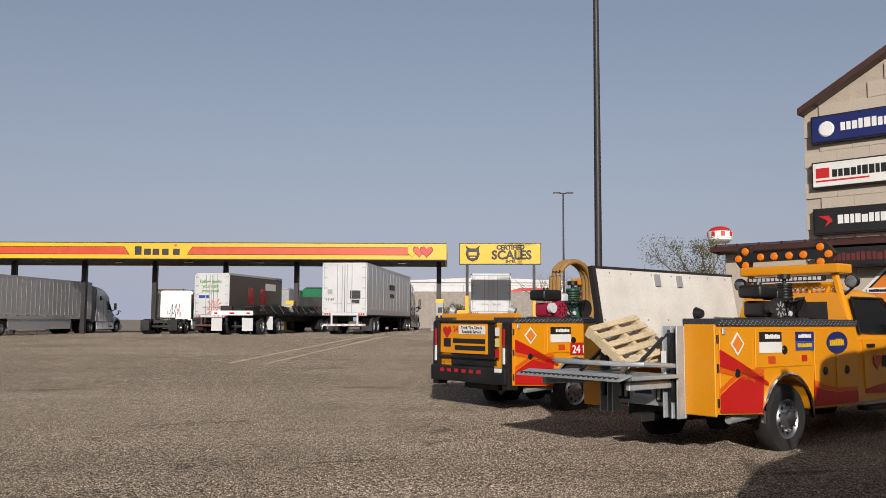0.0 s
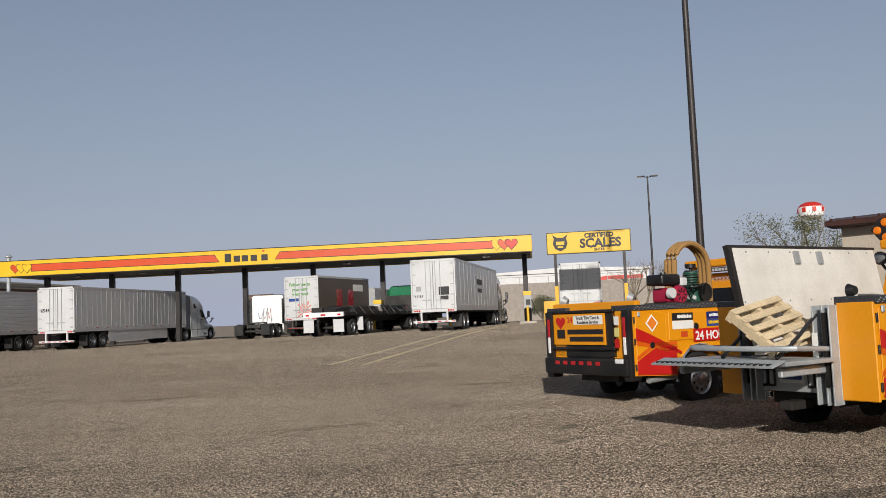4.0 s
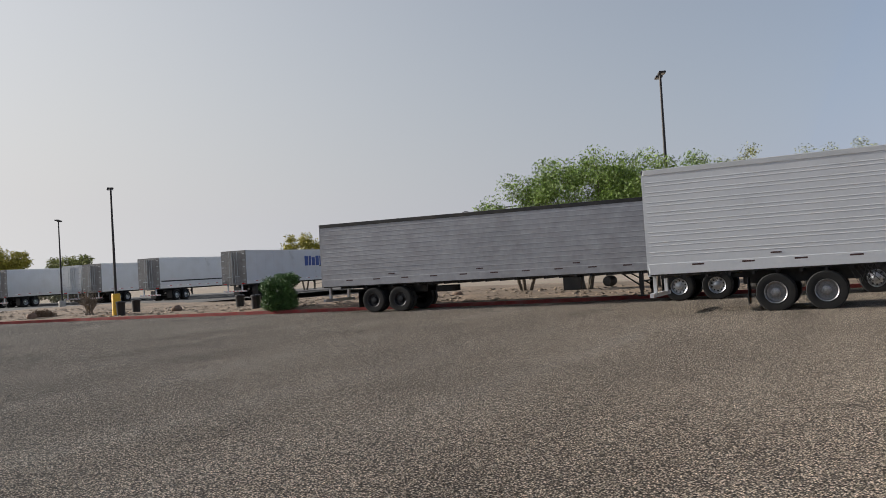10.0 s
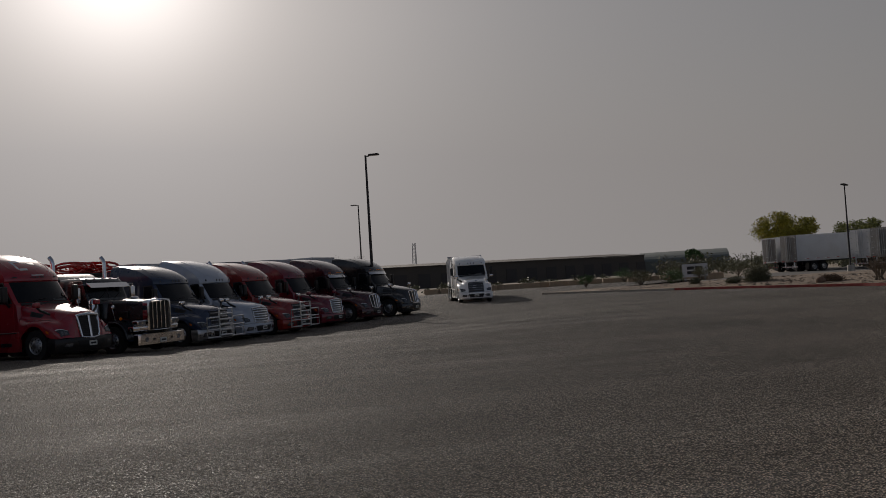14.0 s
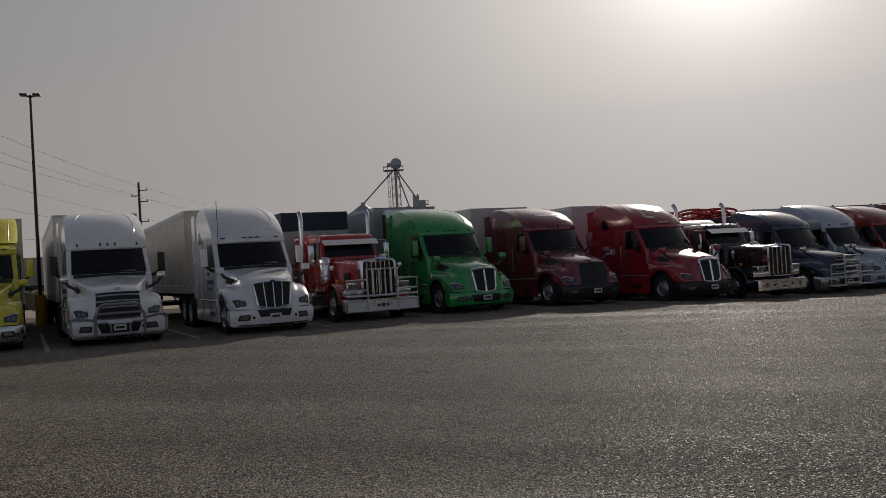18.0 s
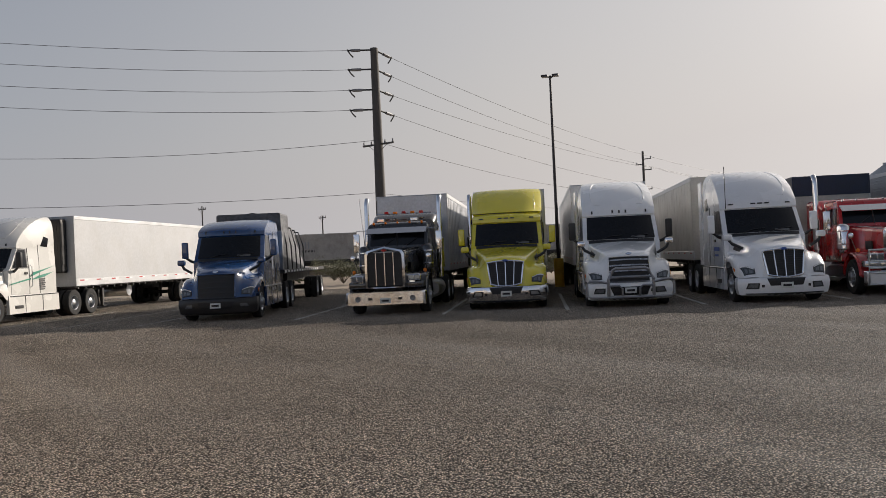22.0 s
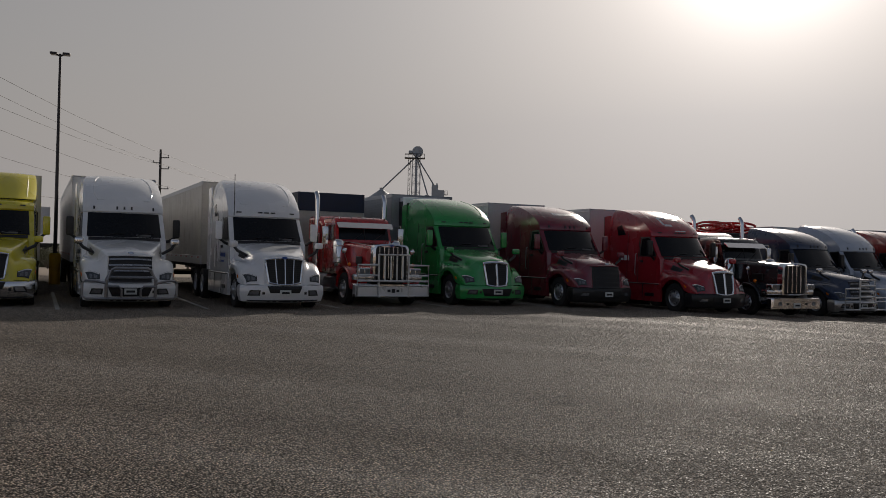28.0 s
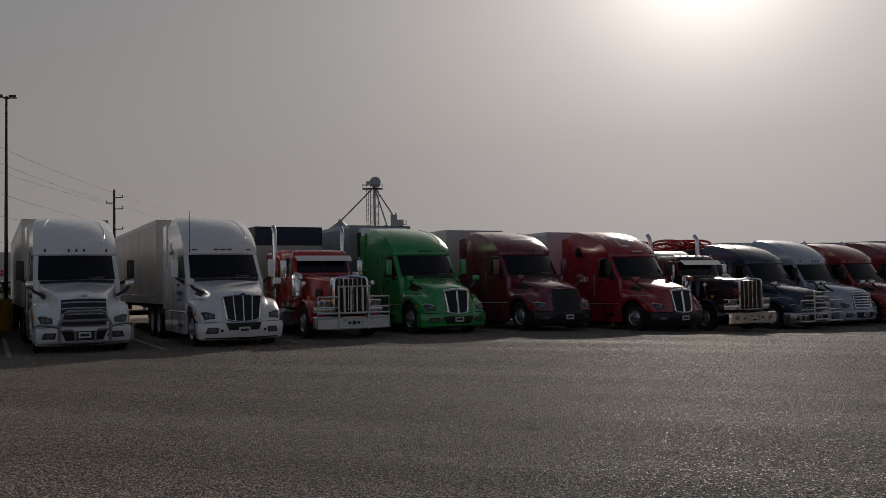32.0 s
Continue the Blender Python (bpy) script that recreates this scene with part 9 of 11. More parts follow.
GT = thing("yellow_gate", pose(-67.8, 51.0, ground_z(-67.8, 51)), "yellow posts and rails of a pipe gate", "gate")
for x in (0.0, 1.5):
    part("post", tube([(x, 0, -0.1), (x, 0, 1.7)], 0.12, 10), BOLLARD, GT, smooth=True)
part("tall_post", tube([(0.2, 0.5, -0.1), (0.2, 0.5, 5.2)], 0.06, 8), GREYMETAL, GT)
part("rail", tube([(0, 0, 1.2), (1.5, 0, 1.2)], 0.05, 8), BOLLARD, GT)
bin0 = None
for k in range(3):
    x, y = polar(48.0 - k * 0.7, 70.5)
    m = pose(x, y, ground_z(x, y) + 0.12)
    if bin0 is None:
        bin0 = thing("litter_bin", m, "dark grey litter bin at the kerb", "bin", "bins by the store")
        part("drum", lathe([(0.0, 0.0), (0.34, 0.0), (0.38, 0.85), (0.4, 0.9), (0.34, 0.95), (0, 0.97)], 18, "z"), BLACK, bin0, smooth=True)
        part("rim", lathe([(0.36, 0.84), (0.42, 0.84), (0.42, 0.92), (0.36, 0.92)], 18, "z"), DARKMETAL, bin0)
    else:
        copy_thing(bin0, m)


def palm(x, y, label, n=34, seed=3, size=1.6):
    t = thing("fan_palm", pose(x, y, ground_z(x, y) + 0.1), label, "palm")
    rnd = random.Random(seed)
    part("trunk", lathe([(0.0, -0.1), (0.3, -0.1), (0.26, 0.5), (0.2, 0.9), (0, 1.0)], 10, "z"), BARK, t)
    for k in range(n):
        a, e = rnd.uniform(0, 6.283), rnd.uniform(-0.3, 1.3)
        d = Vector((math.cos(a) * math.cos(e), math.sin(a) * math.cos(e), math.sin(e)))
        up = Vector((0, 0, 1))
        side = d.cross(up).normalized()
        base = Vector((0, 0, 0.8))
        tip = base + d * size * 0.6
        b = bmesh.new()
        pipe(b, [base, base + d * size * 0.3 + up * 0.05, tip], [0.025, 0.018, 0.01], 4)
        for j in range(9):
            f = (j - 4) / 4
            q = tip + (d * math.cos(f * 1.2) + side * math.sin(f * 1.2)) * size * 0.5 - up * 0.1 * abs(f)
            v = [b.verts.new(tip), b.verts.new(tip.lerp(q, 0.5) + side.cross(d) * 0.02 + side * 0.03), b.verts.new(q), b.verts.new(tip.lerp(q, 0.5) - side * 0.03)]
            b.faces.new(v)
        part("frond", b, LEAF_P, t)
    return t


shrub(*polar(2.4, 80), "green shrub before the boundary wall", 1.7, 2.2, LEAF_D, 4000, 0.14, 7)
x, y = polar(54.5, 66)
palm(x, y, "low fan palm in the store's planting bed")
palm(x - 3.5, y - 1.0, "low fan palm in the store's planting bed", 26, 5, 1.3)
shrub(x + 3, y - 2, "small dry shrub by the store", 0.7, 0.8, LEAF_D, 900, 0.09, 6)
tree(*polar(60.0, 92), "green desert tree beside the store", 5.0, 2.6, 0.2, LEAF_G, 4000, 21)
SP = thing("small_sign", pose(x + 3.6, y - 2.5, ground_z(x, y)), "small white sign on a thin post", "sign")
part("post", tube([(0, 0, -0.1), (0, 0, 2.0)], 0.03, 6), GREYMETAL, SP)
part("plate", boxm(-0.3, -0.03, 1.6, 0.3, 0.0, 2.1), TRWHITE, SP)

# car canopy behind the store
C2 = thing("car_canopy", pose(-104, 62, 0, 0, 0, 103), "far yellow car-fuel canopy with a red stripe", "canopy")
part("deck", boxm(-14, 0, 6.0, 22, 7, 7.0), YELLOW, C2)
part("stripe", boxm(-14, -0.05, 6.25, 22, 0, 6.75), ORANGE, C2)
for k in range(5):
    part("column", boxm(-10 + k * 7, 3, 0, -9.6 + k * 7, 3.4, 6.0), DARKMETAL, C2)
light_pole(-59.86, 35.73, 13.7, "tall twin-head light pole before the store", r=0.12, yaw=59)
light_pole(-95.18, 53.57, 12.7, "far twin-head light pole west of the store", r=0.12, yaw=60)
for az, d, h in ((88.3, 95, 9.5), (111.5, 110, 9.0), (117.4, 120, 9.0), (114.3, 130, 10)):
    light_pole(*polar(az, d), h, "distant light pole beyond the street", 1, r=0.1, yaw=az)

# ---- slate-grey tractor with its white reefer trailer, standing across the lot ----
CVM = pose(-25.8, 17.45, 0.1, 0, 0, 90)
cv = tractor(CVM, "slate grey sleeper tractor hitched to a white trailer", P_GREY, group="tractors on the lot", grille="bars", bumper=CHROME, top=3.95, wb=-0.53, bunk_window=False)
cvt = trailer(pose(-25.75, 10.75, 0.08, 0, -0.4, 90.0), "white reefer trailer with pressed horizontal ribs", surface("clean white trailer panel", (0.6, 0.615, 0.64), 0.35, 0.0, 0.04, 0.6, 12, dirt=0.08, dirt_col=(0.4, 0.38, 0.35)), 16.2, "corr", reefer=True, bogie=-12.3, height=4.08, tape="dull", rim=surface("road-worn alloy", (0.3, 0.3, 0.31), 0.45, 0.7, 0.3, 4, 30))
NAVYINK = surface("dark blue lettering", (0.008, 0.009, 0.015), 0.5)
SIDE = pose(0, -1.3085, 0, 90, 0, 0)
for k in (0, 1):  # company emblem as two plain slanted blocks
    part("emblem_block", extrude([(-2.2 + 0.4 * k, 3.2), (-1.95 + 0.4 * k, 3.2), (-1.85 + 0.4 * k, 3.58), (-2.1 + 0.4 * k, 3.58)], "z", 0, 0.003), NAVYINK, cvt, "dark slanted emblem block").matrix_basis = SIDE
bars("company_lines", bar_line(-2.55, -1.35, 2.9, 0.11, 3, 1.0) + bar_line(-2.35, -1.5, 2.62, 0.1, 5, 1.0), SIDE, NAVYINK, cvt, 0.003)
words("unit_number", "T11", 0.22, SIDE @ pose(-0.62, 1.62, 0), NAVYINK, cvt)
words("length_mark", "53'", 0.2, SIDE @ pose(-0.45, 1.95, 0), INKR, cvt)
o = part("diamond_mark", boxm(-0.16, -0.16, 0, 0.16, 0.16, 0.012), surface("worn placard", (0.5, 0.51, 0.52), 0.5), cvt, "grey diamond placard holder")
o.matrix_basis = SIDE @ pose(-8.05, 1.95, 0) @ pose(0, 0, 0, 0, 0, 45)
bars("cab_lines", bar_line(-0.2, 0.2, 0, 0.05, 3) + bar_line(-0.18, 0.2, -0.09, 0.05, 4) + bar_line(-0.15, 0.15, -0.18, 0.05, 5), pose(-4.6, -1.225, 2.0, 90, 0, 0), INKW, cv)
for q in (-0.95, 0.95):  # crossed braces of the landing gear
    part("leg_brace", tube([(-2.7, q, 1.1), (-3.75, q, 0.45)], 0.03, 6), STEEL, cvt)
    part("leg_brace", tube([(-2.7, q, 0.45), (-3.75, q, 1.1)], 0.03, 6), STEEL, cvt)
    part("rear_strut", tube([(-3.75, q, 0.4), (-3.75, q, 1.15)], 0.035, 6), STEEL, cvt)
for k in range(5):
    part("cable", tube([(-10.2 - 0.12 * k, -1.1, 1.15), (-10.3 - 0.15 * k, -1.15, 0.75 - 0.04 * k), (-10.75 - 0.1 * k, -1.1, 1.12)], 0.014, 5), BLACK, cvt)
part("white_bucket", lathe([(0.0, -0.25), (0.17, -0.25), (0.19, 0.3), (0, 0.3)], 14, "z"), TRWHITE, cvt).location = (-3.6, -1.0, 0.75)

# ---- weathered trailer and its tractor along the kerb ----
GTM = pose(-32.7, -4.7, 0.0, 0, 0, 91.0)
gt = trailer(GTM, "weathered bare-metal ribbed trailer parked along the kerb", surface("weathered pale metal panel", (0.33, 0.335, 0.36), 0.5, 0.2, 0.13, 0.5, 5, dirt=0.45, dirt_col=(0.2, 0.19, 0.2)), 16.15, "fine", bogie=-13.1, height=3.8, tape="dull", rim=DARKRIM)
part("tool_box", boxm(-5.6, -1.1, 0.55, -4.9, -0.6, 1.05, 0.03, 2), STEEL, gt)
part("air_tank", lathe([(0.0, -0.5), (0.16, -0.45), (0.2, -0.3), (0.2, 0.3), (0.16, 0.45), (0, 0.5)], 16, "y"), STEEL, gt, smooth=True).location = (-3.9, -0.7, 0.82)
tractor(GTM @ pose(6.3, 0.0, 0), "pale yellow day tractor in front of the weathered trailer", car_paint("pale yellow paint", (0.6, 0.45, 0.08)), top=3.2, deflector=False, group="tractors on the lot", skirt=False)
part("spare_tyre", lathe([(0.25, -0.12), (0.5, -0.12), (0.5, 0.12), (0.25, 0.12)], 20, "z"), RUBBER, gt).location = (-10.6, -0.6, 0.85)

# ---- verge: trees, bush, bin, pole, rocks ----
LEAF_W = surface("thin palo verde leaves", (0.24, 0.25, 0.07), 0.6, 0, 0.3, 3, 20, island=0.5)
tree(*polar(102.0, 43), "broad green mesquite tree on the verge", 6.4, 4.2, 0.13, LEAF_G, 36000, 31, 4)
tree(*polar(106.5, 43), "broad green mesquite tree on the verge", 6.3, 3.8, 0.13, LEAF_G, 32000, 32, 4)
tree(*polar(110.5, 43), "low green mesquite at the end of the grove", 4.6, 2.6, 0.12, LEAF_G, 18000, 33, 3)
for az, d, h in ((95.8, 52, 7.5), (91.6, 53, 7.4), (80.3, 51, 7.4), (78.2, 52, 7.2)):
    tree(*polar(az, d), "wind-blown palo verde with yellow blossom", h, 2.7, 0.11, LEAF_W, 9500, int(az * 3), 3, wind=(0.3, 1.0))
tree(*polar(124.9, 98), "yellow-blossomed palo verde behind the trailers", 6.4, 2.8, 0.25, LEAF_Y, 6000, 41)
tree(*polar(143.1, 120), "round yellow-green palo verde tree", 7.4, 4.2, 0.24, LEAF_Y, 15000, 42, 4)
shrub(*polar(143.0, 119.5), "lower boughs of a yellow-green palo verde", 3.6, 6.6, LEAF_Y, 12000, 0.24, 44, name="tree")
tree(*polar(139.0, 120), "thin olive-green tree behind the trailers", 6.0, 2.9, 0.26, LEAF_W, 6500, 43, 4)
light_pole(-44.6, -8.72, 10.8, "twin-head light pole on the verge", r=0.1, yaw=20)
x, y = polar(136.55, 50.4)
light_pole(x, y, 7.1, "single-arm light pole with a yellow base at the kerb", 1, r=0.08, yaw=230, yellow=True)
light_pole(*polar(139.6, 80), 7.6, "twin-head light pole by the parked trailers", r=0.08, yaw=40)
x, y = polar(126.6, 41.6)
shrub(x, y, "dense dark green shrub at the kerb", 1.0, 1.75, LEAF_B, 26000, 0.085, 51, ground_z(x, y) + 0.1, skirt=True)
shrub(*polar(119.5, 40), "low dark shrub on the verge", 0.9, 1.0, LEAF_B, 2500, 0.09, 52)
shrub(*polar(144.9, 60), "dry dark bush on the verge", 1.15, 1.15, LEAF_D, 6500, 0.09, 53, skirt=True)
shrub(*polar(146.3, 60.5), "small dry dark bush on the verge", 0.55, 0.6, LEAF_D, 2200, 0.08, 54, skirt=True)
shrub(*polar(148.6, 63), "small dry dark bush on the verge", 0.5, 0.65, LEAF_D, 2200, 0.08, 55, skirt=True)
shrub(*polar(140.7, 55), "low brown dead brush on the verge", 0.8, 0.4, surface("dead brown twigs", (0.16, 0.1, 0.06), 0.8, 0, 0.3), 2600, 0.09, 56, skirt=True)
tree(*polar(138.1, 53), "bare knee-high twigs of a dead shrub", 1.2, 0.55, bare=True, count=0, seed=57)
for k, (az, d, r) in enumerate(((150.0, 72, 1.2), (152.0, 78, 1.3), (148.3, 90, 1.2), (155.5, 88, 1.0), (149.5, 105, 1.6), (146, 110, 1.5), (153, 110, 1.6))):
    shrub(*polar(az, d), "grey-green desert bush on dry ground", r, r * 1.1, LEAF_D if k % 3 else LEAF_B, 1600, 0.12, 60 + k)
for az, d in ((128.1, 43.3), (129.1, 46.5), (135.4, 52.5), (136.3, 49.7)):
    x, y = polar(az, d)
    b = copy_thing(bin0, pose(x, y, ground_z(x, y) + 0.15) @ Matrix.Diagonal((0.62, 0.62, 0.8, 1)))
    b["label"], b["group"] = "dark litter bin on the verge", "bins on the verge"
rnd = random.Random(9)
for k in range(4):
    x, y = polar((133.0, 141.3, 121.5, 115)[k], (49.0, 54.0, 43.0, 41.0)[k])
    R = thing("boulder", pose(x, y, ground_z(x, y) + 0.3, 0, 0, rnd.uniform(0, 360)), "rounded brown boulder on the gravel verge", "rock")
    b = bmesh.new()
    bmesh.ops.create_icosphere(b, subdivisions=2, radius=1)
    for v in b.verts:
        f = 1 + 0.25 * noise.noise(v.co * 1.5 + Vector((k * 3, 0, 0)))
        v.co = Vector((v.co.x * 0.32 * f, v.co.y * 0.26 * f, v.co.z * 0.24 * f))
    part("stone", b, surface("brown boulder", (0.2, 0.13, 0.09), 0.9, 0, 0.3, 4, 25, 0.01), R, smooth=True)

# trailers parked beyond the street, tails towards the lot, on an asphalt yard
OLDDOOR = surface("grimy grey trailer door", (0.2, 0.195, 0.195), 0.55, 0.1, 0.3, 0.8, 9, dirt=0.5, dirt_col=(0.12, 0.11, 0.1))
bm = bmesh.new()
prev = None
for j in range(12):
    y = -96 + j * 4.6
    row = [bm.verts.new((x, y, ground_z(x, y) + 0.2)) for x in (-92, -74, west(y) - 13.0)]
    if prev:
        for k in range(2):
            bm.faces.new((prev[k], prev[k + 1], row[k + 1], row[k]))
    prev = row
tagged(part("yard_pavement", bm, surface("old yard asphalt", (0.075, 0.07, 0.066), 0.9, 0, 0.25, 0.5, 20, 0.004), None), "dark asphalt yard beneath the parked trailers", "pavement", kind="structure")
for k, (az, d, mt, rb) in enumerate(((129.43, 76, TRWHITE, "wide"), (134.6, 85, TRWHITE, ""), (137.9, 95, TRWHITE, ""), (139.03, 97.5, TRWHITE, ""), (143.0, 102, TRWHITE, "posts"), (144.1, 107, TRALU, "posts"))):
    x, y = polar(az, d)
    tt = trailer(pose(x - 16.1, y, ground_z(x, y) + 0.2, 0, 0, 180.5), "box trailer parked tail-on beyond the street", mt, 16.15, rb, group="trailers beyond the street", door_mat=OLDDOOR if k != 3 else TRWHITE, height=4.0)
    if k == 0:
        bars("side_mark", bar_line(-7.5, -3.5, 0, 0.9, 2, 1.0, 0.25), pose(0, -1.31, 2.5, 90, 0, 0), INKB, tt)
        bars("mark_swoosh", [(-5.2, -3.0, 0, 0.12)], pose(0, -1.315, 3.45, 90, 0, 0) @ pose(0, 0, 0, 0, 0, 12), NAVYINK, tt)
    if k == 1:
        bars("side_band", [(-16, -0.2, 0, 0.12)], pose(0, -1.31, 1.75, 90, 0, 0), INK, tt)

# ---- south-west: lane entrance, blocks, long shed, tower ----
LB = None
for k in range(34):
    az = 147.5 + k * 0.55 + rnd.uniform(-0.12, 0.12)
    d = 122 - abs(az - 158) * 1.2 + rnd.uniform(-1, 1)
    x, y = polar(az, d)
    m = pose(x, y, ground_z(x, y) - 0.25, 0, 0, az + rnd.uniform(-12, 12))
    if LB is None:
        LB = thing("concrete_block", m, "tan concrete barrier block in a row", "barrier", "barrier blocks by the side road")
        part("block", boxm(-0.9, -0.4, 0, 0.9, 0.4, 0.85, 0.05), surface("tan concrete", (0.4, 0.3, 0.2), 0.85, 0, 0.2, 2, 20), LB)
    else:
        copy_thing(LB, m)
x0, y0 = polar(174, 230)
x1, y1 = polar(151.7, 300)
SHD = thing("long_shed", pose(x0, y0, -0.3, 0, 0, math.degrees(math.atan2(y1 - y0, x1 - x0))), "very long low brown shed beyond the field", "building")
SL = math.hypot(x1 - x0, y1 - y0)
SHM = surface("brown shed metal", (0.09, 0.075, 0.06), 0.7, 0.1, 0.15, 0.1, 3)
part("wall", boxm(0, 0, 0, SL, 30, 6.2), SHM, SHD)
part("roof", extrude([(-0.5, 6.2), (15, 7.2), (30.5, 6.2), (30.5, 6.5), (15, 7.5), (-0.5, 6.5)], "x", 0, SL), SHM, SHD)
for k in range(16):
    part("bay_door", boxm(4 + k * SL / 16, -0.1, 0, 8 + k * SL / 16, 0, 4.2), surface("dark bay door", (0.06, 0.05, 0.045), 0.7), SHD)
x, y = polar(149.3, 330)
BG = thing("arched_hall", pose(x, y, -0.3, 0, 0, 60), "grey-green rounded hall far off", "building")
part("wall", extrude([(-22, 0), (22, 0), (22, 4)] + [(22 * math.cos(radians(a)), 4 + 3.5 * math.sin(radians(a))) for a in range(15, 180, 15)] + [(-22, 4)], "y", -15, 15), surface("grey-green sheet", (0.14, 0.16, 0.15), 0.6, 0.2), BG)
tree(*polar(148.55, 240), "far round-headed tree on the plain", 6.0, 2.6, 0.6, LEAF_B, 1600, 71)
rnd = random.Random(77)
spots = []
for k in range(160):
    az = rnd.uniform(139, 150.5)
    d = rnd.uniform(150, 330)
    x, y = polar(az, d)
    r = rnd.uniform(1.2, 3.2)
    spots.append((x, y, ground_z(x, y) - 0.2 + r * 0.7, r, 130))
for k in range(60):
    az = rnd.uniform(150, 176)
    x, y = polar(az, rnd.uniform(128, 200))
    r = rnd.uniform(0.6, 1.4)
    spots.append((x, y, r * 0.5 - 0.2, r, 90))
for k in range(70):
    az = rnd.uniform(225, 262)
    x, y = polar(az, rnd.uniform(75, 130))
    r = rnd.uniform(0.6, 1.3)
    spots.append((x, y, r * 0.5 - 0.2, r, 90))
me = leaves(spots, 0.55, 78)
me.materials.append(LEAF_D)
tagged(new("scrub", me), "dry grey-green desert scrub and far brush", "scrub", kind="stuff")
x, y = polar(148.6, 95)
NB = thing("notice_board", pose(x, y, -0.2, 0, 0, 143), "white notice board with black words on posts", "sign")
for q in (-1.0, 1.0):
    part("post", boxm(q - 0.05, -0.01, -0.1, q + 0.05, 0.07, 1.9), GREYMETAL, NB)
part("board", boxm(-1.3, -0.06, 0.6, 1.3, -0.01, 1.98), TRWHITE, NB, "white board")
part("board_edge", boxm(-1.34, -0.05, 1.98, 1.34, 0.0, 2.04), STEEL, NB)
part("fence_post", boxm(-1.5, -0.05, -0.1, -1.42, 0.03, 1.9), STEEL, NB)
bars("writing", bar_line(-0.8, 0.75, 0.78, 0.34, 1), pose(0, -0.062, 0.6, 90, 0, 0), INK, NB)
bars("writing", bar_line(-0.8, 0.8, 0.3, 0.34, 2), pose(0, -0.062, 0.6, 90, 0, 0), INK, NB)
x, y = polar(166.62, 420)
TW = thing("radio_tower", pose(x, y, -0.3), "far lattice radio tower with dishes", "tower")
lat = bmesh.new()
for k in range(3):
    a = radians(120 * k)
    pipe(lat, [(1.5 * math.cos(a), 1.5 * math.sin(a), 0), (0.9 * math.cos(a), 0.9 * math.sin(a), 21)], 0.14, 5)
for j in range(12):
    for k in range(3):
        a, b = radians(120 * k), radians(120 * (k + 1))
        r0, r1 = 1.5 - 0.05 * j, 1.45 - 0.05 * j
        pipe(lat, [(r0 * math.cos(a), r0 * math.sin(a), j * 1.75), (r1 * math.cos(b), r1 * math.sin(b), j * 1.75 + 1.75)], 0.08, 4)
part("lattice", lat, GREYMETAL, TW)
for z in (6, 8.5):
    part("dish", lathe([(0.0, 0.0), (1.2, 0.3), (1.3, 0.5)], 12), TRWHITE, TW).location = (0.8, 1.2, z)
light_pole(-9.62, -51.67, 9.55, "single-arm light pole behind the parked trucks", 1, r=0.1, yaw=150, z=0.0)
light_pole(-16.44, -94.54, 10.6, "single-arm light pole farther down the lot", 1, r=0.1, yaw=330)
tree(*polar(171.2, 110), "bare tree behind the parked trucks", 5.5, 3.0, bare=True, count=0, seed=81)

# ---- the parking row ----
ROW_A, ROW_B, ROW_YAW = (-0.64, -0.768), (0.768, -0.64), 140.2
RG, RT = "trucks in the parking row", "trailers in the parking row"


def row_pose(s, o, dyaw=0.0):
    x, y = ROW_A[0] * s + ROW_B[0] * o, ROW_A[1] * s + ROW_B[1] * o
    return pose(x, y, ground_z(x, y), 0, 0, ROW_YAW + dyaw)


BEIGE = surface("beige-grey trailer panel", (0.48, 0.46, 0.42), 0.45, 0.1, 0.1, 0.8, 14, dirt=0.3)
GREYTR = surface("grey trailer panel", (0.33, 0.35, 0.37), 0.45, 0.3, 0.12, 0.8, 14, dirt=0.3)
LOADTARP = surface("faded dark tarpaulin", (0.085, 0.087, 0.095), 0.42, 0, 0.5, 1.6, 7, 0.09)
OLDWHITE = surface("dulled white trailer panel", (0.43, 0.435, 0.44), 0.5, 0, 0.08, 0.7, 12, dirt=0.2, dirt_col=(0.34, 0.31, 0.27))
TARP = surface("dark blue tarpaulin", (0.014, 0.022, 0.05), 0.55, 0, 0.3, 3, 20, 0.02)
FLASH = surface("teal flash paint", (0.02, 0.2, 0.13), 0.4)


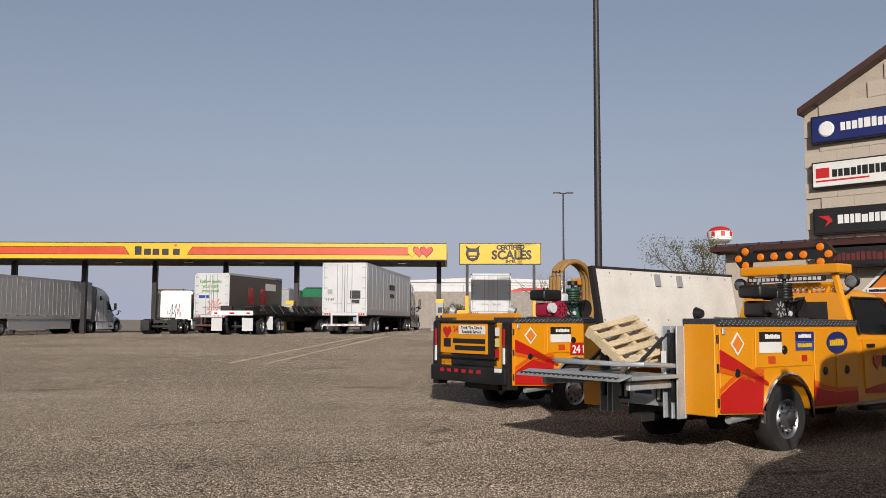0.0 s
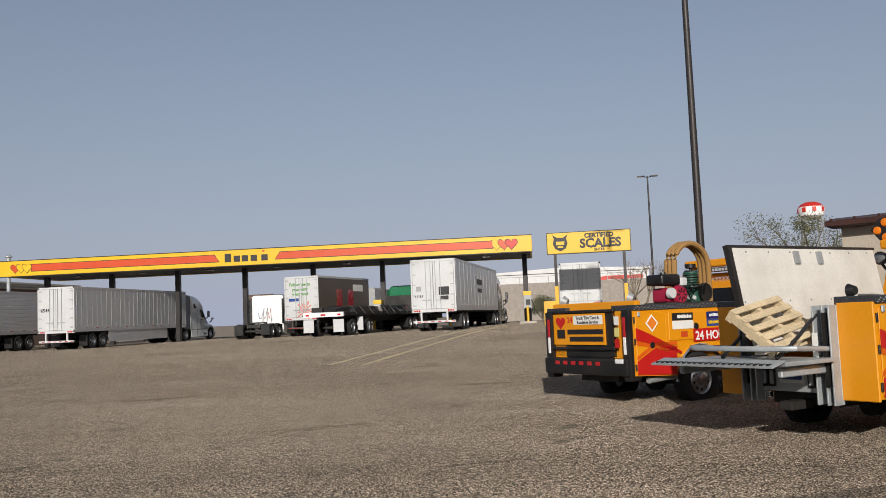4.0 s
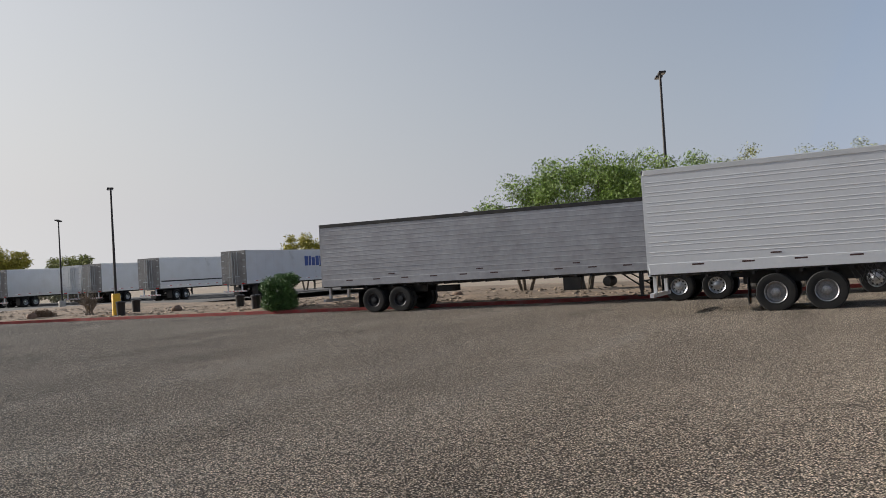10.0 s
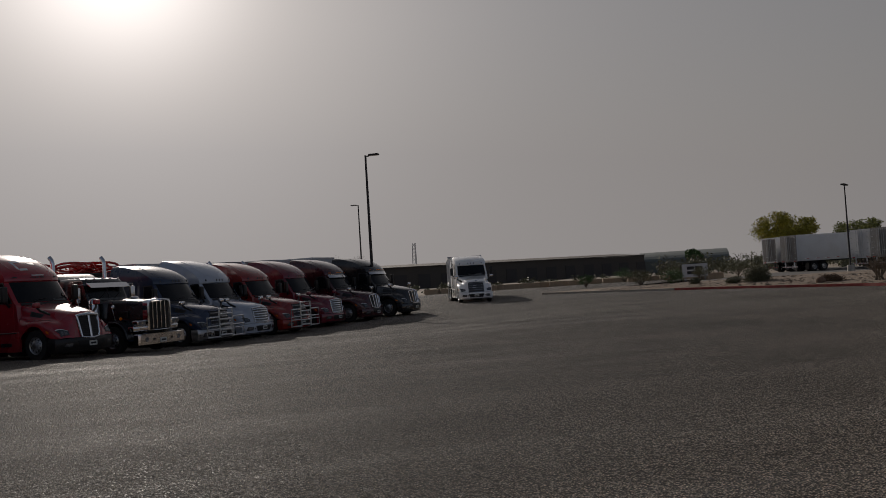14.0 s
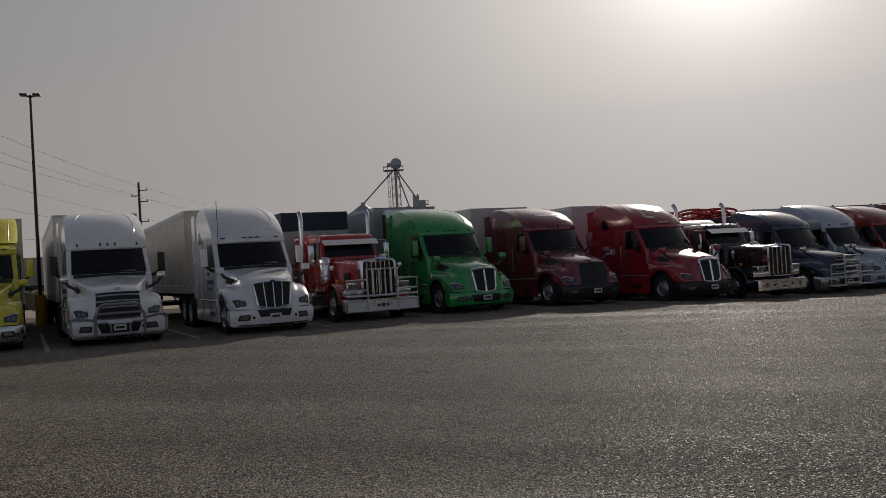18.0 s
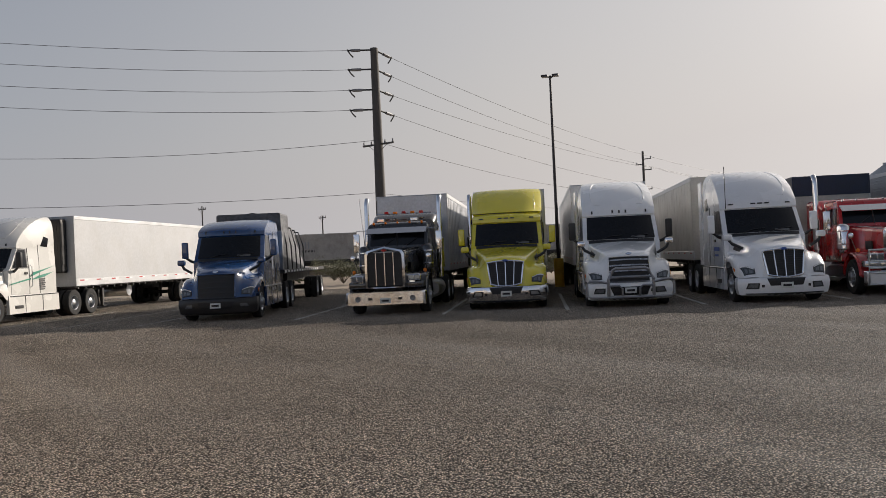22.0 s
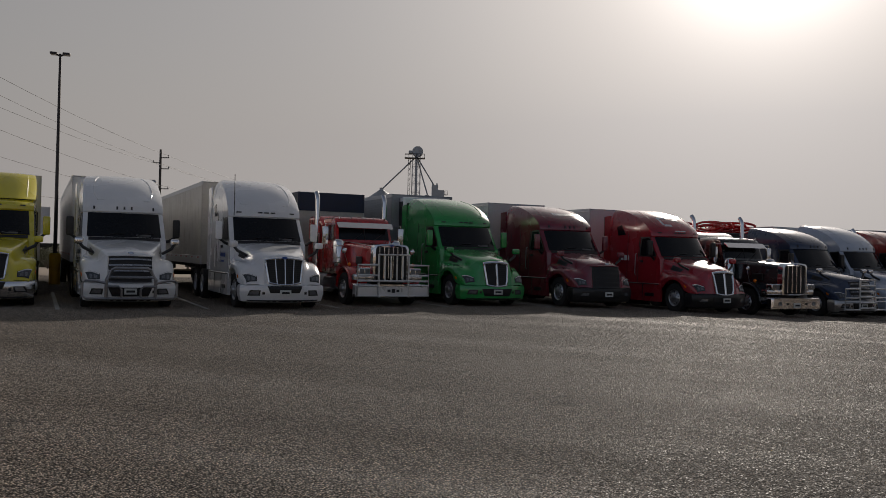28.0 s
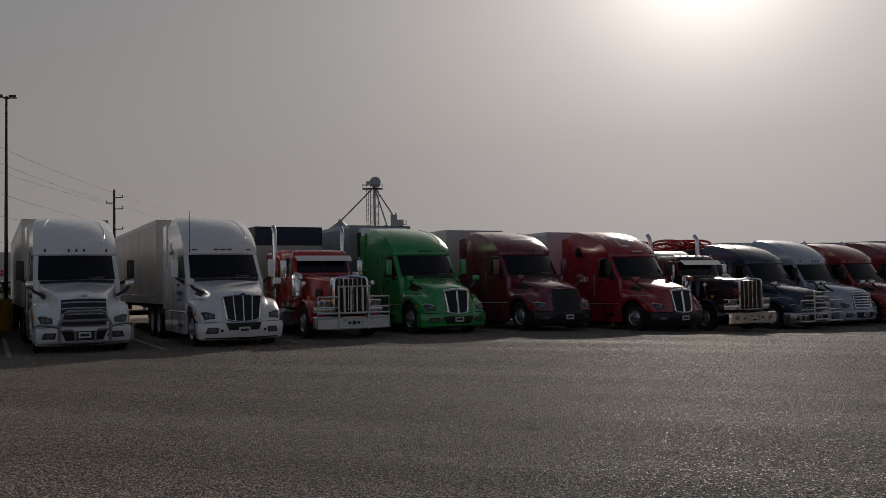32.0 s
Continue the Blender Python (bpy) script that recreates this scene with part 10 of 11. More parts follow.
def flat_trailer(m, label, load=None):
    t = thing("flatbed_trailer", m, label, "trailer", RT)
    L = 13.4 if load == "tarp" else 14.6
    axles = (3.2 - L, 1.3 - L) if load == "tarp" else (2.8 - L, 1.5 - L)
    part("deck", boxm(-L, -1.28, 1.3, 0, 1.28, 1.45, 0.02, 1), STEEL, t)
    part("bulkhead", boxm(-0.1, -1.25, 1.45, 0, 1.25, 2.9, 0.02, 1), ALLOY, t, "polished load bulkhead")
    for s in (1, -1):
        part("main_beam", boxm(-L + 0.4, s * 0.5 - 0.07, 0.9, -0.4, s * 0.5 + 0.07, 1.3), STEEL, t)
        part("landing_leg", boxm(-2.75, s * 0.9 - 0.08, 0.02, -2.6, s * 0.9 + 0.08, 1.3), STEEL, t)
        for x in axles:
            wheel(t, x, s * 1.0, True)
    for x in axles:
        part("axle", tube([(x, -0.95, 0.51), (x, 0.95, 0.51)], 0.09), STEEL, t)
    if load == "tarp":
        part("tarped_load", loft([(-0.2, 1.22, 1.18, 1.45, 3.58, 0.08), (-1.9, 1.24, 1.2, 1.45, 3.58, 0.08), (-2.0, 1.22, 1.05, 1.45, 3.32, 0.12), (-3.6, 1.25, 1.0, 1.45, 3.28, 0.14), (-5.2, 1.22, 0.95, 1.45, 3.16, 0.12), (-5.35, 1.25, 0.9, 1.45, 3.02, 0.14), (-6.6, 1.22, 0.85, 1.45, 2.7, 0.16), (-8.9, 1.2, 0.75, 1.45, 1.65, 0.1)]), LOADTARP, t, "dark tarpaulin over a load", smooth=True)
        for k in range(5):
            x = -0.9 - k * 1.2
            ht = 3.6 if k == 0 else 3.33 - 0.06 * k
            part("strap", tube([(x, -1.285, 1.46), (x, -1.26, 2.4), (x, -1.08, ht - 0.1), (x, 0, ht + 0.02), (x, 1.08, ht - 0.1), (x, 1.26, 2.4), (x, 1.285, 1.46)], 0.03, 5), BLACK, t)
        for s in (1, -1):
            tp = bmesh.new()
            for k in range(14):
                slab(tp, -0.5 - k * 0.78, s * 1.28, 1.34, -0.15 - k * 0.78, s * 1.29, 1.42)
            part("edge_tape", tp, REFLWHITE, t)["kind"] = "stuff"
    return t


def open_top(m, label):
    t = trailer(m, label, BEIGE, 14.6, "wide", height=3.2, bogie=-12.2, group=RT)
    for s in (1, -1):
        part("side_board", boxm(-14.6, s * 1.27, 3.2, 0, s * 1.31, 3.9), TARP, t, "black upper side boards")
    part("end_board", boxm(-0.06, -1.26, 3.2, 0, 1.26, 3.9), TARP, t)
    return t


# s along the row, o of the bumper, look
ROW = (
    (-19.98, 26.5, "white sleeper tractor with a teal side flash", car_paint("warm white paint", (0.62, 0.61, 0.575)), dict(bar="loop", top=3.92, ext=False, chrome_grille=True), ("white refrigerated trailer behind a white tractor", OLDWHITE, dict(reefer="dark", ribs="", bogie=-11.0))),
    (-10.05, 25.4, "metallic blue tractor with a black grille", P_BLUE, dict(top=3.3, bumper=BLACK, mirror=P_BLUE, ext=False), "tarp"),
    (-4.76, 25.2, "black long-nosed tractor with chrome stacks", P_DARK, dict(style="classic", top=3.2, peaked=True, drums=P_DARK, extra_lamps=True), ("silver box trailer behind a black tractor", TRALU, dict(ribs="posts"))),
    (-1.2, 25.6, "lime yellow sleeper tractor with one chrome stack", P_YEL, dict(grille="bars", stacks="one", mirror=P_YEL, bumper=CHROME, top=3.85, roof="fairing"), ("white box trailer behind a yellow tractor", TRWHITE, dict(ribs="wide"))),
    (2.32, 24.6, "white aerodynamic tractor with a tube guard", WHITE, dict(bar="loop", top=3.9), ("bare aluminium trailer with ribbed sides", TRALU, dict(ribs="corr"))),
    (6.38, 24.0, "white fleet tractor with a barred chrome grille", P_WHITE2, dict(grille="bars", mirror=WHITE, top=3.95, antenna=True), ("beige-grey box trailer behind a white tractor", BEIGE, dict(ribs="posts"))),
    (10.11, 25.3, "red long-nosed tractor with a wide frame guard", P_RED, dict(style="classic", bar="wide", top=2.95, uprights=6), "open"),
    (13.73, 25.0, "bright green tractor with a twin chrome grille", P_GREEN, dict(grille="twin", mirror=P_GREEN, top=3.75, bunk_window=False), ("grey ribbed refrigerated trailer in the row", GREYTR, dict(ribs="corr", reefer=True))),
    (17.56, 24.2, "maroon sleeper tractor with a black grille", P_MAROON, dict(top=3.65, mirror=P_MAROON, bumper=BLACK, bunk_window=False, mark="small"), ("white box trailer behind a maroon tractor", TRWHITE, dict(ribs="posts"))),
    (21.44, 22.8, "crimson sleeper tractor with white lettering", P_CRIM, dict(grille="twin", top=3.74, bumper=BLACK, mark="large"), ("white box trailer behind a crimson tractor", TRWHITE, dict(ribs="wide"))),
    (24.74, 22.8, "black long-nosed tractor with a low cab", P_DARK, dict(style="classic", top=3.1, uprights=4), "flat"),
    (29.43, 23.8, "navy sleeper tractor with a ladder guard", P_NAVY, dict(bar="ladder", top=3.6, bumper=ALLOY, bunk_window=False), "flat"),
    (32.83, 24.2, "pale blue-grey sleeper tractor with chrome grille", P_PALE, dict(chrome_grille=True, top=3.85), ("white box trailer behind a pale tractor", TRWHITE, dict(ribs="posts"))),
    (35.73, 24.0, "red tractor with stacks and ladder guard", P_ORRED, dict(stacks=True, bar="ladder", top=3.7), ("white box trailer behind a red tractor", TRWHITE, dict(ribs="wide"))),
    (39.79, 24.4, "maroon tractor with a slatted chrome grille", P_MAROON, dict(chrome_grille=True, top=3.75), ("grey box trailer behind a maroon tractor", GREYTR, dict(ribs="posts"))),
    (42.95, 23.8, "dark plum tractor with a pale sun visor", P_PLUM, dict(grille="bars", visor=True, top=3.7), ("white box trailer behind a plum tractor", TRWHITE, dict(ribs="posts"))),
    (46.25, 23.0, "black sleeper tractor with a sun visor", P_DARK, dict(grille="bars", visor=True, top=3.65), ("white box trailer at the row's end", TRWHITE, dict(ribs="wide"))),
)
ROW_TRUCKS = []
for s, o, label, paint, look_, tr in ROW:
    m = row_pose(s, o, 8.0 if tr == "tarp" else 0.0)  # the blue rig stands askew
    ROW_TRUCKS.append(tractor(m, label, paint, group=RG, **look_))
    mt = m @ pose(-6.35 if tr != "tarp" else -5.6, 0, 0)
    if tr == "tarp":
        flat_trailer(mt, "flatbed trailer under a dark blue tarpaulin", "tarp")
    elif tr == "open":
        open_top(mt, "open-top trailer with black upper side boards")
    elif tr == "flat":
        flat_trailer(mt, "empty black flatbed trailer in the row")
    else:
        trailer(mt, tr[0], tr[1], group=RT, height=3.98 if s < 15 else 3.82, **tr[2])

# marks on single trucks
W0 = ROW_TRUCKS[0]
for s in (1, -1):
    part("side_flash", panel([(-3.35, s * 1.215, 1.62), (-3.55, s * 1.225, 1.78), (-4.9, s * 1.23, 2.0), (-4.3, s * 1.23, 1.86)], 0.012), FLASH, W0, "teal painted flash")
    part("side_flash", panel([(-3.4, s * 1.215, 1.5), (-3.9, s * 1.225, 1.66), (-4.85, s * 1.235, 1.78), (-4.2, s * 1.235, 1.6)], 0.012), FLASH, W0, "teal painted flash")
    part("side_flash", panel([(-2.2, s * 1.2, 1.36), (-3.4, s * 1.215, 1.52), (-3.4, s * 1.215, 1.58), (-2.2, s * 1.2, 1.4)], 0.012), FLASH, W0, "teal painted stripe")
    for k in range(6):
        part("text_line", boxm(-4.3 + 0.05 * (k % 2), s * 1.225, 1.5 - 0.075 * k, -3.95, s * 1.232, 1.54 - 0.075 * k), INK, W0)
bars("side_marks", [(-0.3, -0.12, 0.0, 0.2), (-0.06, 0.1, 0.0, 0.2), (0.17, 0.22, 0.0, 0.2)], face(-4.05, -1.235, 1.78, -90), INKW, ROW_TRUCKS[9])
bars("door_marks", [(-0.35, 0.35, 0.0, 0.12), (-0.3, 0.2, -0.16, -0.1)], face(-2.85, -1.22, 1.45, -90), INK, ROW_TRUCKS[4])
bars("door_marks", [(-0.35, 0.35, 0.0, 0.12), (-0.3, 0.2, -0.16, -0.1)], face(-2.85, -1.22, 1.45, -90), INKB, ROW_TRUCKS[5])

# red hoses coiled on racks on the two flatbeds
def hose_rack(m, lift, seed):
    t = thing("hose_rack", m, "heap of coiled red hoses on a flatbed rack", "hose", RG)
    rnd = random.Random(seed)
    for k in range(11):
        y, x, r = -1.05 + 0.21 * k, -0.25 * (k % 3), rnd.uniform(0.7, 1.0)
        part("hose", tube([(x + r * math.cos(i * 0.5) - 1.0, y + 0.09 * math.sin(i * 0.9 + k), 1.69 + lift + 0.14 * (k % 2) + 0.2 * r * math.sin(i * 0.5)) for i in range(13)], 0.055, 7), REDLENS, t, "coiled red hose")
    part("rack_box", boxm(-2.3, -1.15, -0.17, -0.1, 1.15, 1.5 + lift, 0.04, 1), STEEL, t)


hose_rack(row_pose(24.74, 22.8) @ pose(-6.45, 0.2, 1.62), 0.0, 5)
hose_rack(row_pose(29.43, 23.8) @ pose(-6.45, -0.1, 1.62), 0.3, 6)

# trailers beyond the white sleeper truck
trailer(row_pose(-29.5, 31.5), "white ribbed trailer parked without a tractor", TRWHITE, ribs="posts", height=3.95, group=RT)
CH = thing("car_hauler", row_pose(-24.6, 29.5), "black open car hauler with tall posts", "trailer", RT)
part("deck", boxm(-14, -1.25, 0.95, 0, 1.25, 1.1, 0.02, 1), STEEL, CH)
part("upper_deck", boxm(-13, -1.2, 2.5, -0.5, 1.2, 2.6, 0.02, 1), STEEL, CH)
for k in range(7):
    for s in (1, -1):
        part("post", boxm(-0.3 - k * 2.2, s * 1.2 - 0.06, 1.1, -0.18 - k * 2.2, s * 1.2 + 0.06, 3.2 - 0.08 * k, 0.01, 1), STEEL, CH)
for x in (-10.6, -11.9):
    for s in (1, -1):
        wheel(CH, x, s * 1.0, True)
for s in (1, -1):
    part("landing_leg", boxm(-2.7, s * 0.9 - 0.07, 0.0, -2.56, s * 0.9 + 0.07, 0.95), STEEL, CH)
    part("main_beam", boxm(-13.6, s * 0.5 - 0.07, 0.6, -0.3, s * 0.5 + 0.07, 0.95), STEEL, CH)

# faded lines between the stalls
for k, s in enumerate((-24.0, -17.6, -14.8, -12.2, -7.4, -3.0, 0.55, 4.35, 8.2, 11.95, 15.65, 19.5, 23.1, 27.0, 31.1, 34.3, 37.8, 41.4, 44.6, 48.0)):
    a = [ROW_A[i] * s + ROW_B[i] * 24.6 for i in (0, 1)]
    b = [ROW_A[i] * s + ROW_B[i] * 34 for i in (0, 1)]
    stripe("stall_line", a[0], a[1], b[0], b[1], 0.11, "faded white stall line on asphalt", seed=50 + k)

# ---- south: lamp, power line, goods wagons, grain elevator ----
lx, ly = 31.03, -26.8
light_pole(lx, ly, 9.95, "tall twin-headed light pole with yellow base", 2, True, 0.085, 40, True, reach=0.48)
POLEWOOD = surface("weathered dark pole", (0.075, 0.07, 0.065), 0.8, 0, 0.25, 2, 30, 0.01)
WIRE = surface("black cable", (0.02, 0.02, 0.02), 0.6)
INSUL = surface("grey insulator", (0.2, 0.2, 0.21), 0.4)


def power_pole(az, d, h, label, arms, r=0.22, aim=20.0):
    x, y = polar(az, d)
    t = thing("power_pole", pose(x, y, 0, 0, 0, aim), label, "power pole", "power line poles")
    part("mast", tube([(0, 0, -0.2), (0, 0, h * 0.5), (0, 0, h)], [r, r * 0.8, r * 0.62], 12), POLEWOOD, t, smooth=True)
    for z, w, *side in arms:
        if side:  # a short bracket on one side with its pin insulator
            a = part("bracket", boxm(min(0, side[0] * w), -0.06, z - 0.06, max(0, side[0] * w), 0.06, z + 0.06), POLEWOOD, t)
            part("insulator", lathe([(0.0, 0.0), (0.06, 0.0), (0.08, 0.08), (0.05, 0.16), (0.07, 0.24), (0, 0.3)], 8, "z"), INSUL, a).location = (side[0] * (w - 0.08), 0, z + 0.06)
            continue
        a = part("crossarm", boxm(-w, -0.07, z - 0.07, w, 0.07, z + 0.07), POLEWOOD, t)
        for q in (-0.95, -0.45, 0.45, 0.95):
            part("insulator", lathe([(0.0, 0.0), (0.06, 0.0), (0.08, 0.08), (0.05, 0.16), (0.07, 0.24), (0, 0.3)], 8, "z"), INSUL, a).location = (w * q, 0, z + 0.07)
        if h > 19 and z > 15:
            for s in (1, -1):
                part("insulator_string", tube([(s * 0.3, 0, z + 0.1), (s * 2.5, -0.3 * s, z + 0.05)], 0.07, 6), INSUL, a)
        for s in (1, -1):
            part("brace", tube([(s * w * 0.6, 0.05, z - 0.05), (0, 0.12, z - 0.75)], 0.025, 5), POLEWOOD, a)
    return t


TALL = power_pole(240.6, 74, 19.75, "tall thick tapered power pole with strung insulators", ((11.5, 1.7),), 0.52)
power_pole(223.3, 123, 15.0, "wooden power pole down the road", ((13.9, 1.2, -1), (13.2, 1.1, 1), (12.4, 1.2, -1), (9.7, 1.2, -1)), 0.24)
power_pole(214.5, 190, 14.5, "distant wooden power pole beside the road", ((13.8, 1.3),), 0.2)
power_pole(232.0, 170, 11.5, "small distant pole behind the trucks", ((11.0, 1.0),), 0.16)
power_pole(252.0, 150, 12.0, "small distant pole behind the trailers", ((11.4, 1.0),), 0.16)
power_pole(274.0, 82, 21.9, "tall power pole behind the shop roof", ((21.3, 0.7), (19.6, 0.7), (17.9, 0.7), (16.5, 0.6), (12.0, 0.9)), 0.4)


def pole_top(az, d, z, off):
    x, y = polar(az, d)
    return Vector((x + off * math.cos(radians(20)), y + off * math.sin(radians(20)), z))


def wire_run(name, stops, sag, label):
    pts = []
    for a, b in zip(stops, stops[1:]):
        for k in range(15):
            f = k / 14
            p = a.lerp(b, f)
            p.z -= sag * 4 * f * (1 - f)
            if not pts or (p - pts[-1]).length > 0.01:
                pts.append(p)
    tagged(part(name, tube(pts, 0.019, 5), WIRE, None), label, "cable", "overhead wires")


for z, q, off in ((19.6, 14.15, -1.1), (17.95, 13.45, 1.0), (16.2, 12.65, -1.1), (14.5, 9.95, -1.1)):
    ends = pole_top(274, 82, z + 1.9, 0), pole_top(240.6, 74, z, 0), pole_top(223.3, 123, q, off)
    wire_run("overhead_wire", [*ends, pole_top(214.5, 190, q - 0.4, off)], 0.8, "thin black overhead power wire")
    for end in (ends[0], ends[2]):  # insulators strung along the wire, with a hanging jumper
        d = end - ends[1]
        n = d.length
        d.normalize()
        d.z -= 3.2 / n
        g = TALL.matrix_basis.inverted()
        a, b = g @ (ends[1] + d * 0.3), g @ (ends[1] + d * 2.3)
        st = part("insulator_string", tube([a, b], 0.075, 7), WIRE, TALL)
        part("shed", tube([a.lerp(b, 0.45), a.lerp(b, 0.85)], 0.13, 8), INSUL, st)
        part("jumper", tube([b + Vector((0, 0, 0.1)), a.lerp(b, 0.9) - Vector((0, 0, 0.25)), a.lerp(b, 0.75) - Vector((0, 0, 0.6))], 0.06, 6), WIRE, st)
wire_run("overhead_wire", [pole_top(274, 82, 7.6, 0.5), pole_top(240.6, 74, 7.4, 0.5), pole_top(223.3, 123, 7.0, 0.5)], 0.5, "thin black lowest power wire")
wire_run("telephone_cable", [pole_top(274, 82, 11.9, 0.5), pole_top(240.6, 74, 11.9, 0.5), pole_top(223.3, 123, 9.0, 0.4)], 1.0, "thick sagging telephone cable on poles")

# goods train on the line behind the lot: containers and trailers on flat wagons
WAGON = surface("pale grey container steel", (0.46, 0.43, 0.39), 0.7, 0.1, 0.2, 0.5, 12, dirt=0.4)
RAIL_P, RAIL_YAW = polar(244.0, 120), 244.0
tagged(part("embankment", extrude([(-6, -0.5), (-2.2, 0.62), (2.2, 0.62), (6, -0.5)], "x", -420, 300), GRAVEL, None), "low gravel embankment under the railway track", "embankment", kind="structure").matrix_basis = pose(*RAIL_P, 0, 0, 0, RAIL_YAW)
RT_ = tagged(new("railway_track"), "railway track on a gravel embankment", "track", kind="structure")
RT_.matrix_basis = pose(*RAIL_P, 0, 0, 0, RAIL_YAW)
for q in (-0.75, 0.75):
    part("rail", boxm(-420, q - 0.04, 0.6, 300, q + 0.04, 0.78), STEEL, RT_)


def goods_wagon(piggyback, seed):
    w = thing("goods_wagon", pose(*RAIL_P, 0.78, 0, 0, RAIL_YAW), "flat wagon carrying a white road trailer" if piggyback else "flat wagon carrying a ribbed grey container", "wagon", "goods wagons")
    part("deck", boxm(-9.6, -1.35, 0.85, 9.6, 1.35, 1.2, 0.04, 1), STEEL, w, "dark flat wagon deck")
    part("centre_sill", boxm(-9.4, -0.3, 0.45, 9.4, 0.3, 0.85), STEEL, w)
    z0, z1 = (2.3, 5.85) if piggyback else (1.22, 4.75)
    mat = TRWHITE if piggyback else WAGON
    load = part("trailer_box" if piggyback else "container", boxm(-8.1, -1.28, z0, 8.1, 1.28, z1, 0.03, 1), mat, w)
    part("bottom_rail", boxm(-8.1, -1.31, z0 - 0.02, 8.1, 1.31, z0 + 0.28), ALLOY if piggyback else mat, load)
    part("top_rail", boxm(-8.1, -1.31, z1 - 0.12, 8.1, 1.31, z1 + 0.02), ALLOY if piggyback else mat, load)
    for s in (1, -1):
        if not piggyback:
            rb = bmesh.new()
            for q in range(40):
                slab(rb, -8.0 + q * 0.405, min(s * 1.28, s * 1.37), z0 + 0.28, -7.82 + q * 0.405, max(s * 1.28, s * 1.37), z1 - 0.12)
            part("ribbing", rb, mat, load, "upright pressed ribs")["kind"] = "stuff"
        face_m = pose(0, s * 1.32, z0 + 1.9, 90, 0, 180 if s > 0 else 0)
        if piggyback:
            bars("slogan_mark", bar_line(1.8, 3.9, -0.9, 0.34, seed, 2.0, 0.4), face_m, INKR, load)
            bars("slogan_mark", bar_line(1.4, 4.2, -1.35, 0.36, seed + 3, 2.4, 0.4), face_m, INKR, load)
        else:
            bars("company_mark", bar_line(-2.6, 2.4, -0.3, 0.95, seed, 1.0, 0.2), face_m, INK if seed % 2 else GREYMETAL, load)
            bars("small_mark", bar_line(-0.8, 2.4, -0.8, 0.28, seed + 3, 1.0, 0.3), face_m, INK, load)
        if piggyback:
            for x in (3.5, 4.7):
                wheel(w, x, s * 1.0, True, z=1.7)
            part("support_leg", boxm(-5.56, s * 0.9 - 0.08, 1.2, -5.4, s * 0.9 + 0.08, 2.3), STEEL, w)
    for x in (-7, 7):
        part("bogie", boxm(x - 1.2, -1.1, 0.3, x + 1.2, 1.1, 0.8, 0.05, 1), STEEL, w)
        for q in (-0.85, 0.85):
            part("wheelset", lathe([(0.0, -0.8), (0.44, -0.8), (0.44, -0.7), (0.1, -0.68), (0.1, 0.68), (0.44, 0.7), (0.44, 0.8), (0, 0.8)], 14), STEEL, w).location = (x + q, 0, 0.44)
    for x in (-10.1, 10.1):
        part("coupler", boxm(x - 0.55, -0.1, 0.6, x + 0.1 if x > 0 else x + 0.55, 0.1, 0.8), STEEL, w)
    return w


TRAIN = [(n, goods_wagon(n > 0, 20 + n)) for n in range(-5, 7)]
power_pole(244.4, 150, 9.7, "small wooden pole beside the railway", ((9.3, 0.8),), 0.16)

# desert bushes behind the row
for k, (az, d, r) in enumerate(((243.9, 75, 1.6), (243.3, 64, 1.3), (242.3, 68, 1.4), (241.2, 70, 1.5), (244.8, 84, 1.8), (228.6, 62, 1.3), (229.6, 66, 1.2))):
    shrub(*polar(az, d), "grey-green desert bush behind the parked trucks", r, r * 1.1, LEAF_D, 2600, 0.11, 140 + k)

# grain elevator
GRAINM = surface("galvanised bin sheet", (0.36, 0.38, 0.4), 0.5, 0.5, 0.12, 0.3, 6, dirt=0.2)
GE = thing("grain_elevator", pose(*polar(207, 250), 0, 0, 0, 207), "distant steel grain bins with a lattice leg tower", "silo")
tw = bmesh.new()
for sx in (-1.3, 1.3):
    for sy in (-1.3, 1.3):
        pipe(tw, [(sx, sy, -0.5), (sx * 0.8, sy * 0.8, 29.5)], 0.09, 5)
for k in range(12):
    z = k * 2.45
    for a, b in (((-1, -1), (1, -1)), ((1, -1), (1, 1)), ((1, 1), (-1, 1)), ((-1, 1), (-1, -1))):
        pipe(tw, [(a[0] * 1.25, a[1] * 1.25, z), (b[0] * 1.25, b[1] * 1.25, z + 2.45)], 0.05, 4)
        pipe(tw, [(a[0] * 1.25, a[1] * 1.25, z), (b[0] * 1.25, b[1] * 1.25, z)], 0.05, 4)
part("leg_tower", tw, GRAINM, GE, "steel lattice leg tower")
part("leg", boxm(-0.35, -0.35, 0, 0.35, 0.35, 30.5), GRAINM, GE)
part("head_pulley", lathe([(0.0, -0.6), (1.5, -0.6), (1.6, -0.5), (1.6, 0.5), (1.5, 0.6), (0, 0.6)], 20), GRAINM, GE, "round elevator head", smooth=True).location = (0.3, 0, 31.3)
part("motor", boxm(-2.3, -0.5, 30.6, -1.2, 0.5, 31.6, 0.15, 2), GRAINM, GE)
part("platform", boxm(-3.4, -1.4, 29.3, 2.4, 1.4, 29.5), STEEL, GE)
for q in (-3.3, -2.2, -1.1, 0, 1.1, 2.3):
    for s in (-1.35, 1.35):
        part("rail_post", boxm(q - 0.05, s - 0.05, 29.5, q + 0.05, s + 0.05, 30.6), STEEL, GE)
for s in (-1.35, 1.35):
    part("handrail", boxm(-3.35, s - 0.05, 30.55, 2.35, s + 0.05, 30.65), STEEL, GE)
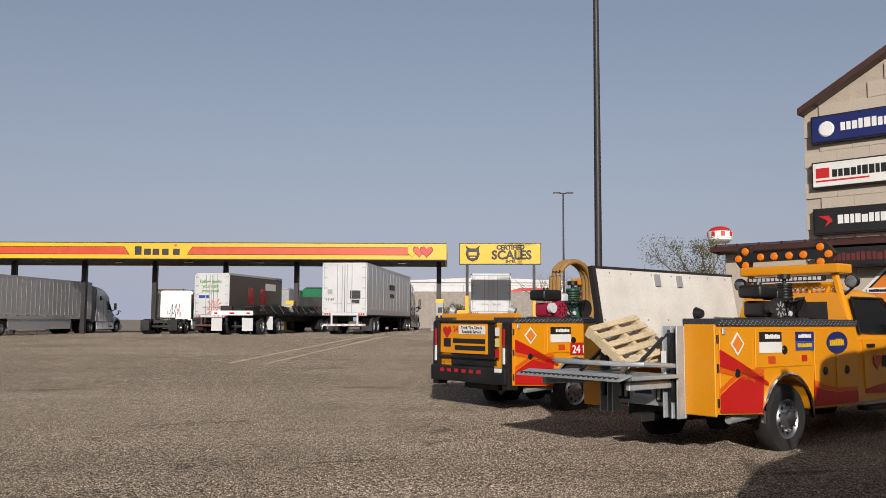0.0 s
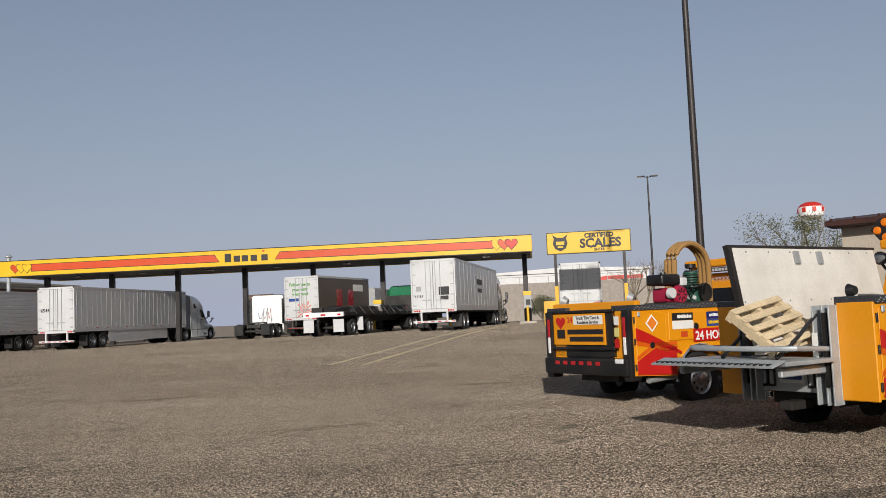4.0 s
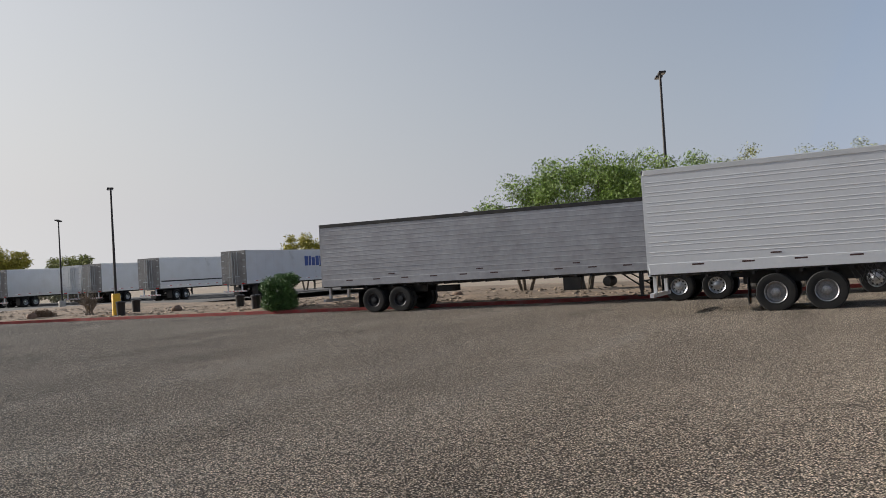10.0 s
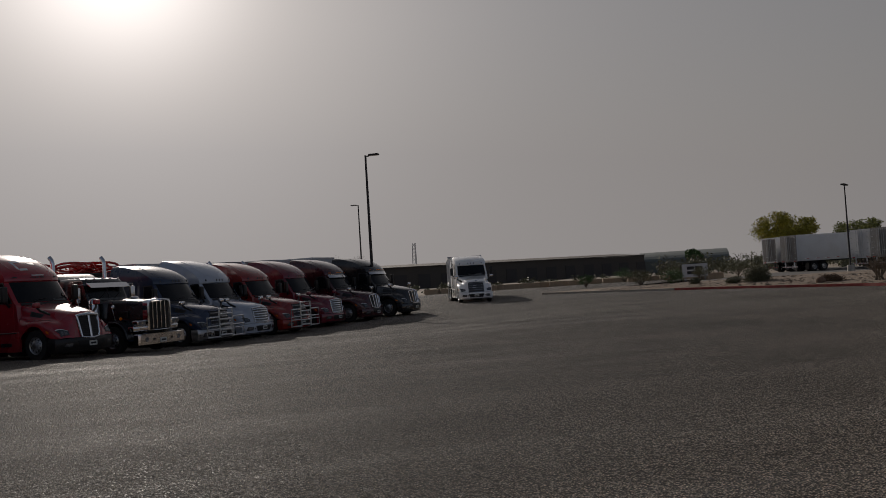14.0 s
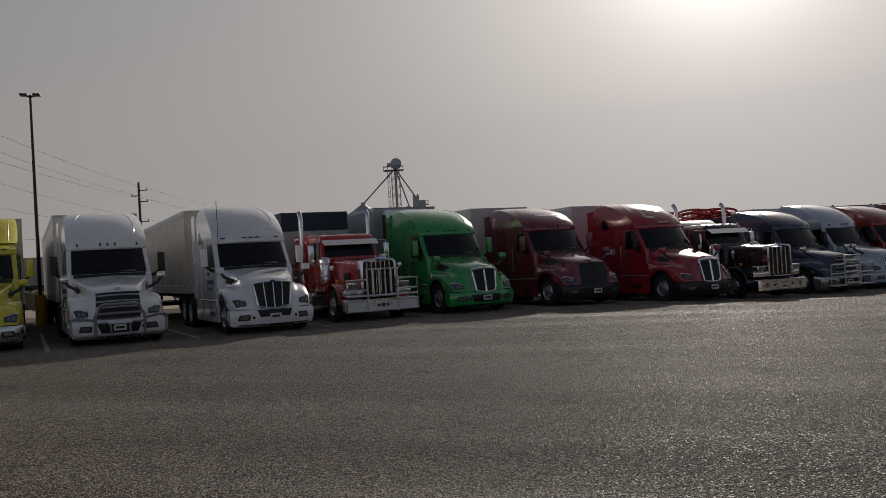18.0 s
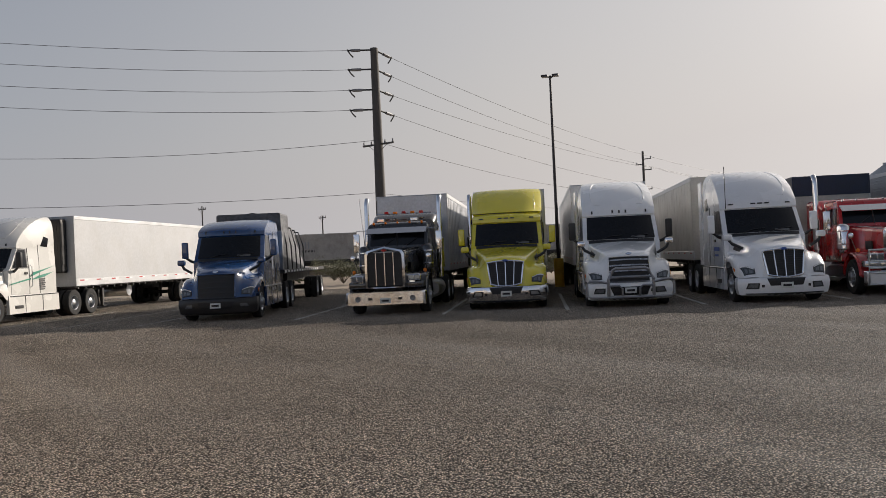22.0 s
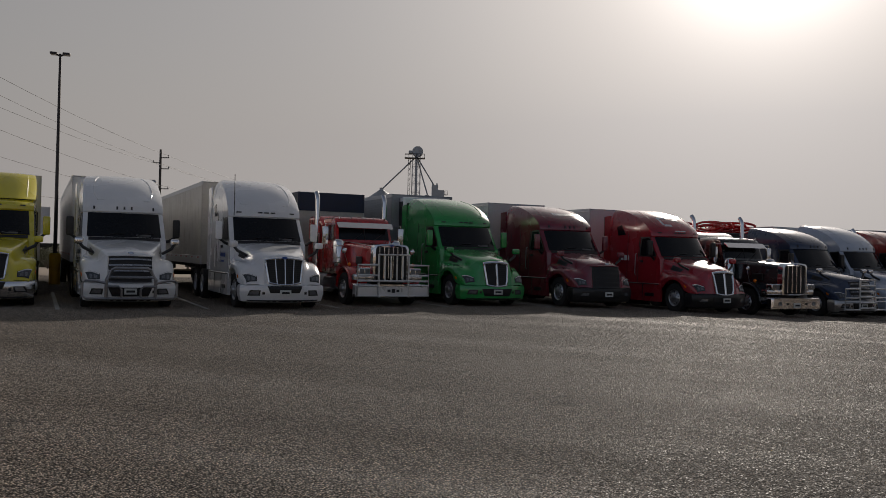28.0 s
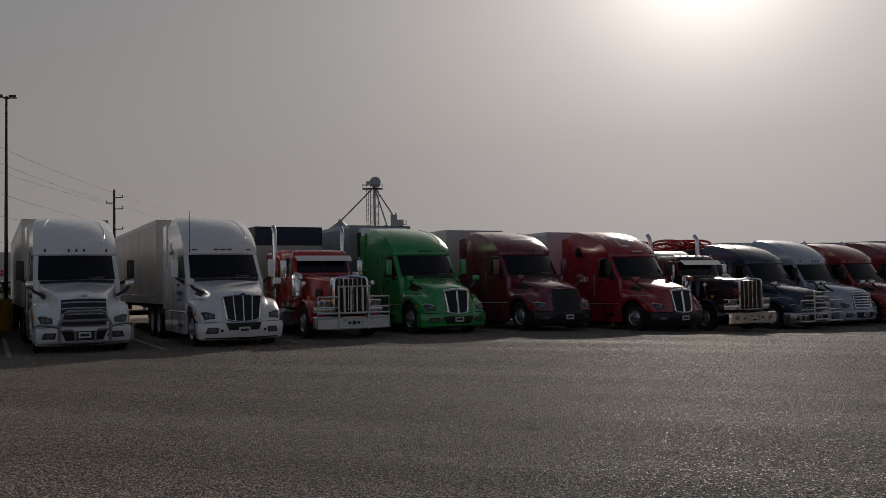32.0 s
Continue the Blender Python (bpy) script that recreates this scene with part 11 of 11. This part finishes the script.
for tx, ty, tz in ((-9.8, 2, 20.4), (5.4, 0, 21.5), (3.4, -0.6, 18.9)):
    part("spout", tube([(0, 0, 30.0), (tx, ty, tz)], 0.22, 6), GRAINM, GE)
for bx, by, r, h, tz in ((-9.9, 2, 5.5, 16.6, 20.4), (3.2, -0.6, 2.6, 16.8, 18.4)):
    b = part("bin", lathe([(0, -0.2), (r, -0.2), (r, h), (r + 0.15, h + 0.05), (0.6, tz - 0.2), (0.6, tz + 0.4), (0, tz + 0.4)], 32, "z"), GRAINM, GE, "round corrugated bin with a cone roof", smooth=True)
    b.location = (bx, by, 0)
    for k in range(16):
        a = 2 * math.pi * k / 16
        part("stiffener", boxm(-0.06, -0.1, 0, 0.06, 0.1, h), GRAINM, b).matrix_basis = pose(r * math.cos(a), r * math.sin(a), 0, 0, 0, math.degrees(a))

part("head_house", boxm(4.6, -1.6, 0, 6.4, 1.6, 21.7, 0.05, 1), GRAINM, GE, "stepped sheet-metal head house")
part("head_house", boxm(6.4, -1.6, 0, 8.2, 1.6, 20.3, 0.05, 1), GRAINM, GE)
for q in (4.9, 6.1):
    part("roof_vent", boxm(q - 0.2, -0.3, 21.7, q + 0.2, 0.3, 22.3), GRAINM, GE)
part("balcony", boxm(8.2, -1.0, 19.0, 9.2, 1.0, 19.1), STEEL, GE)
for q in (8.3, 8.7, 9.15):
    part("rail_post", boxm(q - 0.04, -1.0, 19.1, q + 0.04, -0.92, 20.2), STEEL, GE)
part("handrail", boxm(8.2, -1.0, 20.15, 9.2, -0.92, 20.22), STEEL, GE)
mast = bmesh.new()  # slender ladder mast beside the leg
for q in (-2.3, -1.7):
    pipe(mast, [(q, -1.5, 0), (q, -1.5, 29.3)], 0.06, 4)
for k in range(40):
    pipe(mast, [(-2.3, -1.5, k * 0.73), (-1.7, -1.5, k * 0.73 + (0.73 if k % 2 else 0))], 0.04, 4)
part("ladder_mast", mast, STEEL, GE, "caged ladder mast")

# ---- the truck that drives in from the street ----
MOVER = tractor(pose(-38.6, -88, 0, 0, 0, 48), "white aerodynamic tractor driving in from the street", WHITE, group="moving truck", top=3.42)
MTRAIL = trailer(pose(-42.8, -92.8, 0, 0, 0, 48), "white ribbed trailer towed by a white tractor", TRWHITE, ribs="posts", group="moving truck", height=3.46)

# seconds, place of the bumper, heading of the tractor and of the trailer
DRIVE = ((0.0, -40.53, -92.40, 48, 48), (5.6, -28.98, -79.28, 50, 49), (11.3, -17.75, -65.94, 60, 54), (12.0, -17.64, -63.95, 66, 60.5), (12.5, -17.69, -62.58, 70, 63.5), (13.0, -17.80, -61.32, 74, 67.5), (13.5, -18.01, -59.85, 77, 71.5), (14.0, -18.27, -58.49, 80, 75), (14.5, -18.48, -56.81, 83, 78),
         (16.5, -18.10, -47.50, 91, 84), (20.0, -18.40, -36.00, 90, 88), (25.0, -18.20, -20.00, 90, 90), (32.0, -18.00, 0.00, 90, 90))


def rolled(t):
    """Metres driven since the start."""
    s = 0.0
    for a, b in zip(DRIVE, DRIVE[1:]):
        d = math.hypot(b[1] - a[1], b[2] - a[2])
        if t <= b[0]:
            return s + d * (t - a[0]) / (b[0] - a[0])
        s += d
    return s


def train_place(n, t):
    """Where wagon n of the goods train stands along the line at t seconds."""
    return 10.2 - 20.4 * n + 11.3 * (t - 23.3)


def motions():
    for n, w in TRAIN:
        walk(w, [(2.0 * k, pose(*RAIL_P, 0.78, 0, 0, RAIL_YAW) @ pose(train_place(n, 2.0 * k), 0, 0)) for k in range(17)])
    rows, trows = [], []
    for t, x, y, yaw, tyaw in DRIVE:
        rows.append((t, pose(x, y, 0, 0, 0, yaw)))
        q = Vector((x, y, 0)) - 6.35 * Vector((math.cos(radians(yaw)), math.sin(radians(yaw)), 0))
        trows.append((t, pose(q.x, q.y, 0, 0, 0, tyaw)))
    walk(MOVER, rows)
    walk(MTRAIL, trows)
    for body in (MOVER, MTRAIL):
        for w in [c for c in body.children if c.name.startswith("wheel") and not c.name.startswith("wheel_arch")]:
            m0 = w.matrix_basis.copy()
            side = 1 if w.location.y > 0 else -1
            walk(w, [(k * 0.2, m0 @ pose(0, 0, 0, 0, side * math.degrees(rolled(k * 0.2) / 0.51), 0)) for k in range(161)])


motions()
